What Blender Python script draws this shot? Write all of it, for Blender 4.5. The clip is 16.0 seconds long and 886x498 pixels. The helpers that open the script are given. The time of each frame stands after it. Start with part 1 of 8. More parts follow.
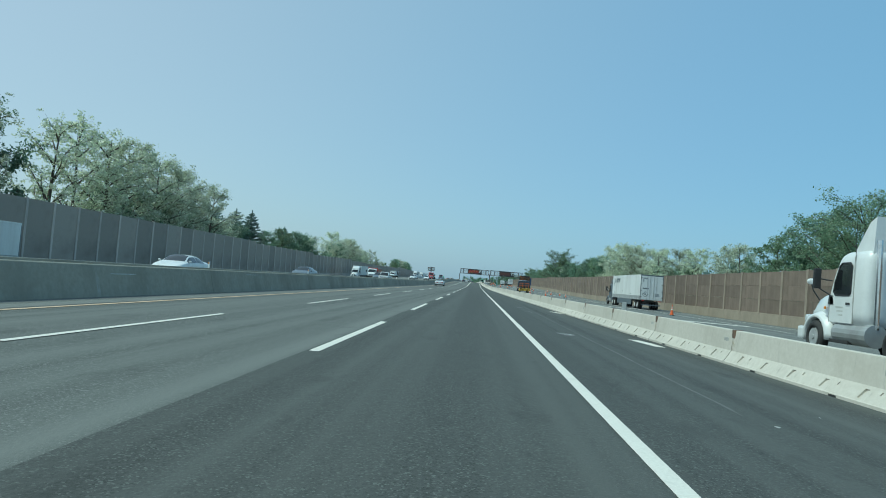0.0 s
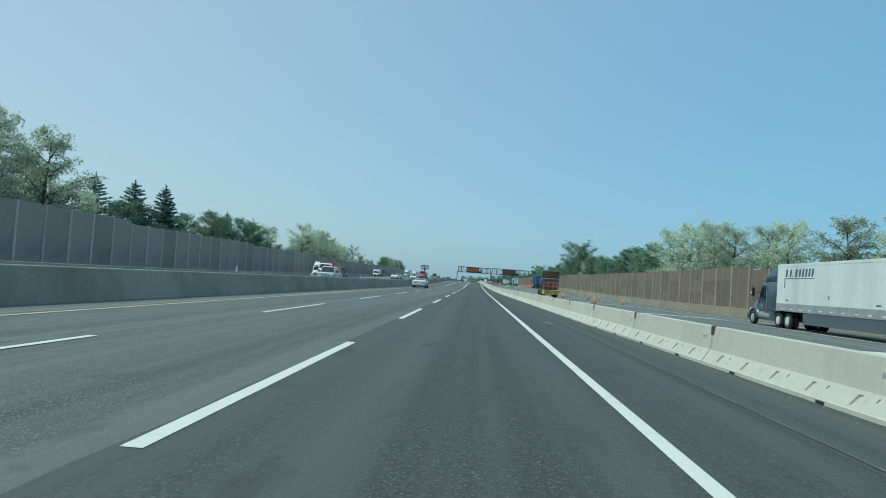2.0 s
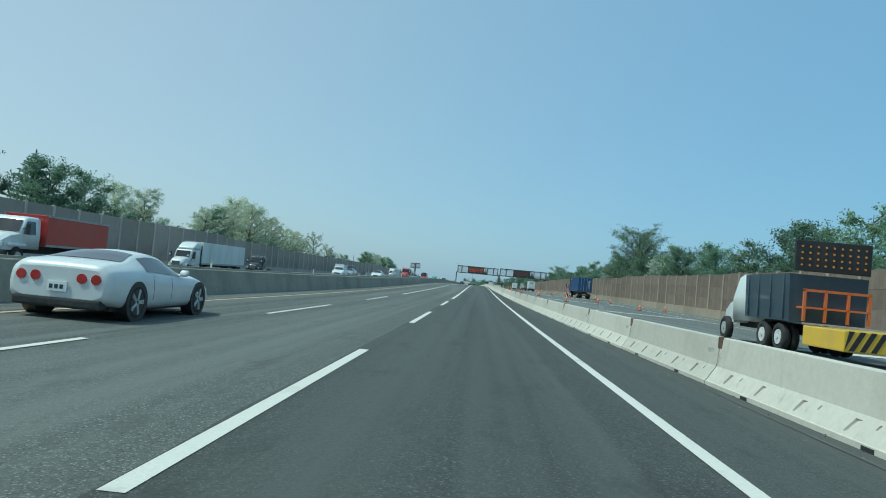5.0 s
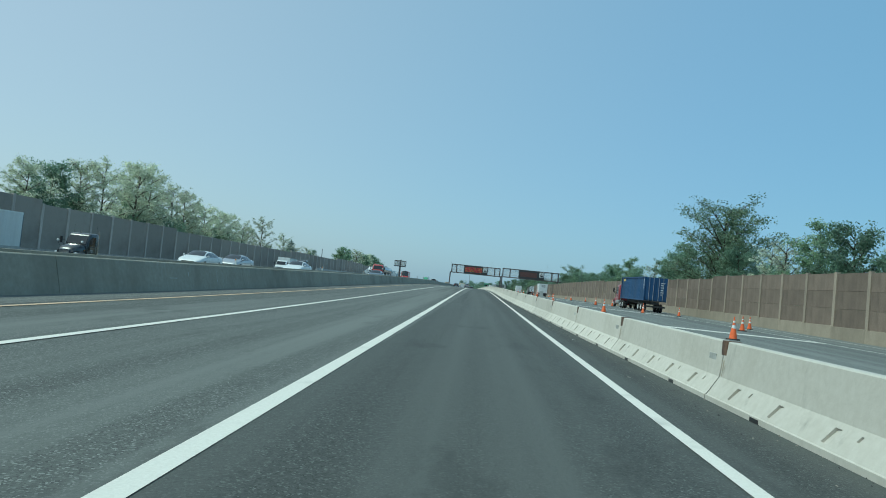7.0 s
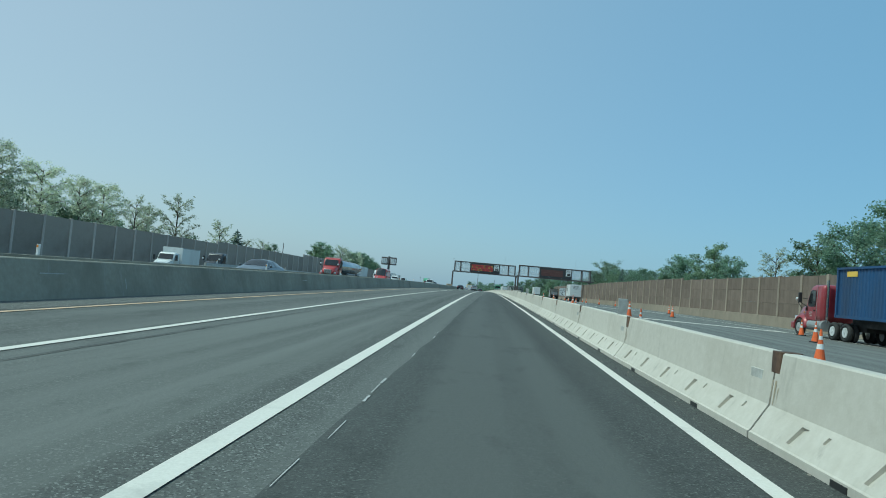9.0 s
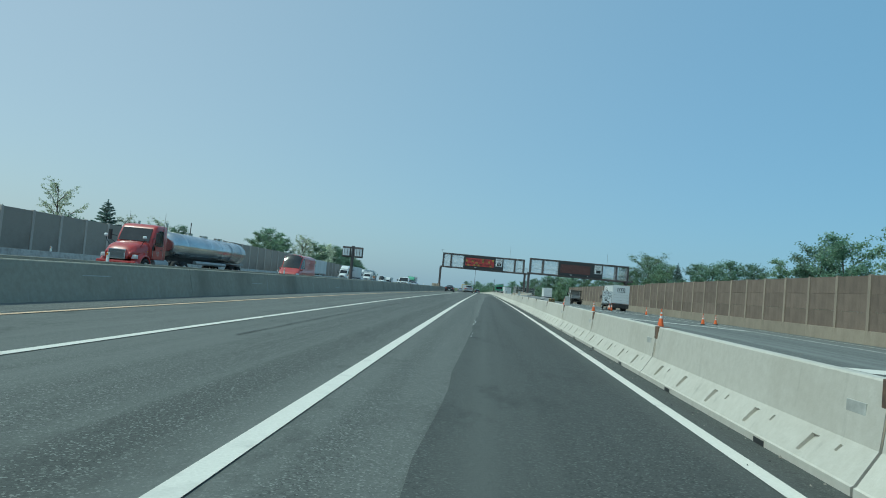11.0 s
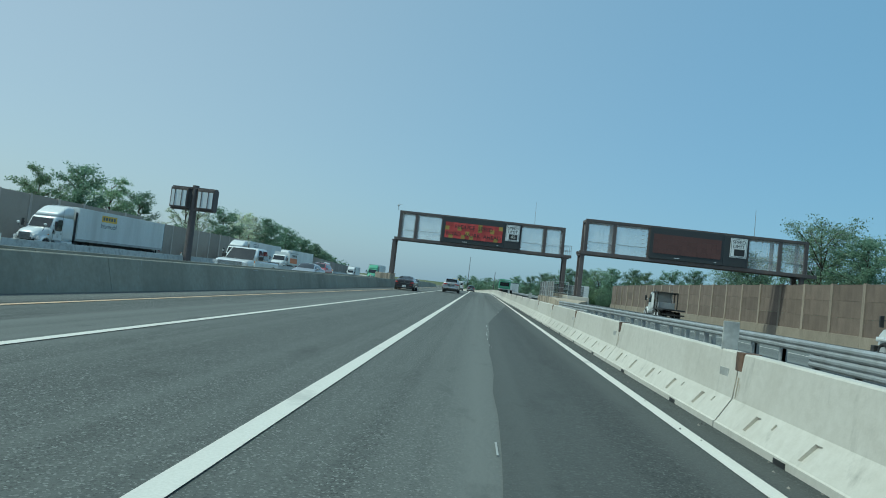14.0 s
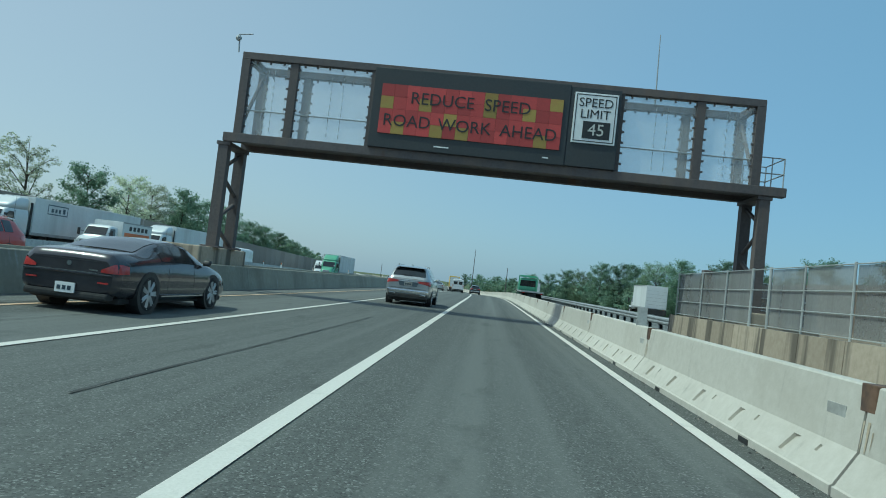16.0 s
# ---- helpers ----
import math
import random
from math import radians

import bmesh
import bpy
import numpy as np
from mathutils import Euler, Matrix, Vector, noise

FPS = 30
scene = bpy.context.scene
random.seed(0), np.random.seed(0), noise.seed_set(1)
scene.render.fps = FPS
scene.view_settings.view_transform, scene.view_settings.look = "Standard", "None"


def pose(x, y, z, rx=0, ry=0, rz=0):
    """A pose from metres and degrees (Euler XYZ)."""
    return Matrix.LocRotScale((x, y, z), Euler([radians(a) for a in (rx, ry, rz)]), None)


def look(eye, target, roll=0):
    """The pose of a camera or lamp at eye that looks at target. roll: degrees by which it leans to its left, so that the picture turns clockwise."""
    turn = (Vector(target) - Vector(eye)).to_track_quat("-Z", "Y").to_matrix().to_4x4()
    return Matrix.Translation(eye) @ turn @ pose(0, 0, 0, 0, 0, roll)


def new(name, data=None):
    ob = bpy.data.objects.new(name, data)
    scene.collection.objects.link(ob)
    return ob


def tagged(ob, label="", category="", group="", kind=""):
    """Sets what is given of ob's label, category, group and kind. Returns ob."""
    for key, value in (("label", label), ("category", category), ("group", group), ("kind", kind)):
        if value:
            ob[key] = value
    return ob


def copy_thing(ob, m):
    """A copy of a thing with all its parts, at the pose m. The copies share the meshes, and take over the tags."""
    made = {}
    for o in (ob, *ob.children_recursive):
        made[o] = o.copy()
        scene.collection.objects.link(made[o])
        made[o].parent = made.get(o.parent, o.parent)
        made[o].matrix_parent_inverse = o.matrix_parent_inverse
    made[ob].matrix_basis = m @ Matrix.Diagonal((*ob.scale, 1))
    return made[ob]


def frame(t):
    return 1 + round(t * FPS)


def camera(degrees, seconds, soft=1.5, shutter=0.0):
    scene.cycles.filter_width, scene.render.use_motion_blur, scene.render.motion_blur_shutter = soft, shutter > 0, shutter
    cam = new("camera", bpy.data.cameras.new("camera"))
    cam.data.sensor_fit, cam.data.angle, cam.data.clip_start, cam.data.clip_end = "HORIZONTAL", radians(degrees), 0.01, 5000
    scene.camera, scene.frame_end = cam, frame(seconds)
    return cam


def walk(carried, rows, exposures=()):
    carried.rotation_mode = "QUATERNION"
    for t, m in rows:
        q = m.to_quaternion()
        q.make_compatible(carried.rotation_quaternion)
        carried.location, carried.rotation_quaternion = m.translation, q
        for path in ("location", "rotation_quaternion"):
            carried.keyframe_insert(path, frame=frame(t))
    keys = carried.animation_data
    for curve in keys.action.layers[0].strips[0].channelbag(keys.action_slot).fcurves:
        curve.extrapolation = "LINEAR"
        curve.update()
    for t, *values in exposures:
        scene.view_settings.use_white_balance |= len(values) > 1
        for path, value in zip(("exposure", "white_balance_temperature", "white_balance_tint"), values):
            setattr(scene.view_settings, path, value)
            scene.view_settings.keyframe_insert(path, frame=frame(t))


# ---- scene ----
# camera: a dashboard-height lens in the right-hand lane, driving steadily along +y
SPEED = 25.9
EYE = 1.188


def grade(y):
    """Slope of the road: level, then a gentle climb, then level again."""
    return 0.0115 * max(0.0, min(1.0, (y - 130) / 80, (350 - y) / 110))


def rise(y):
    """Height that the road has gained by y."""
    g, top = 0.0115, 0.0
    for a, b, s0, s1 in ((130, 210, 0.0, g), (210, 240, g, g), (240, 350, g, 0.0)):
        if y > a:
            d = min(y, b) - a
            top += s0 * d + 0.5 * (s1 - s0) * d * d / (b - a)
    return top


ROWS = [  # seconds, x, yaw, pitch over the local grade, roll
    (0.0, 0.444, 2.759, 2.642, -4.727),
    (0.5, 0.366, 2.865, 2.554, -4.448),
    (1.0, 0.333, 2.827, 2.513, -4.460),
    (1.5, 0.238, 2.630, 2.586, -4.436),
    (2.0, 0.238, 2.711, 2.652, -4.204),
    (2.5, 0.160, 2.665, 2.583, -4.232),
    (3.0, 0.106, 2.902, 2.547, -4.637),
    (3.5, 0.021, 2.846, 2.480, -5.056),
    (4.0, -0.091, 2.963, 2.843, -5.339),
    (6.5, -0.117, 2.728, 2.593, -5.525),
    (7.0, -0.142, 2.750, 2.660, -5.817),
    (7.5, -0.114, 2.867, 2.669, -5.713),
    (8.0, -0.075, 3.107, 2.610, -5.284),
    (8.5, -0.114, 3.472, 2.342, -5.029),
    (9.0, -0.143, 3.539, 2.487, -5.108),
    (11.5, -0.321, 3.189, 2.808, -5.526),
    (12.0, -0.288, 2.875, 2.627, -6.014),
    (12.5, -0.253, 3.162, 2.833, -6.086),
    (13.0, -0.223, 3.188, 2.936, -6.155),
    (13.5, -0.240, 3.330, 2.756, -6.591),
    (14.0, -0.306, 3.063, 2.746, -6.449),
    (14.5, -0.272, 3.207, 2.963, -6.306),
    (15.0, -0.217, 3.394, 2.869, -6.087),
    (15.5, -0.200, 3.532, 2.827, -6.301),
    (16.0, -0.349, 3.663, 2.677, -6.515),
]
cam = camera(66.1, 16.0, soft=1.0, shutter=0.0)
walk(cam, [(t, pose(x, SPEED * t, EYE + rise(SPEED * t), 90 + p + math.degrees(math.atan(grade(SPEED * t))), r, w)) for t, x, w, p, r in ROWS],
     exposures=((0.0, 0.36, 5650, -20), (7.5, 0.33, 5650, -20), (8.5, 0.26, 5650, -20), (9.0, 0.28, 5650, -20), (12.5, 0.22, 5650, -20), (16.0, 0.22, 5650, -20)))

# ---- sky and sun: late-morning sun, high on the left and a little behind ----
SUN_EL, SUN_AZ = 57.0, -108.0     # azimuth clockwise from +y
world = bpy.data.worlds.new("sky")
scene.world = world
world.use_nodes = True
wn = world.node_tree.nodes
sky = wn.new("ShaderNodeTexSky")
sky.sky_type = "NISHITA"
sky.sun_disc = False
sky.sun_elevation, sky.sun_rotation = radians(SUN_EL), radians(SUN_AZ)
sky.air_density, sky.dust_density, sky.ozone_density = 1.0, 1.7, 3.0
sky.altitude = 20
haze_glare = wn.new("ShaderNodeMix")      # thin high haze over the whole sky; windscreen glare is tinted into its whiter sun side
haze_glare.data_type = "RGBA"
haze_glare.inputs[0].default_value = 0.75
way = wn.new("ShaderNodeTexCoord")
apart = wn.new("ShaderNodeSeparateXYZ")
side = wn.new("ShaderNodeMapRange")
side.inputs["From Min"].default_value, side.inputs["From Max"].default_value = -1.0, 1.0
# left-to-right ramp: haze plus the pale windscreen glare, put into the sky colour
tint = wn.new("ShaderNodeValToRGB")
tint.color_ramp.interpolation = "B_SPLINE"
for i, (at, c) in enumerate(((0.20, (0.90, 0.87, 1.0)), (0.47, (0.61, 0.76, 1.07)), (0.76, (0.37, 0.61, 0.945)))):
    el = tint.color_ramp.elements[i] if i < 2 else tint.color_ramp.elements.new(at)
    el.position, el.color = at, (*c, 1)
bright = wn.new("ShaderNodeVectorMath")
bright.operation = "SCALE"
bright.inputs["Scale"].default_value = 3.2
for a, b in ((way.outputs["Generated"], apart.inputs[0]), (apart.outputs["X"], side.inputs["Value"]), (side.outputs["Result"], tint.inputs["Fac"]),
             (tint.outputs["Color"], bright.inputs[0]), (bright.outputs["Vector"], haze_glare.inputs[7])):
    world.node_tree.links.new(a, b)
world.node_tree.links.new(sky.outputs["Color"], haze_glare.inputs[6])
world.node_tree.links.new(haze_glare.outputs[2], wn["Background"].inputs["Color"])
wn["Background"].inputs["Strength"].default_value = 0.15
sun = new("sun", bpy.data.lights.new("sun", "SUN"))
sun.data.energy, sun.data.angle, sun.data.color = 2.1, radians(0.6), (1.0, 0.95, 0.87)
e, a = radians(SUN_EL), radians(SUN_AZ)
sun_way = Vector((math.sin(a) * math.cos(e), math.cos(a) * math.cos(e), math.sin(e)))
sun.matrix_world = look(sun_way * 300, (0, 0, 0))
# ---- materials ----
def mix_rgb(nt, fac, c1, c2, blend="MIX"):
    n = nt.nodes.new("ShaderNodeMix")
    n.data_type, n.blend_type = "RGBA", blend
    for sock, v in ((n.inputs[0], fac), (n.inputs[6], c1), (n.inputs[7], c2)):
        if isinstance(v, (int, float)):
            sock.default_value = v
        elif isinstance(v, tuple):
            sock.default_value = (*v, 1)
        else:
            nt.links.new(v, sock)
    return n.outputs[2]


def ramp(nt, src, lo, hi):
    n = nt.nodes.new("ShaderNodeMapRange")
    n.inputs["From Min"].default_value, n.inputs["From Max"].default_value = lo, hi
    nt.links.new(src, n.inputs["Value"])
    return n.outputs["Result"]


def noise_tex(nt, vec, scale, detail=4.0, rough=0.6):
    n = nt.nodes.new("ShaderNodeTexNoise")
    n.inputs["Scale"].default_value, n.inputs["Detail"].default_value = scale, detail
    n.inputs["Roughness"].default_value = rough
    nt.links.new(vec, n.inputs["Vector"])
    return n.outputs["Fac"]


def surface(name, c1, c2, grain=8.0, wide=0.4, wide_c=None, rough=0.8, metal=0.0, bump=0.15, coat=0.0, vary=0.0,
            stretch=(1, 1, 1), wide_stretch=(1, 1, 1), island=False, emit=None, wide_lo=0.45, wide_hi=0.72):
    """A two-scale weathered surface: fine grain from c1 to c2, wide stains towards wide_c; vary: difference from piece to piece."""
    m = bpy.data.materials.new(name)
    m.use_nodes = True
    nt = m.node_tree
    b = nt.nodes["Principled BSDF"]
    co = nt.nodes.new("ShaderNodeTexCoord").outputs["Object"]

    def mapped(s):
        mp = nt.nodes.new("ShaderNodeMapping")
        mp.inputs["Scale"].default_value = s
        nt.links.new(co, mp.inputs["Vector"])
        return mp.outputs["Vector"]
    fine = noise_tex(nt, mapped(stretch), grain, 5.0, 0.65)
    col = mix_rgb(nt, ramp(nt, fine, 0.3, 0.7), c1, c2)
    big = noise_tex(nt, mapped(wide_stretch), wide, 5.0, 0.62)
    if wide_c is not None:
        col = mix_rgb(nt, ramp(nt, big, wide_lo, wide_hi), col, wide_c)
    if vary:
        if island:
            rnd = nt.nodes.new("ShaderNodeNewGeometry").outputs["Random Per Island"]
        else:
            rnd = nt.nodes.new("ShaderNodeObjectInfo").outputs["Random"]
        h = nt.nodes.new("ShaderNodeHueSaturation")
        nt.links.new(ramp(nt, rnd, 0, 1), h.inputs["Value"])
        mr = h.inputs["Value"].links[0].from_node
        mr.inputs["To Min"].default_value, mr.inputs["To Max"].default_value = 1 - vary, 1 + vary
        nt.links.new(col, h.inputs["Color"])
        col = h.outputs["Color"]
    nt.links.new(col, b.inputs["Base Color"])
    b.inputs["Metallic"].default_value = metal
    b.inputs["Coat Weight"].default_value = coat
    rr = nt.nodes.new("ShaderNodeMapRange")
    rr.inputs["To Min"].default_value, rr.inputs["To Max"].default_value = max(0.03, rough - 0.1), min(1, rough + 0.1)
    nt.links.new(big, rr.inputs["Value"])
    nt.links.new(rr.outputs["Result"], b.inputs["Roughness"])
    if bump:
        bp = nt.nodes.new("ShaderNodeBump")
        bp.inputs["Strength"].default_value, bp.inputs["Distance"].default_value = bump, 0.02
        nt.links.new(fine, bp.inputs["Height"])
        nt.links.new(bp.outputs["Normal"], b.inputs["Normal"])
    if emit:
        nt.links.new(col, b.inputs["Emission Color"])
        b.inputs["Emission Strength"].default_value = emit
    return m


def streaked(m, c, lo=0.56, hi=0.72, scale=2.2):
    """Adds dark dirt runs down an upright surface."""
    nt = m.node_tree
    b = nt.nodes["Principled BSDF"]
    co = nt.nodes.new("ShaderNodeTexCoord").outputs["Object"]
    mp = nt.nodes.new("ShaderNodeMapping")
    mp.inputs["Scale"].default_value = (1, 1, 0.07)
    nt.links.new(co, mp.inputs["Vector"])
    f = noise_tex(nt, mp.outputs["Vector"], scale, 6.0, 0.7)
    blot = noise_tex(nt, co, 1.6, 5.0, 0.65)
    mul = nt.nodes.new("ShaderNodeMath")
    mul.operation = "MULTIPLY"
    nt.links.new(ramp(nt, f, lo, hi), mul.inputs[0])
    nt.links.new(ramp(nt, blot, 0.40, 0.62), mul.inputs[1])
    nt.links.new(mix_rgb(nt, mul.outputs[0], b.inputs["Base Color"].links[0].from_socket, c), b.inputs["Base Color"])
    return m


def paint(name, c, metal=0.0, rough=0.3, coat=0.5):
    """Vehicle paint with a film of road dust."""
    d = tuple(0.8 * v + 0.035 for v in c)
    return surface(name, c, tuple(0.94 * v for v in c), 30, 1.1, d, rough, metal, 0.0, coat)


def leaf_mat(name, c1, c2, c3):
    """Leaves: each leaf its own tint; some light passes through."""
    m = bpy.data.materials.new(name)
    m.use_nodes = True
    nt = m.node_tree
    b = nt.nodes["Principled BSDF"]
    rnd = nt.nodes.new("ShaderNodeNewGeometry").outputs["Random Per Island"]
    col = mix_rgb(nt, ramp(nt, rnd, 0.0, 0.75), c1, c2)
    col = mix_rgb(nt, ramp(nt, rnd, 0.86, 0.9), col, c3)
    ob = nt.nodes.new("ShaderNodeObjectInfo").outputs["Random"]
    h = nt.nodes.new("ShaderNodeHueSaturation")
    mr = nt.nodes.new("ShaderNodeMapRange")
    mr.inputs["To Min"].default_value, mr.inputs["To Max"].default_value = 0.75, 1.3
    nt.links.new(ob, mr.inputs["Value"])
    nt.links.new(mr.outputs["Result"], h.inputs["Value"])
    nt.links.new(col, h.inputs["Color"])
    nt.links.new(h.outputs["Color"], b.inputs["Base Color"])
    b.inputs["Roughness"].default_value = 0.55
    tr = nt.nodes.new("ShaderNodeBsdfTranslucent")
    nt.links.new(h.outputs["Color"], tr.inputs["Color"])
    mx = nt.nodes.new("ShaderNodeMixShader")
    mx.inputs[0].default_value = 0.58
    nt.links.new(b.outputs[0], mx.inputs[1])
    nt.links.new(tr.outputs[0], mx.inputs[2])
    nt.links.new(mx.outputs[0], nt.nodes["Material Output"].inputs["Surface"])
    return m


def road_surface(name, c1, c2):
    """Asphalt: pale and dark stones in a dark binder, wheel-path bands along the road, blotches and stains."""
    m = surface(name, c1, c2, 16, 0.35, tuple(0.78 * v for v in c1), 0.88, bump=0.6, wide_stretch=(1, 0.03, 1), wide_lo=0.48, wide_hi=0.75)
    nt = m.node_tree
    b = nt.nodes["Principled BSDF"]
    col = b.inputs["Base Color"].links[0].from_socket
    co = nt.nodes.new("ShaderNodeTexCoord").outputs["Object"]

    def mapped(s):
        mp = nt.nodes.new("ShaderNodeMapping")
        mp.inputs["Scale"].default_value = s
        nt.links.new(co, mp.inputs["Vector"])
        return mp.outputs["Vector"]
    stones = nt.nodes.new("ShaderNodeTexVoronoi")
    stones.inputs["Scale"].default_value = 75
    nt.links.new(co, stones.inputs["Vector"])
    sep = nt.nodes.new("ShaderNodeSeparateColor")
    nt.links.new(stones.outputs["Color"], sep.inputs["Color"])
    col = mix_rgb(nt, ramp(nt, sep.outputs["Red"], 0.80, 1.0), col, tuple(2.1 * v for v in c2))
    col = mix_rgb(nt, ramp(nt, sep.outputs["Green"], 0.70, 1.0), col, tuple(0.62 * v for v in c1))
    band = noise_tex(nt, mapped((1.0, 0.006, 1)), 1.1, 3.0, 0.6)
    col = mix_rgb(nt, ramp(nt, band, 0.42, 0.66), col, tuple(1.25 * v for v in c2))
    blot = noise_tex(nt, mapped((1, 0.35, 1)), 1.4, 6.0, 0.7)
    col = mix_rgb(nt, ramp(nt, blot, 0.56, 0.80), col, tuple(0.7 * v for v in c1))
    nt.links.new(col, b.inputs["Base Color"])
    return m


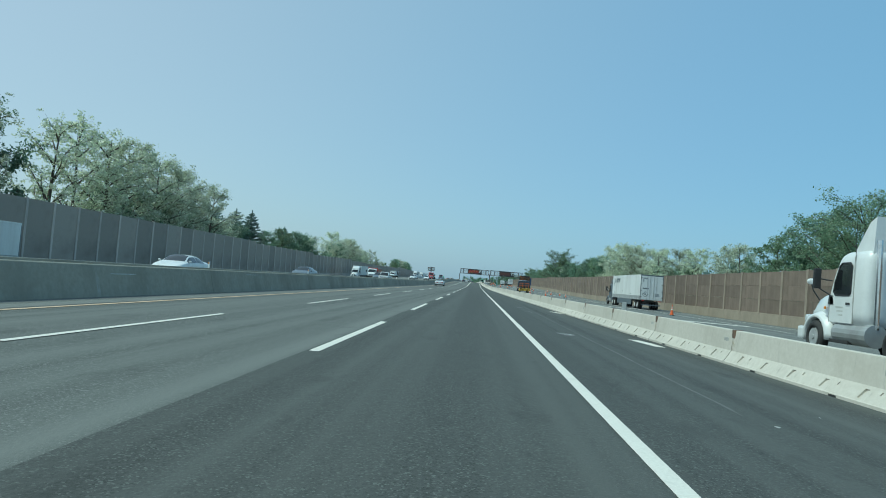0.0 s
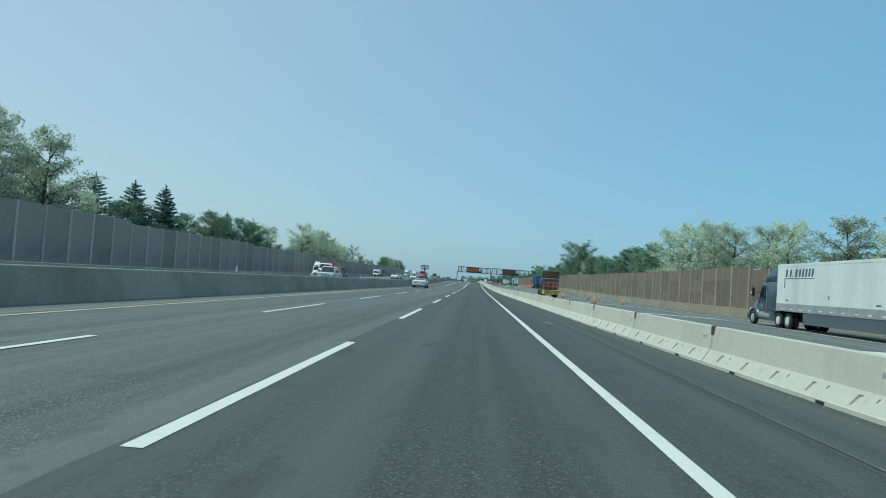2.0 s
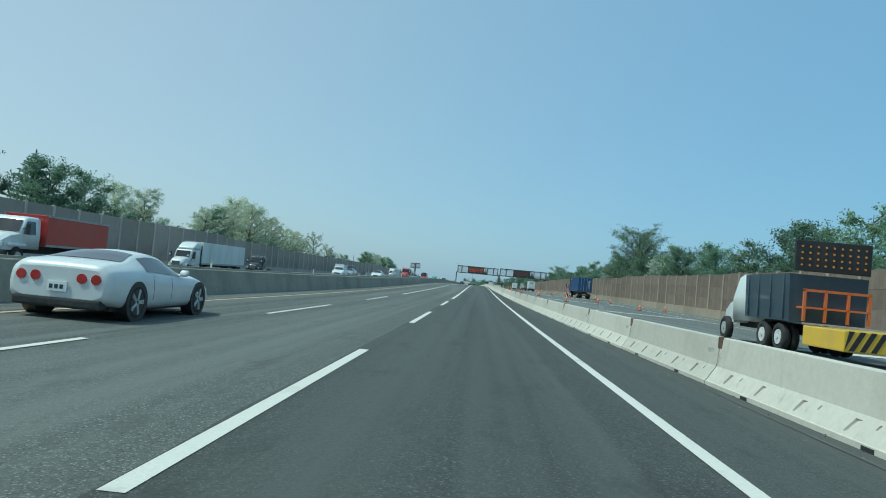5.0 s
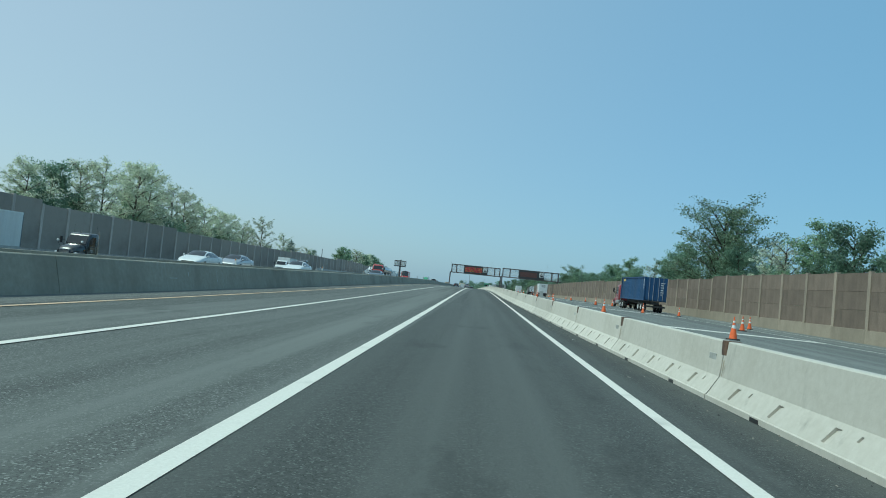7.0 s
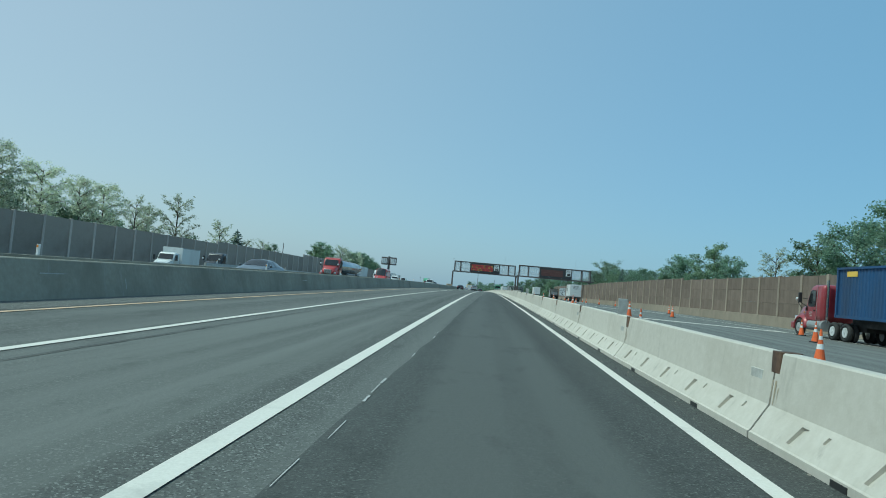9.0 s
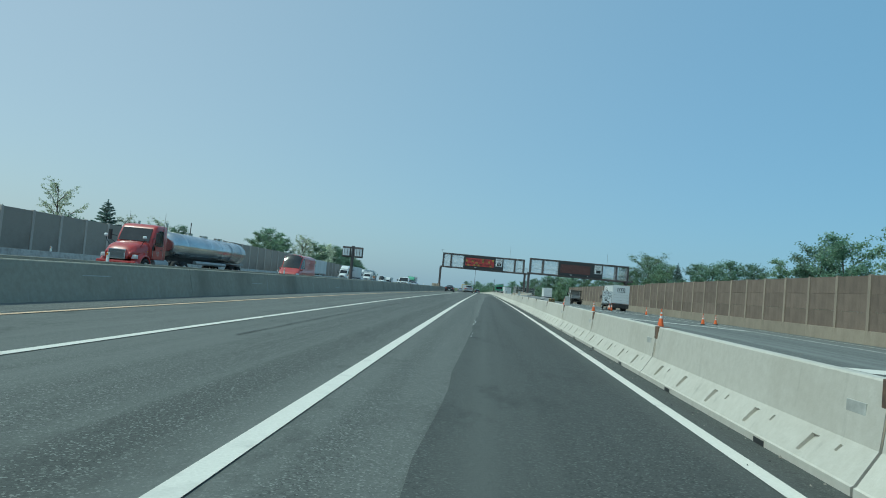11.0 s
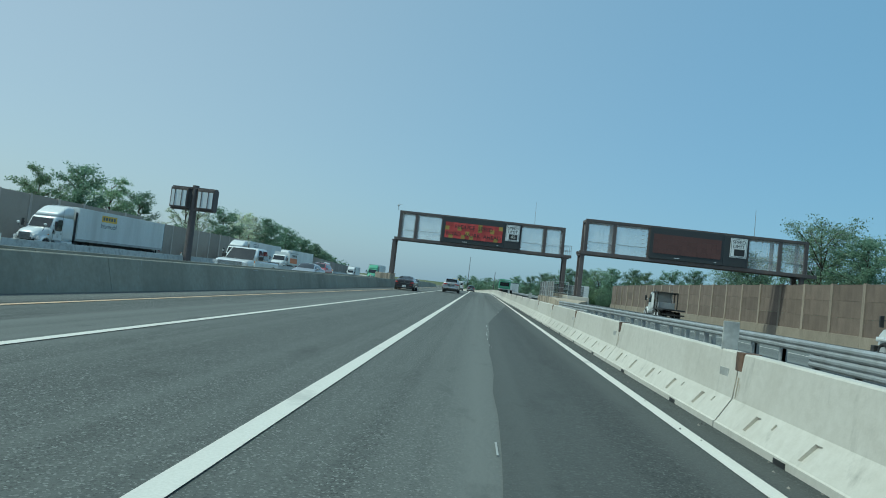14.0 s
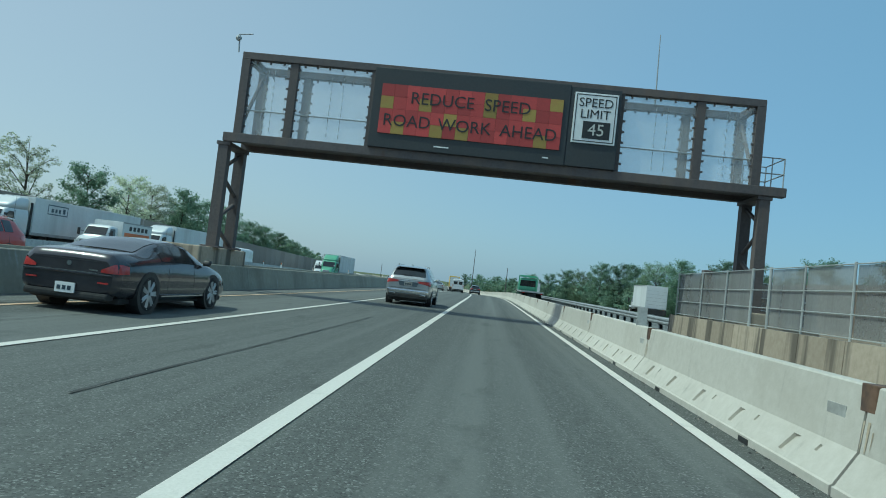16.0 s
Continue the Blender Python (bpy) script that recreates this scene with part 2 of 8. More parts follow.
LONG = (1, 0.06, 1)      # stains drawn out along the road
DOWN = (1, 1, 0.12)      # streaks running down
M = dict(
    asphalt=road_surface("asphalt", (0.073, 0.076, 0.069), (0.121, 0.125, 0.114)),
    asphalt_new=road_surface("asphalt_new", (0.042, 0.044, 0.040), (0.070, 0.073, 0.067)),
    asphalt_old=road_surface("asphalt_old", (0.095, 0.097, 0.088), (0.150, 0.153, 0.140)),
    grit=surface("grit", (0.050, 0.050, 0.045), (0.105, 0.102, 0.092), 45, 3.0, (0.085, 0.08, 0.07), 0.95, bump=0.8),
    tar=surface("tar", (0.025, 0.025, 0.025), (0.045, 0.045, 0.044), 20, 2.0, (0.06, 0.06, 0.058), 0.75, bump=0.3),
    white_line=surface("white_line", (0.64, 0.60, 0.53), (0.74, 0.70, 0.63), 40, 1.2, (0.42, 0.40, 0.36), 0.7, bump=0.25, wide_lo=0.58, wide_hi=0.8),
    yellow_line=surface("yellow_line", (0.62, 0.42, 0.27), (0.70, 0.50, 0.33), 40, 1.2, (0.45, 0.34, 0.24), 0.7, bump=0.25),
    grass=surface("grass", (0.06, 0.09, 0.025), (0.11, 0.13, 0.04), 3, 0.05, (0.15, 0.13, 0.07), 0.95, bump=0.6),
    gravel=surface("gravel", (0.20, 0.18, 0.15), (0.34, 0.31, 0.27), 14, 0.3, (0.16, 0.14, 0.11), 0.95, bump=0.7),
    concrete_white=surface("concrete_white", (0.52, 0.485, 0.425), (0.59, 0.555, 0.495), 9, 0.9, (0.44, 0.405, 0.345), 0.85, bump=0.2, vary=0.07, wide_lo=0.52, wide_hi=0.85),
    concrete_dark=surface("concrete_dark", (0.285, 0.270, 0.215), (0.360, 0.345, 0.280), 7, 0.8, (0.205, 0.195, 0.155), 0.9, bump=0.25, vary=0.08, wide_stretch=(1, 0.5, 0.2)),
    joint_pale=surface("joint_pale", (0.10, 0.10, 0.095), (0.15, 0.15, 0.14), 30, 1.0, (0.075, 0.075, 0.072), 0.9, bump=0.1),
    concrete_apron=surface("concrete_apron", (0.42, 0.345, 0.26), (0.50, 0.42, 0.325), 7, 0.8, (0.30, 0.25, 0.19), 0.88, bump=0.2, vary=0.12),
    concrete_tan=surface("concrete_tan", (0.40, 0.325, 0.245), (0.50, 0.42, 0.325), 7, 1.1, (0.17, 0.145, 0.115), 0.88, bump=0.2, vary=0.20, wide_stretch=(1, 1, 0.04), wide_lo=0.50, wide_hi=0.58),
    steel_plate=surface("steel_plate", (0.14, 0.085, 0.055), (0.20, 0.125, 0.085), 14, 4, (0.07, 0.055, 0.05), 0.75, metal=0.3, vary=0.3),
    plinth=surface("plinth", (0.29, 0.243, 0.187), (0.355, 0.302, 0.237), 7, 0.6, (0.215, 0.18, 0.14), 0.88, bump=0.2, vary=0.1, wide_stretch=(1, 1, 0.3)),
    rust_stain=surface("rust_stain", (0.42, 0.34, 0.24), (0.48, 0.41, 0.31), 20, 3, (0.50, 0.47, 0.41), 0.85, vary=0.15),
    tag=surface("tag", (0.44, 0.44, 0.42), (0.54, 0.54, 0.51), 20, 3, (0.30, 0.29, 0.27), 0.6, vary=0.15),
    panel_brown=surface("panel_brown", (0.165, 0.125, 0.098), (0.222, 0.172, 0.137), 10, 0.7, (0.112, 0.088, 0.072), 0.88, bump=0.45, vary=0.14, wide_stretch=(1, 1, 0.25)),
    panel_left=surface("panel_left", (0.305, 0.262, 0.222), (0.370, 0.322, 0.275), 10, 0.7, (0.255, 0.218, 0.186), 0.88, bump=0.3, vary=0.14, wide_stretch=(1, 0.4, 0.6)),
    post_concrete=surface("post_concrete", (0.29, 0.24, 0.19), (0.36, 0.30, 0.24), 8, 1.2, (0.21, 0.17, 0.135), 0.88, vary=0.12, wide_stretch=DOWN),
    post_left=surface("post_left", (0.500, 0.438, 0.388), (0.600, 0.525, 0.469), 8, 1.2, (0.28, 0.235, 0.205), 0.88, vary=0.12, wide_stretch=DOWN),
    steel_rust=surface("steel_rust", (0.092, 0.080, 0.080), (0.130, 0.114, 0.112), 9, 1.2, (0.158, 0.124, 0.108), 0.7, metal=0.1, vary=0.1, wide_stretch=DOWN),
    steel_grey=surface("steel_grey", (0.36, 0.37, 0.37), (0.46, 0.47, 0.47), 12, 1.5, (0.30, 0.30, 0.29), 0.5, metal=0.35, vary=0.06),
    panel_clear=surface("panel_clear", (0.76, 0.78, 0.78), (0.82, 0.84, 0.84), 6, 0.8, (0.66, 0.68, 0.68), 0.4, bump=0.0, vary=0.05, wide_stretch=DOWN),
    sign_back=surface("sign_back", (0.70, 0.73, 0.74), (0.77, 0.80, 0.81), 6, 0.8, (0.60, 0.63, 0.64), 0.45, metal=0.1, bump=0.05, vary=0.05, wide_stretch=DOWN),
    sign_dark=surface("sign_dark", (0.045, 0.048, 0.05), (0.06, 0.064, 0.066), 12, 1, (0.06, 0.06, 0.06), 0.5, metal=0.2),
    sign_white=surface("sign_white", (0.82, 0.83, 0.82), (0.87, 0.88, 0.87), 12, 1, (0.76, 0.76, 0.74), 0.45, bump=0.0),
    sign_teal=surface("sign_teal", (0.03, 0.22, 0.20), (0.04, 0.26, 0.24), 12, 1, (0.05, 0.22, 0.2), 0.45, bump=0.0),
    ink=surface("ink", (0.02, 0.02, 0.022), (0.03, 0.03, 0.03), 12, 1, (0.04, 0.04, 0.04), 0.5, bump=0.0),
    led_red=surface("led_red", (0.30, 0.040, 0.040), (0.39, 0.054, 0.050), 25, 1.2, (0.26, 0.045, 0.042), 0.5, bump=0.0, vary=0.25, emit=0.12),
    led_ochre=surface("led_ochre", (0.28, 0.20, 0.05), (0.34, 0.25, 0.06), 25, 1.2, (0.32, 0.13, 0.05), 0.5, bump=0.0, vary=0.25, emit=0.08),
    led_off=surface("led_off", (0.10, 0.046, 0.040), (0.13, 0.058, 0.048), 25, 1.2, (0.085, 0.047, 0.043), 0.5, bump=0.0, vary=0.1),
    led_digit=surface("led_digit", (0.50, 0.50, 0.47), (0.58, 0.58, 0.54), 25, 1.2, (0.5, 0.5, 0.47), 0.5, bump=0.0, emit=0.05),
    orange=surface("orange", (0.75, 0.13, 0.03), (0.85, 0.18, 0.05), 20, 5, (0.55, 0.11, 0.04), 0.55, bump=0.05, vary=0.12),
    reflective=surface("reflective", (0.75, 0.75, 0.73), (0.82, 0.82, 0.8), 20, 5, (0.6, 0.6, 0.58), 0.35, bump=0.0),
    rubber=surface("rubber", (0.018, 0.018, 0.018), (0.03, 0.03, 0.03), 25, 3, (0.06, 0.058, 0.055), 0.85, bump=0.2),
    chassis=surface("chassis", (0.02, 0.02, 0.02), (0.04, 0.04, 0.04), 15, 2, (0.075, 0.07, 0.065), 0.75),
    rim_white=surface("rim_white", (0.60, 0.61, 0.62), (0.70, 0.71, 0.72), 15, 3, (0.42, 0.42, 0.41), 0.4, bump=0.0),
    rim=surface("rim", (0.50, 0.50, 0.50), (0.58, 0.58, 0.58), 15, 3, (0.38, 0.38, 0.37), 0.32, metal=0.35, bump=0.0),
    chrome=surface("chrome", (0.75, 0.75, 0.76), (0.8, 0.8, 0.8), 15, 3, (0.6, 0.6, 0.6), 0.12, metal=1.0, bump=0.0),
    glass=surface("glass", (0.010, 0.013, 0.015), (0.014, 0.017, 0.019), 5, 1, (0.03, 0.033, 0.035), 0.10, bump=0.0, coat=0.6),
    tail_red=surface("tail_red", (0.42, 0.035, 0.035), (0.55, 0.06, 0.055), 20, 4, (0.30, 0.02, 0.02), 0.15, bump=0.0, coat=1.0),
    lamp_clear=surface("lamp_clear", (0.6, 0.62, 0.63), (0.75, 0.76, 0.77), 20, 4, (0.4, 0.42, 0.43), 0.1, bump=0.0, coat=1.0),
    amber=surface("amber", (0.7, 0.25, 0.03), (0.8, 0.3, 0.05), 20, 4, (0.6, 0.22, 0.04), 0.2, bump=0.0),
    silver=paint("silver", (0.47, 0.48, 0.49), 0.7, 0.34, 0.8),
    dark_grey=paint("dark_grey", (0.050, 0.047, 0.054), 0.35, 0.24, 0.8),
    white_paint=paint("white_paint", (0.74, 0.75, 0.74), 0.0, 0.35, 0.5),
    black_paint=paint("black_paint", (0.02, 0.022, 0.025), 0.2, 0.3, 0.8),
    grey_paint=paint("grey_paint", (0.13, 0.16, 0.19), 0.4, 0.35, 0.6),
    slate_paint=paint("slate_paint", (0.055, 0.085, 0.115), 0.3, 0.35, 0.6),
    red_paint=paint("red_paint", (0.42, 0.035, 0.03), 0.0, 0.35, 0.6),
    maroon_paint=paint("maroon_paint", (0.30, 0.03, 0.04), 0.1, 0.35, 0.6),
    green_paint=paint("green_paint", (0.14, 0.40, 0.24), 0.0, 0.4, 0.4),
    orange_paint=paint("orange_paint", (0.65, 0.16, 0.04), 0.0, 0.4, 0.4),
    gold_sheet=surface("gold_sheet", (0.46, 0.31, 0.10), (0.54, 0.37, 0.13), 15, 2, (0.36, 0.24, 0.09), 0.45, bump=0.05),
    yellow_paint=paint("yellow_paint", (0.78, 0.50, 0.05), 0.0, 0.4, 0.3),
    box_white=surface("box_white", (0.68, 0.69, 0.68), (0.75, 0.76, 0.75), 5, 0.5, (0.56, 0.56, 0.54), 0.5, bump=0.03, wide_stretch=DOWN),
    container_blue=surface("container_blue", (0.018, 0.065, 0.17), (0.026, 0.085, 0.205), 5, 0.6, (0.03, 0.055, 0.11), 0.55, bump=0.05, wide_stretch=DOWN),
    tank_steel=surface("tank_steel", (0.55, 0.57, 0.58), (0.62, 0.64, 0.65), 5, 0.6, (0.4, 0.4, 0.4), 0.22, metal=0.95, bump=0.0),
    bark=surface("bark", (0.07, 0.055, 0.045), (0.13, 0.105, 0.085), 12, 1.5, (0.05, 0.045, 0.035), 0.95, bump=0.6),
    leaf_green=leaf_mat("leaf_green", (0.135, 0.215, 0.145), (0.235, 0.34, 0.235), (0.34, 0.42, 0.30)),
    leaf_fresh=leaf_mat("leaf_fresh", (0.155, 0.235, 0.14), (0.275, 0.375, 0.23), (0.40, 0.46, 0.31)),
    leaf_blossom=leaf_mat("leaf_blossom", (0.39, 0.445, 0.32), (0.62, 0.655, 0.50), (0.83, 0.83, 0.74)),
    needle=leaf_mat("needle", (0.15, 0.22, 0.205), (0.235, 0.315, 0.285), (0.29, 0.36, 0.31)),
    fence_grey=surface("fence_grey", (0.46, 0.47, 0.46), (0.56, 0.57, 0.56), 12, 1.5, (0.38, 0.38, 0.37), 0.5, metal=0.3),
    screen=surface("screen", (0.27, 0.27, 0.265), (0.33, 0.33, 0.32), 12, 1.5, (0.19, 0.185, 0.18), 0.8, vary=0.15, wide_stretch=DOWN),
)

streaked(M["concrete_white"], (0.27, 0.25, 0.215))
streaked(M["concrete_dark"], (0.42, 0.415, 0.39), 0.60, 0.74, 3.0)
streaked(M["sign_back"], (0.36, 0.37, 0.36), 0.58, 0.74, 1.5)
streaked(M["panel_brown"], (0.085, 0.06, 0.05), 0.58, 0.74, 1.2)
streaked(M["steel_rust"], (0.15, 0.085, 0.055), 0.58, 0.74, 2.0)

# woven screens and weathered clear sheets let part of the view through
for sheet, share in (("screen", 0.46), ("panel_clear", 0.72)):
    sn = M[sheet].node_tree
    clear = sn.nodes.new("ShaderNodeBsdfTransparent")
    part_clear = sn.nodes.new("ShaderNodeMixShader")
    part_clear.inputs[0].default_value = share
    sn.links.new(sn.nodes["Principled BSDF"].outputs[0], part_clear.inputs[1])
    sn.links.new(clear.outputs[0], part_clear.inputs[2])
    sn.links.new(part_clear.outputs[0], sn.nodes["Material Output"].inputs["Surface"])
# ---- building helpers ----
def part(name, bm, material, parent, label=""):
    """Links a bmesh, or shares a ready mesh, as one mesh object under a thing or a part."""
    if isinstance(bm, bmesh.types.BMesh):
        me = bpy.data.meshes.new(name)
        bm.to_mesh(me)
        bm.free()
        me.materials.append(M[material])
    else:
        me = bm
    ob = new(name, me)
    ob.parent = parent
    if label:
        ob["label"] = label
    return ob


def thing(name, label, category, group="", kind="", m=None):
    ob = new(name)
    ob.empty_display_size = 0.3
    if m is not None:
        ob.matrix_basis = m
    return tagged(ob, label, category, group, kind)


def solid(name, bm, material, label, category, group="", kind=""):
    """A thing that is one mesh."""
    return tagged(part(name, bm, material, None), label, category, group, kind)


def B():
    return bmesh.new()


def box(bm, x0, x1, y0, y1, z0, z1, bevel=0.0, m=None):
    v = [bm.verts.new(p) for p in ((x0, y0, z0), (x1, y0, z0), (x1, y1, z0), (x0, y1, z0), (x0, y0, z1), (x1, y0, z1), (x1, y1, z1), (x0, y1, z1))]
    fs = [bm.faces.new([v[i] for i in q]) for q in ((3, 2, 1, 0), (4, 5, 6, 7), (0, 1, 5, 4), (1, 2, 6, 5), (2, 3, 7, 6), (3, 0, 4, 7))]
    if bevel:
        es = list({e for f in fs for e in f.edges})
        r = bmesh.ops.bevel(bm, geom=es, offset=bevel, segments=2, affect="EDGES", profile=0.6)
        v = list({w for f in r["faces"] for w in f.verts} | {w for w in v if w.is_valid})
    if m is not None:
        bmesh.ops.transform(bm, matrix=m, verts=[w for w in v if w.is_valid])
    return bm


def tube(bm, p, q, r0, r1=None, n=8, cap=True):
    """A tapered round bar from p to q."""
    r1 = r0 if r1 is None else r1
    p, q = Vector(p), Vector(q)
    d = (q - p).normalized()
    u = d.orthogonal().normalized()
    w = d.cross(u)
    rings = []
    for c, r in ((p, r0), (q, r1)):
        rings.append([bm.verts.new(c + r * (math.cos(2 * math.pi * i / n) * u + math.sin(2 * math.pi * i / n) * w)) for i in range(n)])
    for i in range(n):
        j = (i + 1) % n
        bm.faces.new((rings[0][i], rings[0][j], rings[1][j], rings[1][i]))
    if cap:
        bm.faces.new(rings[0][::-1])
        bm.faces.new(rings[1])
    return bm


def loft(bm, rings, cap=True, smooth=False):
    """Closed rings of points joined one to the next."""
    vs = [[bm.verts.new(p) for p in r] for r in rings]
    n = len(vs[0])
    for a, b in zip(vs, vs[1:]):
        for i in range(n):
            j = (i + 1) % n
            f = bm.faces.new((a[i], a[j], b[j], b[i]))
            f.smooth = smooth
    if cap:
        bm.faces.new(vs[0][::-1])
        bm.faces.new(vs[-1])
    return bm


def normals(bm):
    bmesh.ops.recalc_face_normals(bm, faces=bm.faces)
    return bm


def letters(text, size, material, parent, m, name="lettering", depth=0.004):
    """Built-in font lettering as a mesh under its sign; lies in the local xy plane of m."""
    cu = bpy.data.curves.new(name, "FONT")
    cu.body, cu.size, cu.align_x, cu.align_y, cu.extrude = text, size, "CENTER", "CENTER", depth
    cu.resolution_u = 3
    tmp = bpy.data.objects.new(name, cu)
    me = bpy.data.meshes.new_from_object(tmp)
    bpy.data.objects.remove(tmp)
    me.materials.clear()
    me.materials.append(M[material])
    ob = new(name, me)
    ob.parent = parent
    ob.matrix_basis = m
    return ob


# the road runs straight over a gentle climb, then bends left and falls a little
BEND = 470.0


def off_x(y):
    c = max(0.0, y - BEND)
    return -0.0004 * c * c if c < 260 else -0.0004 * 260 * 260 - 0.208 * (c - 260)


def off_z(y):
    c = max(0.0, y - BEND)
    return rise(y) - 1.5 * (1 - math.exp(-(c / 95) ** 2))


def outer_z(y):
    """The outermost oncoming carriageway lies lower along the first stretch."""
    return -1.0 if y < 300 else -1.0 * max(0.0, (410 - y) / 110)


def along(y0, y1):
    """Steps along the road: long where it is straight."""
    ys = [y0]
    while ys[-1] < y1:
        step = 10 if ys[-1] < BEND - 40 else 12 if ys[-1] < 700 else 40
        ys.append(min(y1, ys[-1] + step))
    return ys


def ribbon(bm, xa, xb, y0, y1, z, thick=0.0):
    """A flat strip along the road; xa and xb are numbers or functions of y. thick gives it sides."""
    fa = xa if callable(xa) else (lambda y: xa)
    fb = xb if callable(xb) else (lambda y: xb)
    rows = []
    for y in along(y0, y1):
        ox, oz = off_x(y), off_z(y)
        pts = [(fa(y) + ox, y, z + oz), (fb(y) + ox, y, z + oz)]
        if thick:
            pts += [(fb(y) + ox, y, z + oz - thick), (fa(y) + ox, y, z + oz - thick)]
        rows.append([bm.verts.new(p) for p in pts])
    n = len(rows[0])
    for a, b in zip(rows, rows[1:]):
        for i in range(n if thick else 1):
            j = (i + 1) % n
            bm.faces.new((a[i], a[j], b[j], b[i]))
    return bm


def drawn(bm, profile, y0, y1, xf=None):
    """A closed profile of (x, z) drawn along the bending road."""
    xf = xf or (lambda y: 0.0)
    return loft(bm, [[(x + xf(y) + off_x(y), y, z + off_z(y)) for x, z in profile] for y in along(y0, y1)])
# ---- ground, carriageways and lane lines ----
def setting(name, bm, material, label, category):
    return solid(name, bm, material, label, category, kind="structure")


X_B, X_A, X_C, X_Y = 1.83, -1.83, -5.30, -8.03     # edge line, two lane lines, yellow line
MEDIAN = -9.40                                     # foot of the median barrier
WALL_R, WALL_L = 27.4, -46.0


def fall(x):
    """The truck carriageway falls away to the right."""
    return -0.02 * max(0.0, x - 8.0)


def dip(x):
    """The shoulder falls away from the edge line; behind the barrier it comes up again to the truck lanes."""
    d = -0.05 * min(max(x - 1.95, 0.0), 4.6)
    return d if x < 7.2 else d * max(0.0, 8.0 - x) / 0.8


bm = B()
ys = [-400] + along(-60, 1300) + [4800]
cols = [-4500, -300, -60, -47.2, -46.9, -29.6, -28.7, 0.5, 8, 28, 60, 300, 4500]
grid = [[bm.verts.new((x + off_x(y), y, -0.07 + fall(min(x, 28)) - (0.25 if 0 < x < 9 else 0) + off_z(y) + (outer_z(y) if -47 < x < -29 else 0))) for x in cols] for y in ys]
for r, s in zip(grid, grid[1:]):
    for i in range(len(cols) - 1):
        bm.faces.new((r[i], r[i + 1], s[i + 1], s[i]))
setting("ground", bm, "grass", "flat grassy ground reaching to the horizon", "ground")


def barrier_x(y):
    """Foot of the white concrete barrier: it closes in on the lane, then runs beside it."""
    pts = ((-60, 7.9), (12, 6.5), (42, 5.70), (79, 4.74), (116, 4.22), (178, 3.27), (202, 2.92), (228, 2.48), (245, 2.30), (366, 2.30), (410, 2.32), (420, 2.22), (435, 2.18), (2000, 2.18))
    for (y0, x0), (y1, x1) in zip(pts, pts[1:]):
        if y <= y1:
            return x0 + (x1 - x0) * (max(y, y0) - y0) / (y1 - y0)
    return 2.2


bm = B()
rows = [[bm.verts.new((x + off_x(y), y, dip(x) + off_z(y))) for x in (-9.6, 1.95, 4.0, 6.55, 7.2, 8.0)] for y in along(-60, 1250)]
for a, b in zip(rows, rows[1:]):
    for i in range(5):
        bm.faces.new((a[i], a[i + 1], b[i + 1], b[i]))
setting("road", bm, "asphalt", "worn grey asphalt carriageway with three lanes", "road")
bm = B()
rows = [[bm.verts.new((x + off_x(y), y, fall(x) + off_z(y))) for x in (8.0, WALL_R + 0.2)] for y in along(-60, 1250)]
for a, b in zip(rows, rows[1:]):
    bm.faces.new((a[0], a[1], b[1], b[0]))
setting("road_trucks", bm, "asphalt_old", "pale worn asphalt carriageway beside a noise wall", "road")
setting("road_oncoming", ribbon(B(), -28.6, -9.6, -60, 1250, 0.0), "asphalt_old", "worn asphalt carriageway beyond the median", "road")
bm = B()
rows = [[bm.verts.new((x + off_x(y), y, off_z(y) + outer_z(y))) for x in (WALL_L - 0.4, -29.4)] for y in along(-60, 1250)]
for a, b in zip(rows, rows[1:]):
    bm.faces.new((a[0], a[1], b[1], b[0]))
setting("road_oncoming_outer", bm, "asphalt_old", "worn asphalt carriageway beside the far noise wall", "road")


def new_edge(y):
    """Left edge of the newer, darker asphalt."""
    pts = ((-60, -1.95), (165, -1.95), (242, -1.14), (308, -0.45), (362, -0.08), (385, 0.1), (411, 1.72))
    for (y0, x0), (y1, x1) in zip(pts, pts[1:]):
        if y <= y1:
            return x0 + (x1 - x0) * (max(y, y0) - y0) / (y1 - y0)
    return 1.72


bm = B()
rows = []
rng = random.Random(3)
y = -60.0
while y < 412:
    xs = (new_edge(y) + rng.uniform(-0.03, 0.03), 1.95, barrier_x(y) + 0.4)
    rows.append([bm.verts.new((x, y, 0.005 + dip(x) + off_z(y))) for x in xs])
    y += 1.5
for a, b in zip(rows, rows[1:]):
    for i in range(2):
        bm.faces.new((a[i], a[i + 1], b[i + 1], b[i]))
setting("road_overlay", bm, "asphalt_new", "strip of newer dark asphalt along the edge lane", "road")
setting("shoulder_median", ribbon(B(), -9.6, X_Y - 0.25, -60, 1250, 0.004), "asphalt_old", "pale narrow shoulder beside the median barrier", "road")
setting("verge_median", ribbon(B(), -11.4, -9.8, -60, 1250, 0.008), "gravel", "gritty strip between the two median barriers", "ground")


def line(name, xa, w, spans, material, label, z=0.010):
    for y0, y1 in spans:
        setting(name, ribbon(B(), (lambda y: (xa(y) if callable(xa) else xa) - w / 2), (lambda y: (xa(y) if callable(xa) else xa) + w / 2), y0, y1, z),
                material, label, "road marking")


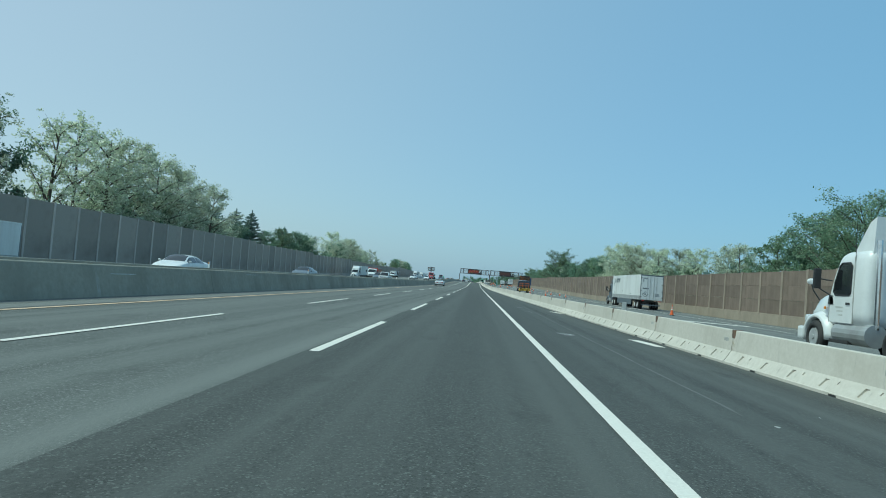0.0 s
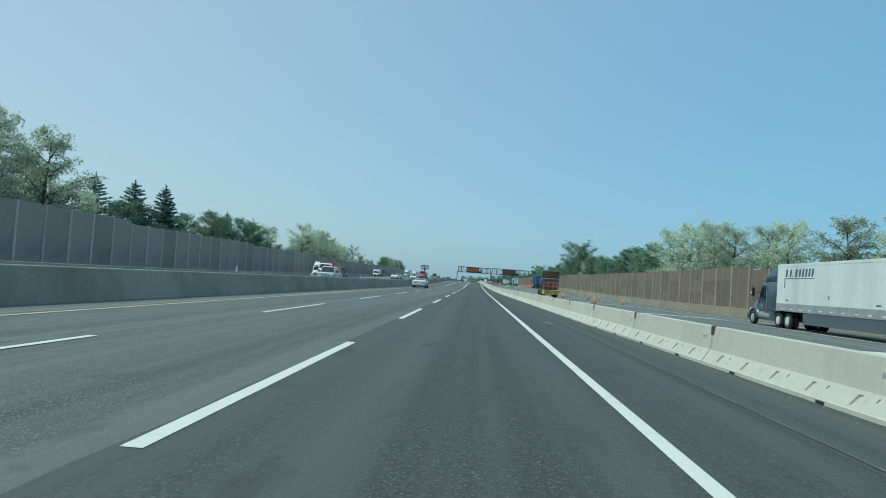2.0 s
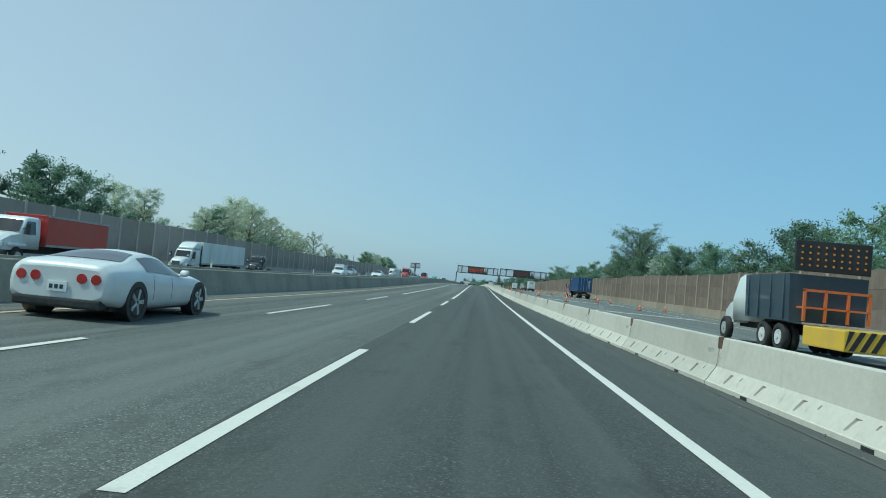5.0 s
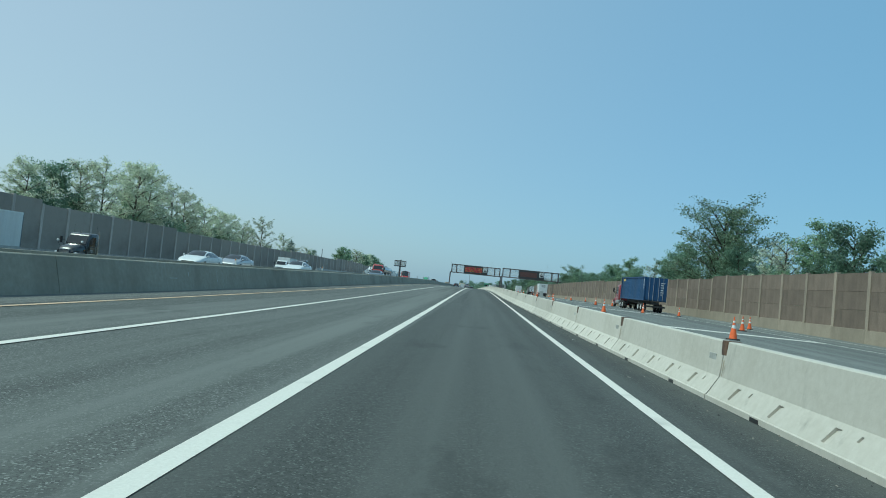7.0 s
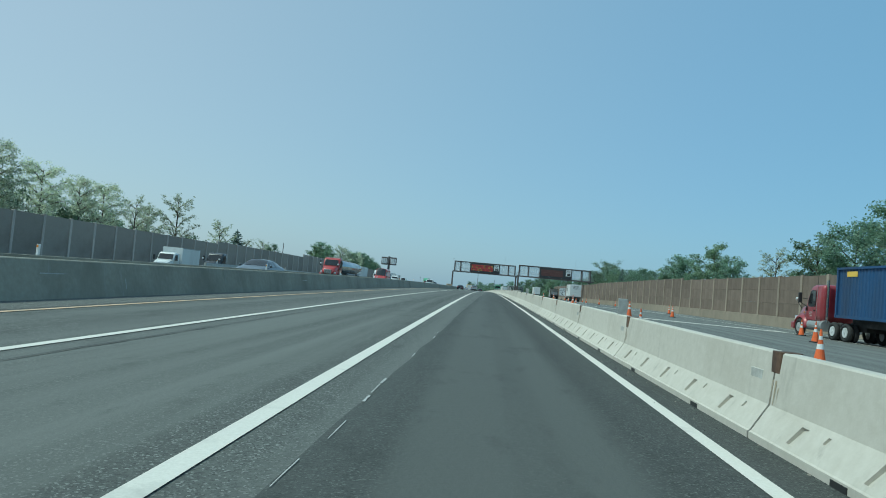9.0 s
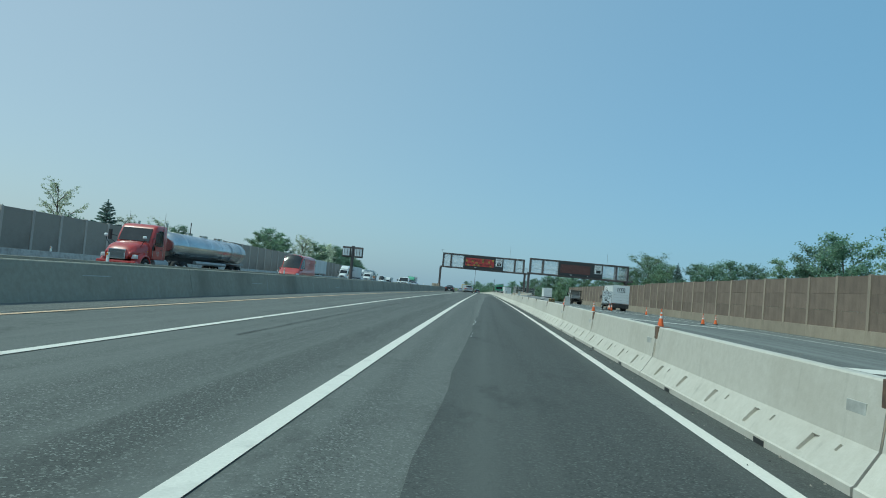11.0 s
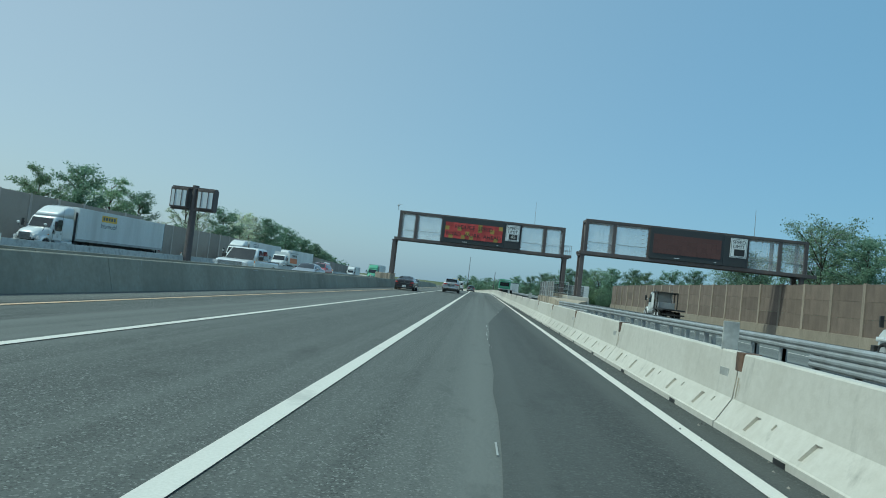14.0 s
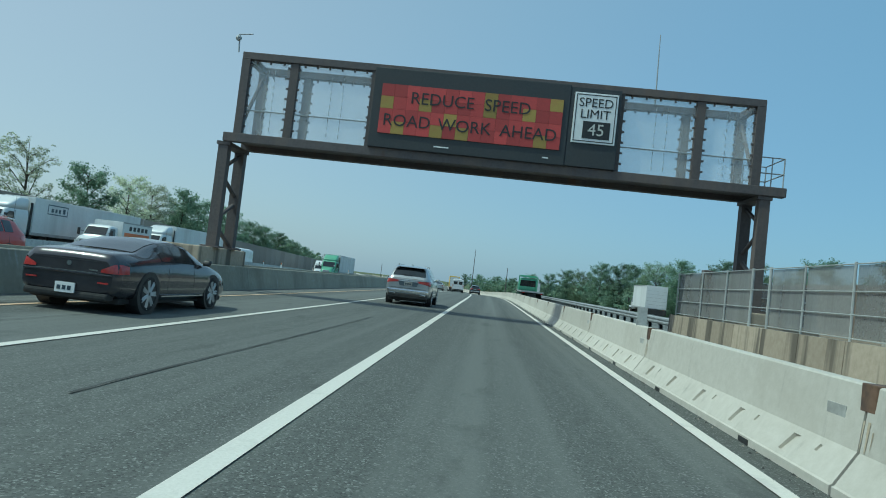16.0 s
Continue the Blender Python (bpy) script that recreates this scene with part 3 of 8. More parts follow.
line("edge_line", X_B, 0.15, [(-60, 1250)], "white_line", "solid white edge line on dark asphalt")
line("yellow_line", X_Y, 0.13, [(-60, 1250)], "yellow_line", "solid yellow line beside the median shoulder")
PERIOD, DASH = 15.37, 7.6
dashes = [(9.9 + PERIOD * k, 9.9 + PERIOD * k + DASH) for k in range(-3, 11)]
line("lane_line", X_A, 0.15, [d for d in dashes if d[0] > -40 and d[1] < 176], "white_line", "worn white lane dash")
line("lane_line", X_C, 0.13, [(a - 1.8, b - 2.0) for a, b in dashes if a > -40 and b < 180], "white_line", "worn white lane dash")
line("lane_line_solid", X_A + 0.045, 0.18, [(177.3, 1250)], "white_line", "broad solid white lane line")
line("lane_line_solid", X_C, 0.15, [(176.8, 1250)], "white_line", "solid white lane line")
line("edge_line", -12.4, 0.13, [(-60, 1250)], "yellow_line", "solid yellow line beyond the median")
line("edge_line", -26.6, 0.13, [(-60, 1250)], "white_line", "solid white edge line beyond the median")
oncoming = [(k * 15.4, k * 15.4 + 7.6) for k in range(-2, 45)]
for xl in (-15.7, -19.3, -22.9):
    bm = B()
    for y0, y1 in oncoming:
        ribbon(bm, xl - 0.06, xl + 0.06, y0, y1, 0.010)
    setting("lane_line", bm, "white_line", "row of white dashes beyond the median", "road marking")
# slanting lines that close the work lane
for y0, x0, y1, x1 in ((-60, 23.9, 1000, 23.9), (-60, 19.0, 1000, 19.0), (372, 12.3, 1000, 12.3)) + tuple((yy, 8.8, yy + 4.5, 18.8) for yy in (42, 72, 100, 128, 154, 185, 215, 243, 273, 302, 331, 360)):
    bm = B()
    n = 12 if abs(x1 - x0) > 1 else int((y1 - y0) / 10)
    wx, wy = (0.08, 0.0) if abs(x1 - x0) < 1 else (0.0, 0.65)
    pr = []
    for i in range(n + 1):
        cx, cy = x0 + (x1 - x0) * i / n, y0 + (y1 - y0) * i / n
        pr.append((bm.verts.new((cx - wx + off_x(cy), cy + wy, 0.012 + fall(cx) + off_z(cy + wy))), bm.verts.new((cx + wx + off_x(cy), cy - wy, 0.012 + fall(cx) + off_z(cy - wy)))))
    for a, b in zip(pr, pr[1:]):
        bm.faces.new((a[0], a[1], b[1], b[0]))
    setting("taper_line", bm, "white_line", "slanting white line across the closed lane", "road marking")


def crack(x, y0, y1, w, drift=0.0, seed=1, material="tar", label="dark sealed crack in the asphalt"):
    """A thin wandering seam along the road."""
    bm = B()
    r = random.Random(seed)
    prev, dx = None, 0.0
    y = y0
    while y <= y1:
        dx = 0.9 * dx + r.uniform(-0.012, 0.012)
        c = x + dx + drift * (y - y0)
        ww = w * r.uniform(0.5, 1.2)
        cur = (bm.verts.new((c - ww / 2 + off_x(y), y, 0.013 + off_z(y))), bm.verts.new((c + ww / 2 + off_x(y), y, 0.013 + off_z(y))))
        if prev:
            bm.faces.new((prev[0], prev[1], cur[1], cur[0]))
        prev = cur
        y += 0.35
    setting("road_crack", bm, material, label, "road crack")


crack(-4.85, 228, 262, 0.028, 0.004, 4)
crack(-4.30, 296, 352, 0.028, 0.002, 5)
crack(-3.45, 419.5, 433, 0.030, 0.012, 6)
crack(-6.7, 310, 440, 0.02, 0.0, 7)
crack(-5.65, 60, 150, 0.02, 0.002, 8)
def old_line(spans, seed):
    """Chipped remains of a former lane line along the seam of the new asphalt."""
    r = random.Random(seed)
    bm = B()
    for y0, y1 in spans:
        y = y0
        while y < y1:
            l = r.uniform(0.10, 0.7)
            if r.random() < 0.4:
                x = new_edge(y) + r.uniform(-0.05, 0.05)
                w = r.uniform(0.005, 0.02)
                n = 4
                pts = [(x - w * r.uniform(0.4, 1), y + l * k / n) for k in range(n + 1)] + [(x + w * r.uniform(0.4, 1), y + l * k / n) for k in range(n, -1, -1)]
                bm.faces.new([bm.verts.new((px, py, 0.013 + off_z(py))) for px, py in pts])
            y += l + r.uniform(0.0, 0.25)
    setting("old_line", bm, "tag", "chipped remains of an old white line", "road marking")


old_line(((232, 252), (300, 309), (314, 322), (330, 338), (345, 353), (360, 368), (376, 384), (392, 399)), 5)
# bright paint remains and litter on the shoulder
r = random.Random(11)
for i in range(14):
    y = r.uniform(4, 230)
    x = r.uniform(2.3, max(2.5, barrier_x(y) - 0.3))
    bm = B()
    n = r.randint(5, 8)
    rad = r.uniform(0.03, 0.09)
    bm.faces.new([bm.verts.new((x + rad * r.uniform(0.5, 1) * math.cos(6.283 * k / n), y + 2.2 * rad * r.uniform(0.4, 1) * math.sin(6.283 * k / n), 0.016 + dip(x) + off_z(y))) for k in range(n)])
    setting("paint_patch", bm, r.choice(("tag", "gravel")), "scuffed pale patch on the shoulder", "road stain")
for x0, y0, s0 in ((5.25, 19.5, 1.0), (4.95, 39.5, 1.0)):      # what is left of an arrow near the barrier
    bm = B()
    bm.faces.new([bm.verts.new((x, y, 0.013 + dip(x))) for x, y in ((x0, y0 + 1.9), (x0 + 0.42, y0 + 2.1), (x0 + 0.62, y0 + 1.3), (x0 + 0.70, y0 + 0.1), (x0 + 0.35, y0), (x0 + 0.16, y0 + 0.8))])
    setting("paint_patch", bm, "white_line", "broken white arrow mark on the shoulder", "road marking")
for x0, y0, n in ((2.93, 19.15, 11), (3.0, 34.9, 4), (2.95, 40.2, 6), (2.8, 76.0, 7)):      # flakes of scraped paint
    for i in range(n):
        x, y = x0 + r.uniform(0, 0.34), y0 + r.uniform(0, 0.95)
        l, w, k = r.uniform(0.07, 0.17), r.uniform(0.025, 0.055), r.uniform(-0.35, 0.35)
        ring = []
        for j in range(9):
            a = 6.283 * j / 9
            u, v = l * math.cos(a) * r.uniform(0.7, 1.1), w * math.sin(a) * r.uniform(0.5, 1.3)
            ring.append((x + u, y + v + k * u))
        bm = B()
        bm.faces.new([bm.verts.new((p, q, 0.014 + dip(p) + off_z(q))) for p, q in ring])
        setting("paint_patch", bm, "tag", "scuffed pale flake of paint on the shoulder", "road stain")
# pale joint between two strips of the shoulder's asphalt
bm = B()
rows = [[bm.verts.new((3.61 + d + 0.008 * math.sin(0.9 * y) + 0.005 * math.sin(2.3 * y), y, 0.0115 + dip(3.61 + d) + off_z(y))) for d in (-0.028, 0.028)] for y in np.arange(-20, 142, 1.0)]
for p, q in zip(rows, rows[1:]):
    bm.faces.new((p[0], p[1], q[1], q[0]))
setting("paving_joint", bm, "joint_pale", "thin pale joint along the shoulder", "road joint")

rg = random.Random(17)
# pebbles and scraps along the foot of the white barrier
for name, count, mat, lab in (("pebbles", 1400, "gravel", "loose pale pebbles along the barrier foot"), ("grit", 2200, "tar", "dark grit along the barrier foot")):
    bm = B()
    for i in range(count):
        y = rg.uniform(0, 450)
        x = barrier_x(y) - 0.01 - 0.55 * rg.random() ** 2.2
        s = rg.uniform(0.006, 0.022)
        base = [bm.verts.new((x + s * rg.uniform(0.6, 1.2) * math.cos(a), y + s * rg.uniform(0.6, 1.8) * math.sin(a), 0.003 + dip(x) + off_z(y))) for a in (0.2, 1.7, 3.3, 4.8)]
        tip = bm.verts.new((x, y, 0.006 + dip(x) + off_z(y) + s * rg.uniform(0.4, 0.9)))
        for p, q in zip(base, base[1:] + base[:1]):
            bm.faces.new((p, q, tip))
    solid(name, bm, mat, lab, "grit", kind="stuff")

# ---- median barriers ----
md = random.Random(29)
for name, xf, sgn, lab in (("median_barrier", MEDIAN, -1, "stained grey concrete median barrier"), ("median_barrier_far", -12.0, 1, "grey concrete barrier beside the oncoming lanes"), ("separator_barrier", -28.0, -1, "pale concrete barrier between the oncoming carriageways")):
    if xf == MEDIAN:      # one plain slope each side
        prof = [(0, 0), (0.01, 0.04), (0.215, 0.835), (0.235, 0.855), (0.445, 0.855), (0.465, 0.835), (0.67, 0.04), (0.68, 0)]
    else:
        prof = [(0, 0), (0, 0.08), (0.18, 0.33), (0.27, 0.87), (0.47, 0.87), (0.56, 0.33), (0.74, 0.08), (0.74, 0)]
    if sgn < 0:
        prof = [(-x, z) for x, z in prof][::-1]
    ob = thing(name, lab, "barrier", kind="structure")
    y = -60.0 if xf > -20 else 300.0
    while y < 1100:
        step = 12.2 if y < 640 else 60
        bm = B()
        drawn(bm, [(x + xf, z) for x, z in prof], y, y + step - 0.02)
        part("barrier_length", normals(bm), "tag" if xf < -20 else "concrete_dark", ob)
        if y < 460 and xf == MEDIAN:
            for k in range(md.randint(0, 3)):      # pale runs and scrapes
                yy, zt, w = y + md.uniform(0.5, 11.5), md.uniform(0.3, 0.8), md.uniform(0.02, 0.07)
                zb = zt - md.uniform(0.1, 0.5) if k else zt - 0.02
                dy = 0.03 if k else md.uniform(0.4, 1.6)
                zb = max(0.06, zb)
                bm = B()
                bm.faces.new([bm.verts.new((xf + 0.004 - 0.258 * z, yy + d, z + off_z(yy))) for z, d in ((zt, 0.0), (zt, w if k else dy), (zb, (w if k else dy) * 0.8), (zb, w * 0.2))])
                part("scrape", bm, "tag", ob, "pale scrape on the concrete")
        y += step

# ---- white temporary barrier ----
SEG = 6.1
JOINT0 = 1.4
prof = [(0.0, 0.0), (0.0, 0.075), (0.02, 0.085), (0.175, 0.33), (0.225, 0.80), (0.24, 0.815), (0.37, 0.815), (0.385, 0.80), (0.435, 0.33), (0.59, 0.085), (0.61, 0.075), (0.61, 0.0)]


def make_barrier():
    root = thing("jersey_barrier", "white-washed precast concrete barrier segment, stained at the foot", "barrier", "temporary barrier segments")
    bm = B()
    L = SEG - 0.035
    rings = [[bm.verts.new((x, y, z)) for x, z in prof] for y in (0.0, L)]
    n = len(prof)
    for i in range(n):
        if i != 2:      # the sloping toe is laid in below, with its pockets
            bm.faces.new((rings[0][i], rings[0][(i + 1) % n], rings[1][(i + 1) % n], rings[1][i]))
    bm.faces.new(rings[0][::-1])
    bm.faces.new(rings[1])
    (xa, za), (xb, zb) = prof[2], prof[3]
    holes = []
    for k in range(5):
        y = 0.78 + k * 1.13
        holes += [(y - 0.33, y - 0.29, 0.58, 0.80), (y, y + 0.12, 0.16, 0.78)] if k != 3 else [(y, y + 0.12, 0.16, 0.78)]

    def toe(y, t, sink=0.0):
        return bm.verts.new((xa + (xb - xa) * t + 0.85 * sink, y - (0.10 * (t - 0.16) if 0.05 < y < L - 0.05 else 0.0), za + (zb - za) * t - 0.53 * sink))
    cuts = sorted([0.0, L] + [h[0] for h in holes] + [h[1] for h in holes])
    for y0, y1 in zip(cuts, cuts[1:]):
        h = [q for q in holes if abs(q[0] - y0) < 1e-6]
        rows = [0.0, 1.0] if not h else [0.0, h[0][2], h[0][3], 1.0]
        for j, (t0, t1) in enumerate(zip(rows, rows[1:])):
            if h and j == 1:
                rim = [toe(y0, t0), toe(y1, t0), toe(y1, t1), toe(y0, t1)]
                deep = [toe(y0 + 0.006, t0 + 0.02, 0.006), toe(y1 - 0.004, t0 + 0.02, 0.026), toe(y1 - 0.004, t1 - 0.02, 0.034), toe(y0 + 0.006, t1 - 0.02, 0.010)]
                bm.faces.new(deep)
                for i in range(4):
                    bm.faces.new((rim[i], rim[(i + 1) % 4], deep[(i + 1) % 4], deep[i]))
            else:
                bm.faces.new((toe(y0, t0), toe(y1, t0), toe(y1, t1), toe(y0, t1)))
    part("body", bm, "concrete_white", root)
    # no hollow is cut: black blocks give the shade inside the drain slots
    for y in (1.5, 4.5):
        part("drain_slot", box(B(), -0.006, 0.1, y - 0.11, y + 0.11, 0.0, 0.06), "ink", root)
    part("joint_plate", box(B(), 0.205, 0.405, L - 0.085, L + 0.095, 0.62, 0.823, 0.008), "steel_plate", root, "rusty brown steel joint plate")
    for d, w, z1 in ((-0.04, 0.035, 0.56), (0.03, 0.02, 0.56), (-0.09, 0.015, 0.5)):
        bm = B()
        y = L - 0.03 + d
        bm.faces.new([bm.verts.new(p) for p in ((0.2245 - 0.106 * (0.80 - z1) - 0.004, y, z1), (0.171, y + 0.01, 0.34), (0.171, y + w * 0.6, 0.34), (0.2245 - 0.106 * (0.80 - z1) - 0.004, y + w, z1))])
        part("rust_streak", bm, "rust_stain", root, "tan rust streak below the joint plate")
    part("tag_plate", box(B(), 0.196, 0.24, 0.22, 0.48, 0.53, 0.62, 0.004), "tag", root, "small grey marker plate")
    return root


first = make_barrier()
anchors = ((0, 16.45), (16, 116.4), (26, 178.6), (36, 239.6), (47, 308.6), (63, 406.9), (65, 419.5), (66, 426.0), (116, 731.0))


def joint_y(k):
    if k < 0:
        return 16.45 + 6.25 * k
    for (k0, y0), (k1, y1) in zip(anchors, anchors[1:]):
        if k <= k1:
            return y0 + (y1 - y0) * (k - k0) / (k1 - k0)


done = False
for k in range(-7, 100):
    y, yn = joint_y(k), joint_y(k + 1)
    x0, x1 = barrier_x(y) + off_x(y), barrier_x(yn) + off_x(yn)
    z0, z1 = off_z(y) + dip(barrier_x(y) + 0.1), off_z(yn) + dip(barrier_x(yn) + 0.1)
    m = pose(x0, y, z0 - 0.001, math.degrees(math.atan2(z1 - z0, yn - y)), 0, -math.degrees(math.atan2(x1 - x0, yn - y)))
    if not done:
        first.matrix_basis = m
        done = True
    else:
        copy_thing(first, m @ Matrix.Diagonal((1, (yn - y) / SEG, 1, 1)))
# ---- sign gantries over the road ----
def brackets(x0, x1, z0, z1, y, n_z, n_x, parent):
    """Small brackets round the edge of a panel, each a piece of its own."""
    flat, tall = box(B(), -0.09, 0.09, -0.05, 0, -0.035, 0.035), box(B(), -0.03, 0.03, -0.05, 0, -0.11, 0.05)
    meshes = []
    for bm in (flat, tall):
        me = bpy.data.meshes.new("bracket")
        bm.to_mesh(me)
        bm.free()
        me.materials.append(M["steel_rust"])
        meshes.append(me)
    for i in range(n_z):
        for x in (x0, x1):
            part("bracket", meshes[0], None, parent).location = (x, y, z0 + (z1 - z0) * (i + 0.5) / n_z)
    for i in range(n_x):
        part("bracket", meshes[1], None, parent).location = (x0 + (x1 - x0) * (i + 0.5) / n_x, y, z1)


def gantry(x0, x1, y, uprights, bays, dms, limit, label, lit, legs, foot):
    """A box gantry: a front and a rear frame with clear sheets between the uprights, a message board and a speed sign. x0..x1 along the road's width."""
    g = thing("sign_gantry", label, "sign gantry")
    top, low, D = 8.60, 5.62, 1.8
    for yy in (y, y + D):
        part("top_chord", box(B(), x0, x1, yy - 0.14, yy + 0.14, top - 0.26, top, 0.02), "steel_rust", g)
        part("bottom_chord", box(B(), x0 - 0.35, x1 + 0.9, yy - 0.16, yy + 0.16, low - 0.32, low, 0.02), "steel_rust", g)
    for x in (x0 + 0.15, x1 - 0.15):
        for yy in (y, y + D):
            part("end_post", box(B(), x - 0.15, x + 0.15, yy - 0.14, yy + 0.14, low, top - 0.26, 0.01), "steel_rust", g)
        bm = B()
        tube(bm, (x, y, low + 0.1), (x, y + D, top - 0.35), 0.07)
        part("end_brace", bm, "steel_rust", g)
        part("end_beam", box(B(), x - 0.12, x + 0.12, y + 0.14, y + D - 0.14, top - 0.24, top - 0.02), "steel_rust", g)
    for x in uprights:
        for yy in (y, y + D):
            part("upright", box(B(), x - 0.15, x + 0.15, yy - 0.1, yy + 0.1, low, top - 0.26, 0.008), "steel_rust", g)
    for a, b in bays:
        pan = part("clear_panel", box(B(), a + 0.004, b - 0.004, y + 0.03, y + 0.045, low + 0.004, top - 0.264), "panel_clear", g, "clear weathered sheet in an empty sign frame")
        brackets(a, b, low + 0.1, top - 0.265, y - 0.03, 7, max(2, int((b - a) / 0.45)), pan)
        brackets(a, b, low + 0.1, top - 0.265, y + D, 7, max(2, int((b - a) / 0.45)), pan)
        part("mid_rail", box(B(), a, b, y - 0.02, y + 0.025, low + 0.87, low + 0.905), "steel_grey", pan)
        bm = B()
        for f in (0.46, 0.62):
            x = a + (b - a) * f
            for i in range(9):
                z = low + 0.2 + i * 0.26
                box(bm, x - 0.010, x + 0.010, y + 0.012, y + 0.029, z, z + 0.12)
        part("panel_seam", bm, "steel_grey", pan)["kind"] = "stuff"
    # walkway
    part("walkway", box(B(), x0 - 0.2, x1 + 0.9, y + 0.17, y + D - 0.17, low - 0.12, low - 0.06), "steel_rust", g)
    for xx in (x1 + 0.05, x1 + 0.45, x1 + 0.86):
        for yy in (y + 0.1, y + D - 0.1):
            part("rail_post", tube(B(), (xx, yy, low), (xx, yy, low + 1.05), 0.022, n=6), "steel_grey", g)
    for zz in (0.5, 1.05):
        for yy in (y + 0.1, y + D - 0.1):
            part("guard_rail", tube(B(), (x1 + 0.05, yy, low + zz), (x1 + 0.86, yy, low + zz), 0.022, n=6), "steel_grey", g, "light grey tubular guard rail")
        part("guard_rail", tube(B(), (x1 + 0.86, y + 0.1, low + zz), (x1 + 0.86, y + D - 0.1, low + zz), 0.022, n=6), "steel_grey", g)
    # message board
    d0, d1 = dms
    part("board_housing", box(B(), d0 - 0.32, d1 + 0.22, y - 0.28, y + 0.75, low - 0.02, top - 0.14, 0.03), "sign_dark", g, "black message board housing")
    zb0, zb1 = 6.12, 7.88
    nx, nz = 14, 4
    rng3 = random.Random(8)
    mods = {}
    for kind in ("led_red", "led_ochre", "led_off"):
        bmm = B()
        box(bmm, 0, (d1 - d0) / nx - 0.006, -0.02, 0.02, 0, (zb1 - zb0) / nz - 0.006)
        me = bpy.data.meshes.new("module")
        bmm.to_mesh(me)
        bmm.free()
        me.materials.append(M[kind])
        mods[kind] = me
    for i in range(nx):
        for j in range(nz):
            kind = ("led_ochre" if rng3.random() < 0.17 else "led_red") if lit else "led_off"
            ob = part("module", mods[kind], None, g)
            ob.location = (d0 + (d1 - d0) * i / nx, y - 0.30, zb0 + (zb1 - zb0) * j / nz)
    if lit:
        face = pose(0, 0, 0, 90, 0, 0)
        for txt, z, xs in (("REDUCE", 7.42, 0.34), ("SPEED", 7.42, 0.70), ("ROAD", 6.58, 0.155), ("WORK", 6.58, 0.475), ("AHEAD", 6.58, 0.825)):
            letters(txt, 0.60, "ink", g, Matrix.Translation((d0 + (d1 - d0) * xs, y - 0.33, z)) @ face, "board_word")
    for x in (d0 - 0.39, limit[1] + 0.17):
        part("jamb", box(B(), x - 0.065, x + 0.065, y - 0.12, y + 0.12, low, top - 0.26), "steel_rust", g)
    for fx in (0.36, 0.93):
        x = d0 + (d1 - d0) * fx
        part("maker_plate", box(B(), x - 0.28 * (1.3 - fx), x + 0.28 * (1.3 - fx), y - 0.29, y - 0.281, low + 0.17, low + 0.215), "sign_white", g)
    s0, s1 = limit
    part("sign_housing", box(B(), d1 + 0.224, s1 + 0.1, y - 0.26, y + 0.3, low, top - 0.2, 0.02), "sign_dark", g)
    plate = part("speed_sign", box(B(), s0, s1, y - 0.31, y - 0.265, 6.45, 8.22, 0.02), "sign_white", g, "white speed limit sign with black letters")
    cx = (s0 + s1) / 2
    w = s1 - s0
    bm = B()
    for a, b, c, d in ((s0 + 0.06, s1 - 0.06, 8.13, 8.16), (s0 + 0.06, s1 - 0.06, 6.51, 6.54), (s0 + 0.06, s0 + 0.09, 6.51, 8.16), (s1 - 0.09, s1 - 0.06, 6.51, 8.16)):
        box(bm, a, b, y - 0.316, y - 0.311, c, d)
    part("border", bm, "ink", plate)
    part("digit_screen", box(B(), s0 + 0.24 * w, s1 - 0.14 * w, y - 0.325, y - 0.311, 6.62, 7.22), "ink", plate)
    face = pose(0, 0, 0, 90, 0, 0)
    letters("SPEED", 0.44, "ink", plate, Matrix.Translation((cx, y - 0.318, 7.86)) @ face)
    letters("LIMIT", 0.44, "ink", plate, Matrix.Translation((cx, y - 0.318, 7.46)) @ face)
    if lit:
        letters("45", 0.58, "led_digit", plate, Matrix.Translation((cx + 0.05 * w, y - 0.33, 6.91)) @ face)
    # legs: a front and a rear post with zigzag bracing between
    for xa, zf in zip(legs, foot):
        for yy in (y + 0.1, y + D - 0.1):
            bm = B()
            loft(bm, [[(xa + sx, yy + sy, z) for sx, sy in ((-0.18, -0.17), (0.18, -0.17), (0.18, 0.17), (-0.18, 0.17))] for z in (zf, low - 0.45)])
            part("leg", normals(bm), "steel_rust", g)
            part("base_plate", box(B(), xa - 0.34, xa + 0.34, yy - 0.3, yy + 0.3, zf, zf + 0.06), "steel_rust", g)
        h = (low - 0.45 - zf) / 4
        for i in range(4):
            bm = B()
            ya, yb = (y + 0.1, y + D - 0.1) if i % 2 else (y + D - 0.1, y + 0.1)
            tube(bm, (xa, ya, zf + i * h + 0.1), (xa, yb, zf + (i + 1) * h - 0.1), 0.075, n=8)
            part("leg_brace", bm, "steel_rust", g)
        part("leg_cap", box(B(), xa - 0.24, xa + 0.24, y - 0.1, y + D + 0.1, low - 0.45, low - 0.325), "steel_rust", g)
    # whip aerial
    bm = B()
    tube(bm, ((x0 + x1) / 2 + 5.9, y + D, top), ((x0 + x1) / 2 + 5.85, y + D, top + 2.7), 0.03, 0.015, 6)
    part("aerial", bm, "steel_grey", g, "thin whip aerial")
    g.location.z = off_z(y)
    return g


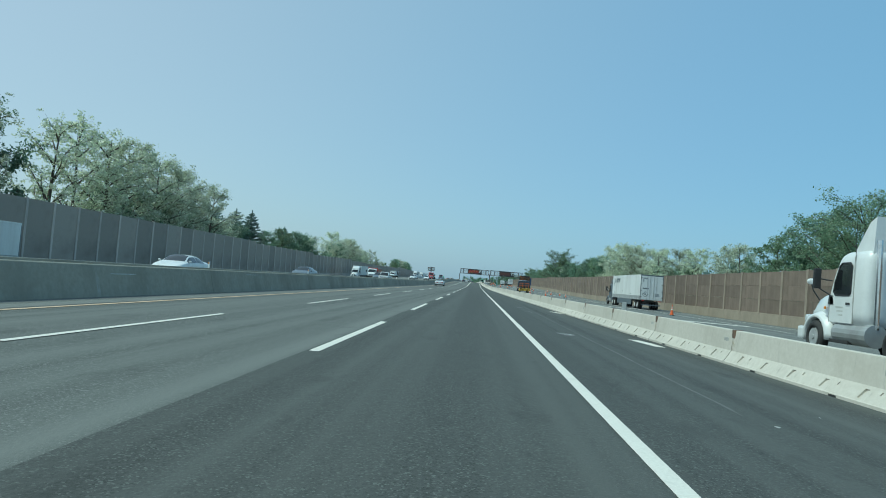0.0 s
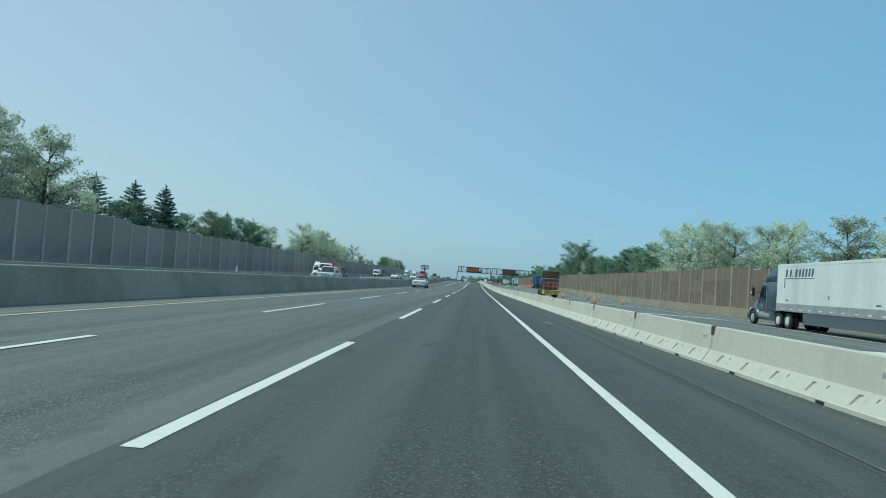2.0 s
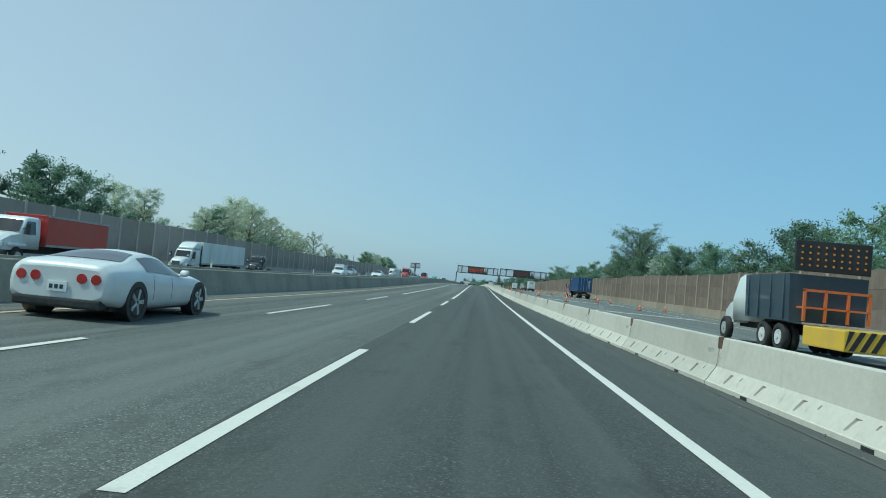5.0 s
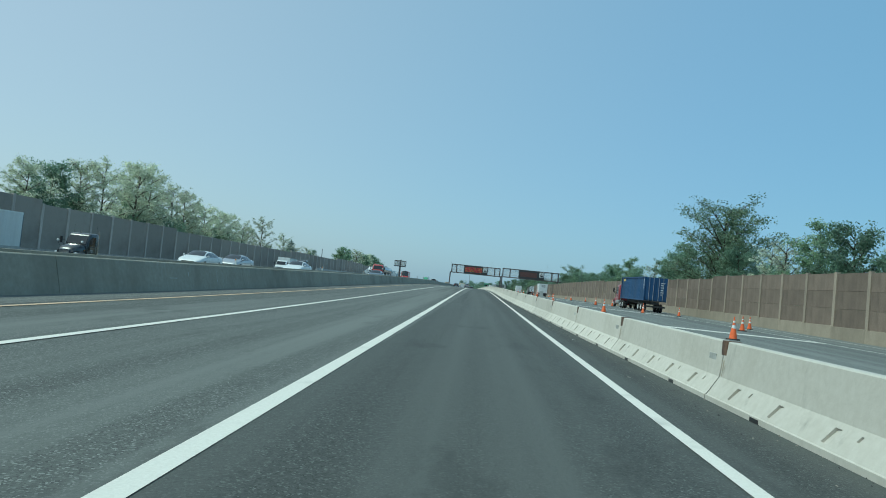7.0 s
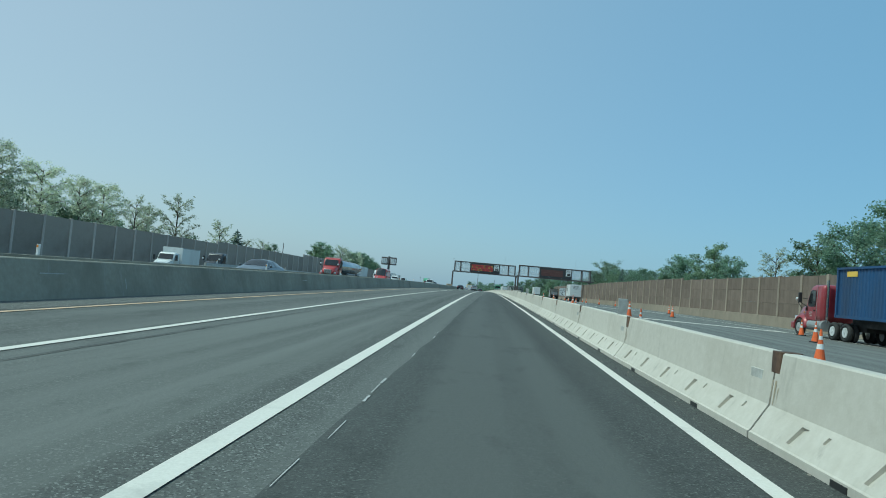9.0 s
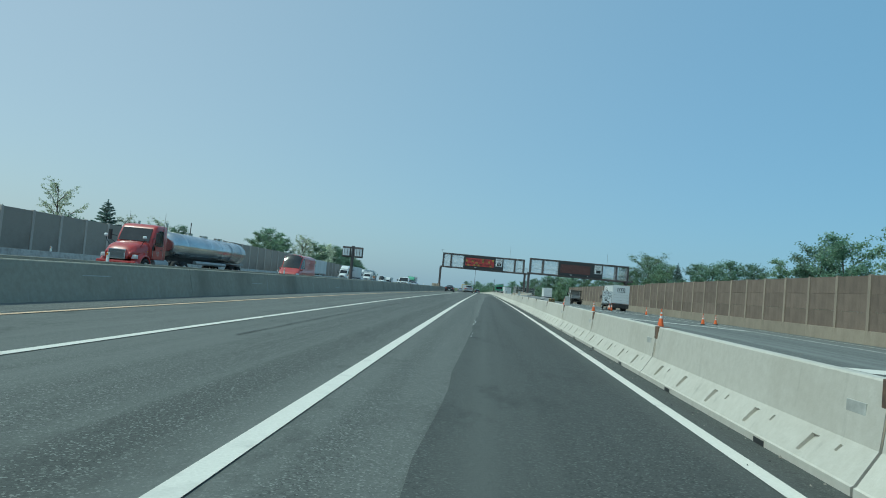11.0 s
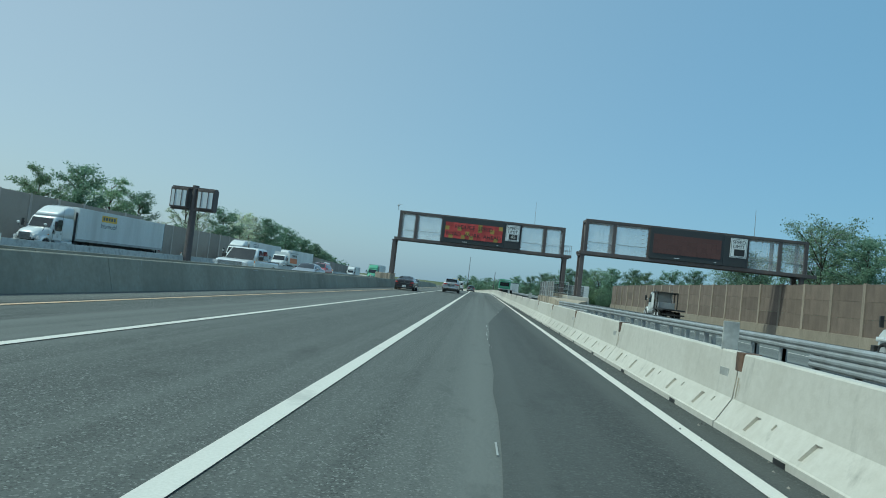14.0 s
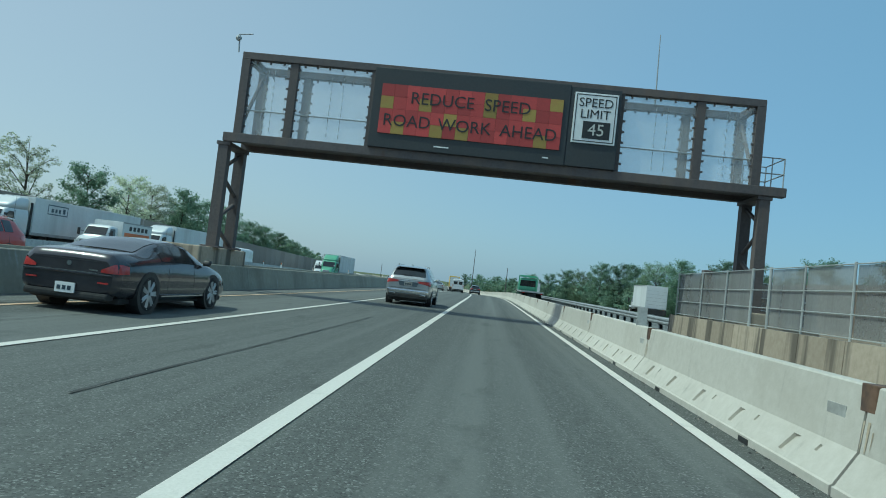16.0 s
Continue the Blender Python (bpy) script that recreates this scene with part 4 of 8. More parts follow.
GY = 438.2
gantry(-9.98, 8.50, GY, [-8.04, 6.34], [(-9.68, -8.19), (-7.89, -5.18), (3.72, 6.19), (6.49, 8.2)], (-4.75, 1.62), (1.98, 3.48),
       "dark rusty steel gantry with a lit red message board", True, [-10.3, 8.75], (1.45, 1.3))
gantry(8.87, 29.0, 426.1, [11.59, 26.54], [(9.17, 11.44), (11.74, 14.6), (23.78, 26.39), (26.69, 28.7)], (15.1, 21.2), (22.0, 23.5),
       "dark rusty steel gantry with an unlit message board", False, [8.85, 28.7], (1.33, -0.4)).location.z -= 0.12
bm = B()
tube(bm, (-10.2, GY, 8.6), (-10.25, GY, 9.25), 0.03, n=6)
tube(bm, (-10.25, GY, 9.25), (-9.75, GY, 9.3), 0.02, n=6)
bmesh.ops.create_uvsphere(bm, u_segments=10, v_segments=6, radius=0.11, matrix=Matrix.Translation((-10.25, GY - 0.05, 9.1)))
solid("traffic_camera", bm, "steel_grey", "small grey dome camera on a bent arm", "camera").location.z = off_z(GY)
solid("gantry_pedestal", normals(box(B(), -11.8, -10.15, GY - 1.3, GY + 3.2, 0.0, 1.45, 0.05)), "concrete_tan", "tan concrete pedestal under the gantry leg", "pedestal").location.z = off_z(GY)
solid("gantry_pedestal", normals(box(B(), 7.2, 9.4, GY - 0.9, GY + 2.8, 0.0, 1.3, 0.05)), "concrete_tan", "tan concrete pedestal inside a fenced enclosure", "pedestal").location.z = off_z(GY)
solid("gantry_pedestal", normals(box(B(), 7.75, 9.75, 425.3, 428.9, -0.1, 1.22, 0.05)), "concrete_white", "pale concrete block under the second gantry", "pedestal").location.z = off_z(GY)

# ---- two-faced sign on a single pole beyond the oncoming lanes ----
s = thing("pole_sign", "two pale sign backs on a thick rusty pole", "road sign")
PX, PY = -28.0, 425.5
s.location.z = off_z(PY)
bm = B()
tube(bm, (PX, PY, 0.3), (PX, PY, 7.6), 0.36, 0.30, 14)
part("pole", bm, "steel_rust", s)
part("footing", box(B(), PX - 1.0, PX + 1.0, PY - 0.8, PY + 0.8, 0, 0.35, 0.05), "concrete_tan", s)
for x0, x1 in ((PX - 2.1, PX - 0.45), (PX + 0.45, PX + 2.1)):
    f = part("sign_frame", box(B(), x0, x1, PY - 0.6, PY + 0.5, 5.35, 7.25, 0.04), "steel_rust", s)
    part("sign_back", box(B(), x0 + 0.12, x1 - 0.12, PY - 0.65, PY - 0.61, 5.5, 7.0, 0.01), "sign_back", f, "pale grey sign back")
    for xx in (x0 + 0.45, x0 + 1.1):
        part("stiffener", box(B(), xx - 0.03, xx + 0.03, PY - 0.70, PY - 0.655, 5.45, 7.1), "steel_rust", f)
    part("arm", box(B(), min(x0, PX), max(x1, PX), PY - 0.3, PY + 0.3, 7.25, 7.4), "steel_rust", s)
    part("arm", box(B(), min(x0, PX), max(x1, PX), PY - 0.3, PY + 0.3, 5.2, 5.345), "steel_rust", s)

# ---- fenced enclosure round the gantry foot ----
FX = 6.3
w = thing("enclosure_wall", "stained tan concrete plinth below a fence", "wall", kind="structure")
w.location.z = off_z(430)
y = 418.0
while y < 438.9:
    l = 1.9 if y + 1.9 < 439.0 else 439.6 - y
    zt = 0.92 if y > 424 else 0.45 + 0.47 * (y - 418) / 6
    zn = 0.92 if y + l > 424 else 0.45 + 0.47 * (y + l - 418) / 6
    bm = B()
    loft(bm, [[(FX, yy, 0), (FX + 0.45, yy, 0), (FX + 0.40, yy, z), (FX + 0.04, yy, z)] for yy, z in ((y, zt), (y + l - 0.02, zn))])
    part("block", normals(bm), "concrete_tan" if y > 424 else "concrete_apron", w)
    y += l
bm = B()
loft(bm, [[(FX + 0.46, y, 0), (FX + 0.46, y, z), (x, y, z), (x, y, 0)] for y, z, x in ((418.0, 0.42, 7.2), (422.0, 0.78, 8.6), (426.1, 0.90, 9.8))])
part("apron", normals(bm), "concrete_apron", w, "sloping tan concrete apron")
for x0 in (FX + 0.46, FX + 2.05, FX + 3.6):
    part("block", box(B(), x0, x0 + 1.54, 439.2, 439.55, 0, 0.92, 0.02), "concrete_tan", w)
f = thing("screen_fence", "galvanised fence with grey mesh screens on a concrete plinth", "fence")
f.location.z = off_z(430)
ys = [425.6, 427.6, 429.6, 431.4, 432.5, 434.4, 436.6, 439.3]
for i, y in enumerate(ys):
    bm = B()
    tube(bm, (FX + 0.17, y, 0.92), (FX + 0.17, y, 2.42), 0.040 if i in (0, 3, 4) else 0.026, n=8)
    part("fence_post", bm, "fence_grey", f)
for a, b in zip(ys, ys[1:]):
    for z in (0.98, 1.42, 1.86, 2.38):
        bm = B()
        tube(bm, (FX + 0.17, a, z), (FX + 0.17, b, z), 0.013, n=6)
        part("rail", bm, "fence_grey", f)
    if 431 < a < 432:
        continue
    part("screen_panel", box(B(), FX + 0.20, FX + 0.215, a + 0.05, b - 0.05, 1.0, 2.36), "screen", f, "grey woven wire screen")
part("electrical_box", box(B(), FX + 0.3, FX + 0.56, 436.9, 437.25, 0.92, 2.50, 0.02), "steel_rust", f, "dark electrical cabinet behind the mesh")
part("notice", box(B(), FX + 0.285, FX + 0.298, 436.97, 437.17, 1.75, 2.05), "sign_white", f, "small white notice")
for yy, x1 in ((439.3, 5.0), (425.6, 1.5)):
    for z in (0.98, 1.42, 1.86, 2.38):
        part("rail", tube(B(), (FX + 0.17, yy, z), (FX + x1, yy, z), 0.018, n=6), "fence_grey", f)
    n = max(1, int(x1 / 1.2))
    for k in range(1, n + 1):
        part("fence_post", tube(B(), (FX + x1 * k / n, yy, 0.92), (FX + x1 * k / n, yy, 2.42), 0.028, n=6), "fence_grey", f)
part("screen_panel", box(B(), FX + 0.25, FX + 5.0, 439.33, 439.345, 1.0, 2.36), "screen", f)

# ---- steel guide rail from the crash cushion to the enclosure ----
gr = thing("guide_rail", "galvanised double wave guide rail on steel posts", "guide rail")
gr.location.z = off_z(430)
wave = [(0, 0.0), (0.05, 0.05), (0.05, 0.10), (0, 0.15), (0.05, 0.20), (0.05, 0.25), (0, 0.31), (-0.01, 0.31), (0.035, 0.245), (0.035, 0.205), (-0.012, 0.155), (0.035, 0.095), (0.035, 0.055), (-0.01, 0.0)]


def rail_x(y, side):
    """Line of the rail on one side: the pair opens towards the enclosure and runs on close together behind it."""
    if y > 430:
        return 7.2
    return 8.4 - (2.25 * max(0.0, (y - 383) / 35) ** 1.15 if side < 0 else 0.1 * max(0.0, (y - 383) / 35))


ys = [371.0 + 1.9 * i for i in range(25)] + [440.3 + 1.9 * i for i in range(45)]
for side in (-1, 1):
    for dz in (0.42, 0.09):
        for a, b in zip(ys, ys[1:]):
            if b - a > 3 or (dz < 0.2 and not (a < 379 or (side < 0 and 406 < a < 430))):
                continue
            bm = B()
            loft(bm, [[(rail_x(y, side) + side * (0.16 + x), y, dz + z) for x, z in wave] for y in (a, b)])
            part("rail_beam", normals(bm), "steel_grey", gr)
    for y in ys:
        x = rail_x(y, side)
        part("rail_post", box(B(), x - 0.07 + side * 0.02, x + 0.07 + side * 0.02, y - 0.06, y + 0.06, -0.15, 0.72), "steel_grey", gr)
        part("block_out", box(B(), min(x + side * 0.09, x + side * 0.155), max(x + side * 0.09, x + side * 0.155), y - 0.05, y + 0.05, 0.46, 0.70), "steel_grey", gr)
cu = thing("crash_cushion", "striped yellow and black end panel of the guide rail", "crash cushion")
cu.location.z = off_z(371)
part("nose", box(B(), 7.96, 8.66, 370.2, 370.9, 0.10, 0.70, 0.03), "gold_sheet", cu)
for i in range(-2, 5):
    bm = B()
    p = [(7.97 + 0.22 * i, 0.12), (8.07 + 0.22 * i, 0.12), (8.50 + 0.22 * i, 0.68), (8.40 + 0.22 * i, 0.68)]
    q = [(min(8.64, max(7.98, x)), z) for x, z in p]
    if len({x for x, z in q}) > 1:
        loft(bm, [[(x, yy, z) for x, z in q] for yy in (370.17, 370.195)])
        part("stripe", normals(bm), "ink", cu)
part("foot", box(B(), 8.1, 8.5, 370.3, 370.8, 0.0, 0.10), "chassis", cu)
# ---- vehicles; each is built with its tail at y = 0 and its nose towards +y ----
def wheel(parent, x, y, r, w, side, rim_material="rim", spokes=5, rim_r=0.62):
    """A tyre with a dished rim; side -1 or 1 is the face that looks out."""
    ring = [(0.0, 0.72), (0.12, 0.94), (0.3, 1.0), (0.7, 1.0), (0.88, 0.94), (1.0, 0.72), (0.85, 0.62), (0.15, 0.62)]
    bm = B()
    n = 20
    rows = []
    for i in range(n):
        a = 2 * math.pi * i / n
        rows.append([bm.verts.new((x + side * (t - 0.5) * w, y + r * q * math.cos(a), r + r * q * math.sin(a))) for t, q in ring])
    for i in range(n):
        p, q = rows[i], rows[(i + 1) % n]
        for k in range(len(ring)):
            j = (k + 1) % len(ring)
            bm.faces.new((p[k], p[j], q[j], q[k])).smooth = True
    t = part("tyre", normals(bm), "rubber", parent)
    bm = B()
    xo = x + side * 0.40 * w
    tube(bm, (x - side * 0.1 * w, y, r), (x + side * (0.22 if spokes else 0.42) * w, y, r), r * rim_r * 1.02, r * rim_r * (1.02 if spokes else 0.9), n=20)
    tube(bm, (x + side * 0.2 * w, y, r), (xo + (0 if spokes else side * 0.12 * w), y, r), r * 0.2, r * 0.14, n=10)
    rr = part("rim", normals(bm), "chassis" if spokes else rim_material, t)
    if spokes:
        bm = B()
        for i in range(spokes):
            a = 2 * math.pi * i / spokes
            for da in (-0.10, 0.10):
                tube(bm, (xo, y + r * 0.1 * math.cos(a + 3 * da), r + r * 0.1 * math.sin(a + 3 * da)), (x + side * 0.36 * w, y + r * rim_r * math.cos(a + da), r + r * rim_r * math.sin(a + da)), r * 0.07, r * 0.085, n=5)
        m = 20
        for i in range(m):
            a, b = 2 * math.pi * i / m, 2 * math.pi * (i + 1) / m
            tube(bm, (x + side * 0.36 * w, y + r * rim_r * math.cos(a), r + r * rim_r * math.sin(a)), (x + side * 0.36 * w, y + r * rim_r * math.cos(b), r + r * rim_r * math.sin(b)), r * 0.045, n=5, cap=False)
        part("spokes", bm, rim_material, t)
    return t


def rounded(cy, ly, wx, z, k=0.35, n=5):
    """A ring in plan: a rectangle with well rounded corners. k: corner length as a share of the half width."""
    c = k * wx
    pts = []
    for sx, sy, a0 in ((1, 1, 0), (-1, 1, 90), (-1, -1, 180), (1, -1, 270)):
        for i in range(n):
            a = radians(a0 + 90 * i / (n - 1))
            pts.append((sx * (wx - c) + c * math.cos(a), cy + sy * (ly - c) + c * math.sin(a), z))
    return pts


def patch(bm, f, u0, u1, v0, v1, n=8, m=4):
    """A curved panel on the surface f(u, v)."""
    g = [[bm.verts.new(f(u0 + (u1 - u0) * i / n, v0 + (v1 - v0) * j / m)) for i in range(n + 1)] for j in range(m + 1)]
    for a, b in zip(g, g[1:]):
        for i in range(n):
            bm.faces.new((a[i], a[i + 1], b[i + 1], b[i])).smooth = True
    return bm


def pchip(xs, vs, x):
    """Smooth value at x through the stations, without overshoot."""
    if x <= xs[0]:
        return vs[0]
    if x >= xs[-1]:
        return vs[-1]
    i = max(k for k in range(len(xs) - 1) if xs[k] <= x)

    def slope(k):
        if k == 0 or k == len(xs) - 1:
            j = min(k, len(xs) - 2)
            return (vs[j + 1] - vs[j]) / (xs[j + 1] - xs[j])
        a = (vs[k] - vs[k - 1]) / (xs[k] - xs[k - 1])
        b = (vs[k + 1] - vs[k]) / (xs[k + 1] - xs[k])
        return 2 * a * b / (a + b) if a * b > 0 else 0.0
    h = xs[i + 1] - xs[i]
    t = (x - xs[i]) / h
    return ((2 * t ** 3 - 3 * t * t + 1) * vs[i] + (t ** 3 - 2 * t * t + t) * h * slope(i)
            + (3 * t * t - 2 * t ** 3) * vs[i + 1] + (t ** 3 - t * t) * h * slope(i + 1))


def car(name, label, category, L, W, paint_name, stations, win, wheels, lights, rim="rim", spokes=5):
    """One smooth shell from tail to nose. stations: (y, width share, sill, belt, roof width share, top).
    win: spans along y of the rear window, the side windows (with their pillars) and the windscreen."""
    root = thing(name, label, category)
    h = W / 2
    xs = [s[0] for s in stations]

    def at(y):
        w, zb, zs, wt, zt = (pchip(xs, [s[k] for s in stations], y) for k in range(1, 6))
        return w * h, zb, zs, wt * h, zt

    def wall(y, u):
        """Point of the glass-house side: u from the belt to the roof's edge."""
        w, zb, zs, wt, zt = at(y)
        ze = zs + 0.86 * (zt - zs)
        xb = 0.945 * w
        return xb + (wt - xb) * u ** 1.2, zs + (ze - zs) * u

    def roof(y, u):
        """Point of the top: u from -1 to 1 across."""
        w, zb, zs, wt, zt = at(y)
        return u * wt, zs + (zt - zs) * (1 - 0.14 * abs(u) ** 2.4)

    def low(y):
        w, zb, zs, wt, zt = at(y)
        d = zs - zb
        return [(0.0, zb), (0.78 * w, zb), (0.93 * w, zb + 0.05), (0.985 * w, zb + 0.22 * d), (w, zb + 0.50 * d), (0.992 * w, zb + 0.72 * d), (0.975 * w, zb + 0.88 * d)]

    def bx(y, z):
        """Half width of the lower body at a height."""
        pts = low(y)[2:] + [wall(y, 0.0)]
        for (x0, z0), (x1, z1) in zip(pts, pts[1:]):
            if z0 <= z <= z1:
                return x0 + (x1 - x0) * (z - z0) / max(1e-6, z1 - z0)
        return pts[-1][0] if z > pts[-1][1] else pts[0][0]
    ys = sorted(set([round(v, 3) for v in np.linspace(0, L, 46)] + xs))
    rings = []
    for y in ys:
        half = low(y) + [wall(y, u) for u in (0, 0.3, 0.6, 0.85, 1.0)] + [roof(y, u) for u in (0.8, 0.5, 0.0)]
        rings.append([(x, y, z) for x, z in half] + [(-x, y, z) for x, z in half[-2:0:-1]])
    bm = B()
    loft(bm, rings, smooth=True)
    part("body", normals(bm), paint_name, root)

    def on_roof(y0, y1, lift):
        def f(u, v):
            y = y0 + (y1 - y0) * v
            x, z = roof(y, 2 * u - 1)
            return x, y + lift, z + 0.010
        return f
    if win.get("rear"):
        y0, y1 = win["rear"]
        part("rear_window", patch(B(), on_roof(y0, y1, -0.010), 0.04, 0.96, 0, 1), "glass", root, "dark tinted rear window")
    y0, y1 = win["screen"]
    part("windscreen", patch(B(), on_roof(y0, y1, 0.010), 0.03, 0.97, 0, 1), "glass", root, "dark windscreen")
    cuts = win["side"]
    for sx in (-1, 1):
        for a, b in zip(cuts, cuts[1:]):
            def f(u, v):
                y = a + 0.03 + (b - a - 0.06) * u
                x, z = wall(y, 0.10 + 0.78 * v)
                return sx * (x + 0.008), y, z
            part("side_window", patch(B(), f, 0, 1, 0, 1), "glass", root)
        ym = y1 - 0.18
        xm, zm = wall(ym, 0.05)
        bm = B()
        loft(bm, [rounded(ym + 0.02 * k, 0.055 * s, 0.085 * s, zm + 0.02 + 0.05 * k, 0.5) for k, s in ((0, 0.75), (1, 1.0), (2, 1.0), (2.6, 0.7))], smooth=True)
        bmesh.ops.translate(bm, verts=bm.verts, vec=(sx * (xm + 0.075), 0, 0))
        part("wing_mirror", normals(bm), paint_name if paint_name != "dark_grey" else "ink", root)
        # door seams
        for y in (cuts[0] + 0.25, cuts[-1] - 0.45) if category == "car" else ():
            bm = B()
            pts = [(bx(y, z) + 0.003, z) for z in np.linspace(at(y)[1] + 0.12, at(y)[2] - 0.02, 7)]
            loft(bm, [[(sx * x, y + d, z) for x, z in pts] + [(sx * (x - 0.02), y + d, z) for x, z in pts[::-1]] for d in (-0.005, 0.005)])
            part("door_seam", normals(bm), "ink", root)
    for y, r in wheels:
        for sx in (-1, 1):
            bm = B()
            tube(bm, (sx * (h - 0.24), y, r), (sx * (bx(y, r + 0.2) + 0.004), y, r), r + 0.03, n=28)
            part("wheel_arch", bm, "ink", root)
            wheel(root, sx * (h - 0.10), y, r, 0.23, sx, rim, spokes, 0.77)
    part("underside", box(B(), -h * 0.84, h * 0.84, 0.25, L - 0.25, 0.17, stations[2][2] + 0.02, 0.02), "chassis", root)
    lights(root, h, L, bx)
    return root


def lamp(root, sx, name, material, label, pts, bx, h, y0=-0.012):
    """A lamp laid flush over the tail's corner: pts are (share across or depth, low, high), first across the tail, then along the side."""
    bm = B()
    rows = []
    for k, v, zl, zh in pts:
        rows.append([bm.verts.new((sx * (v * h if k == "x" else bx(v, z) + 0.008), y0 if k == "x" else v, z)) for z in np.linspace(zl, zh, 4)])
    for a, b in zip(rows, rows[1:]):
        for i in range(3):
            bm.faces.new((a[i], a[i + 1], b[i + 1], b[i])).smooth = True
    return part(name, bm, material, root, label)


def plate(root, y0, z, material="sign_white"):
    p = part("number_plate", box(B(), -0.17, 0.17, y0 - 0.02, y0, z, z + 0.17, 0.004), material, root, "number plate with plain bars")
    bm = B()
    for i in range(3):
        box(bm, -0.13 + 0.09 * i, -0.07 + 0.09 * i, y0 - 0.025, y0 - 0.021, z + 0.045, z + 0.115)
    part("plate_bars", bm, "slate_paint", p)


def tail(root, h, zl, zh, inner, bx, plate_z=0.75):
    for sx in (-1, 1):
        lamp(root, sx, "tail_light", "tail_red", "red tail light", [("x", inner, zl + 0.03, zh), ("x", 0.80, zl, zh), ("y", 0.03, zl, zh), ("y", 0.12, zl, zh), ("y", 0.30, zl + 0.03, zh)], bx, h)
    plate(root, -0.012, plate_z)


def nose(root, h, L, zl, zh, bx, grille=(0.45, 0.62)):
    for sx in (-1, 1):
        bm = B()
        rows = []
        for y in (L - 0.02, L - 0.10, L - 0.22, L - 0.40):
            rows.append([bm.verts.new((sx * (bx(y, z) + 0.008), y + 0.01, z)) for z in (zl, (zl + zh) / 2, zh)])
        for a, b in zip(rows, rows[1:]):
            for i in range(2):
                bm.faces.new((a[i], a[i + 1], b[i + 1], b[i])).smooth = True
        part("headlight", bm, "lamp_clear", root, "clear headlight")
    part("grille", box(B(), -0.5 * h, 0.5 * h, L - 0.05, L + 0.012, grille[0], grille[1], 0.01), "chassis", root, "dark grille")


def paint_of(root):
    """The paint of a car's shell."""
    return root.children[0].data.materials[0].name


# silver sport-utility car in the middle lane
def suv_lights(root, h, L, bx):
    for sx in (-1, 1):
        lamp(root, sx, "tail_light", "tail_red", "red wrap-round tail light", [("x", 0.40, 0.955, 1.03), ("x", 0.62, 0.93, 1.05), ("x", 0.84, 0.90, 1.05), ("y", 0.04, 0.88, 1.06), ("y", 0.15, 0.88, 1.07), ("y", 0.42, 0.95, 1.06)], bx, h)
        part("exhaust_surround", box(B(), sx * 0.66 * h - 0.13, sx * 0.66 * h + 0.13, -0.055, 0.02, 0.42, 0.49, 0.02), "chrome", root, "chrome exhaust surround")
        # flat black block: the exhaust's shaded hollow given as colour
        part("exhaust_mouth", box(B(), sx * 0.66 * h - 0.10, sx * 0.66 * h + 0.10, -0.060, -0.05, 0.435, 0.475), "ink", root)
        bm = B()
        tube(bm, (sx * 0.60 * h, 0.8, 1.71), (sx * 0.60 * h, 2.6, 1.73), 0.018, n=6)
        for yy in (0.8, 1.7, 2.6):
            tube(bm, (sx * 0.60 * h, yy, 1.62), (sx * 0.60 * h, yy, 1.715), 0.018, n=6)
        part("roof_rail", bm, "chrome", root, "bright roof rail")
        part("reflector", box(B(), sx * 0.80 * h - 0.06, sx * 0.80 * h + 0.06, -0.022, 0.0, 0.60, 0.63), "tail_red", root)
    bm = B()
    loft(bm, [[(-0.36, y, 0.80), (0.36, y, 0.80), (0.44, y, 0.98), (-0.44, y, 0.98)] for y in (-0.018, 0.0)])
    part("tailgate_recess", normals(bm), "grey_paint", root)
    plate(root, -0.02, 0.81, "tag")
    part("chrome_strip", box(B(), -0.44 * h, 0.44 * h, -0.035, 0.0, 0.985, 1.005, 0.006), "chrome", root)
    part("badge", box(B(), -0.045, 0.045, -0.03, 0.02, 1.02, 1.08, 0.015), "chrome", root)
    part("bumper_skirt", box(B(), -0.86 * h, 0.86 * h, -0.045, 0.3, 0.28, 0.49, 0.05), "chassis", root, "black lower bumper")
    part("bumper_step", box(B(), -0.90 * h, 0.90 * h, -0.045, 0.1, 0.51, 0.66, 0.04), paint_of(root), root)
    part("tailgate_seam", box(B(), -0.80 * h, 0.80 * h, -0.006, 0.0, 0.70, 0.715), "ink", root)
    bm = B()
    loft(bm, [[(-0.64, y, z), (0.64, y, z), (0.60, y, z + t), (-0.60, y, z + t)] for y, z, t in ((0.30, 1.595, 0.012), (0.45, 1.61, 0.035), (0.75, 1.64, 0.03))])
    part("roof_spoiler", normals(bm), paint_of(root), root)
    part("rear_wiper", box(B(), -0.25, 0.1, 0.10, 0.115, 1.255, 1.275), "ink", root)
    part("roof_fin", box(B(), -0.02, 0.02, 0.9, 1.05, 1.69, 1.75, 0.008), paint_of(root), root)
    nose(root, h, L, 0.62, 0.76, bx)


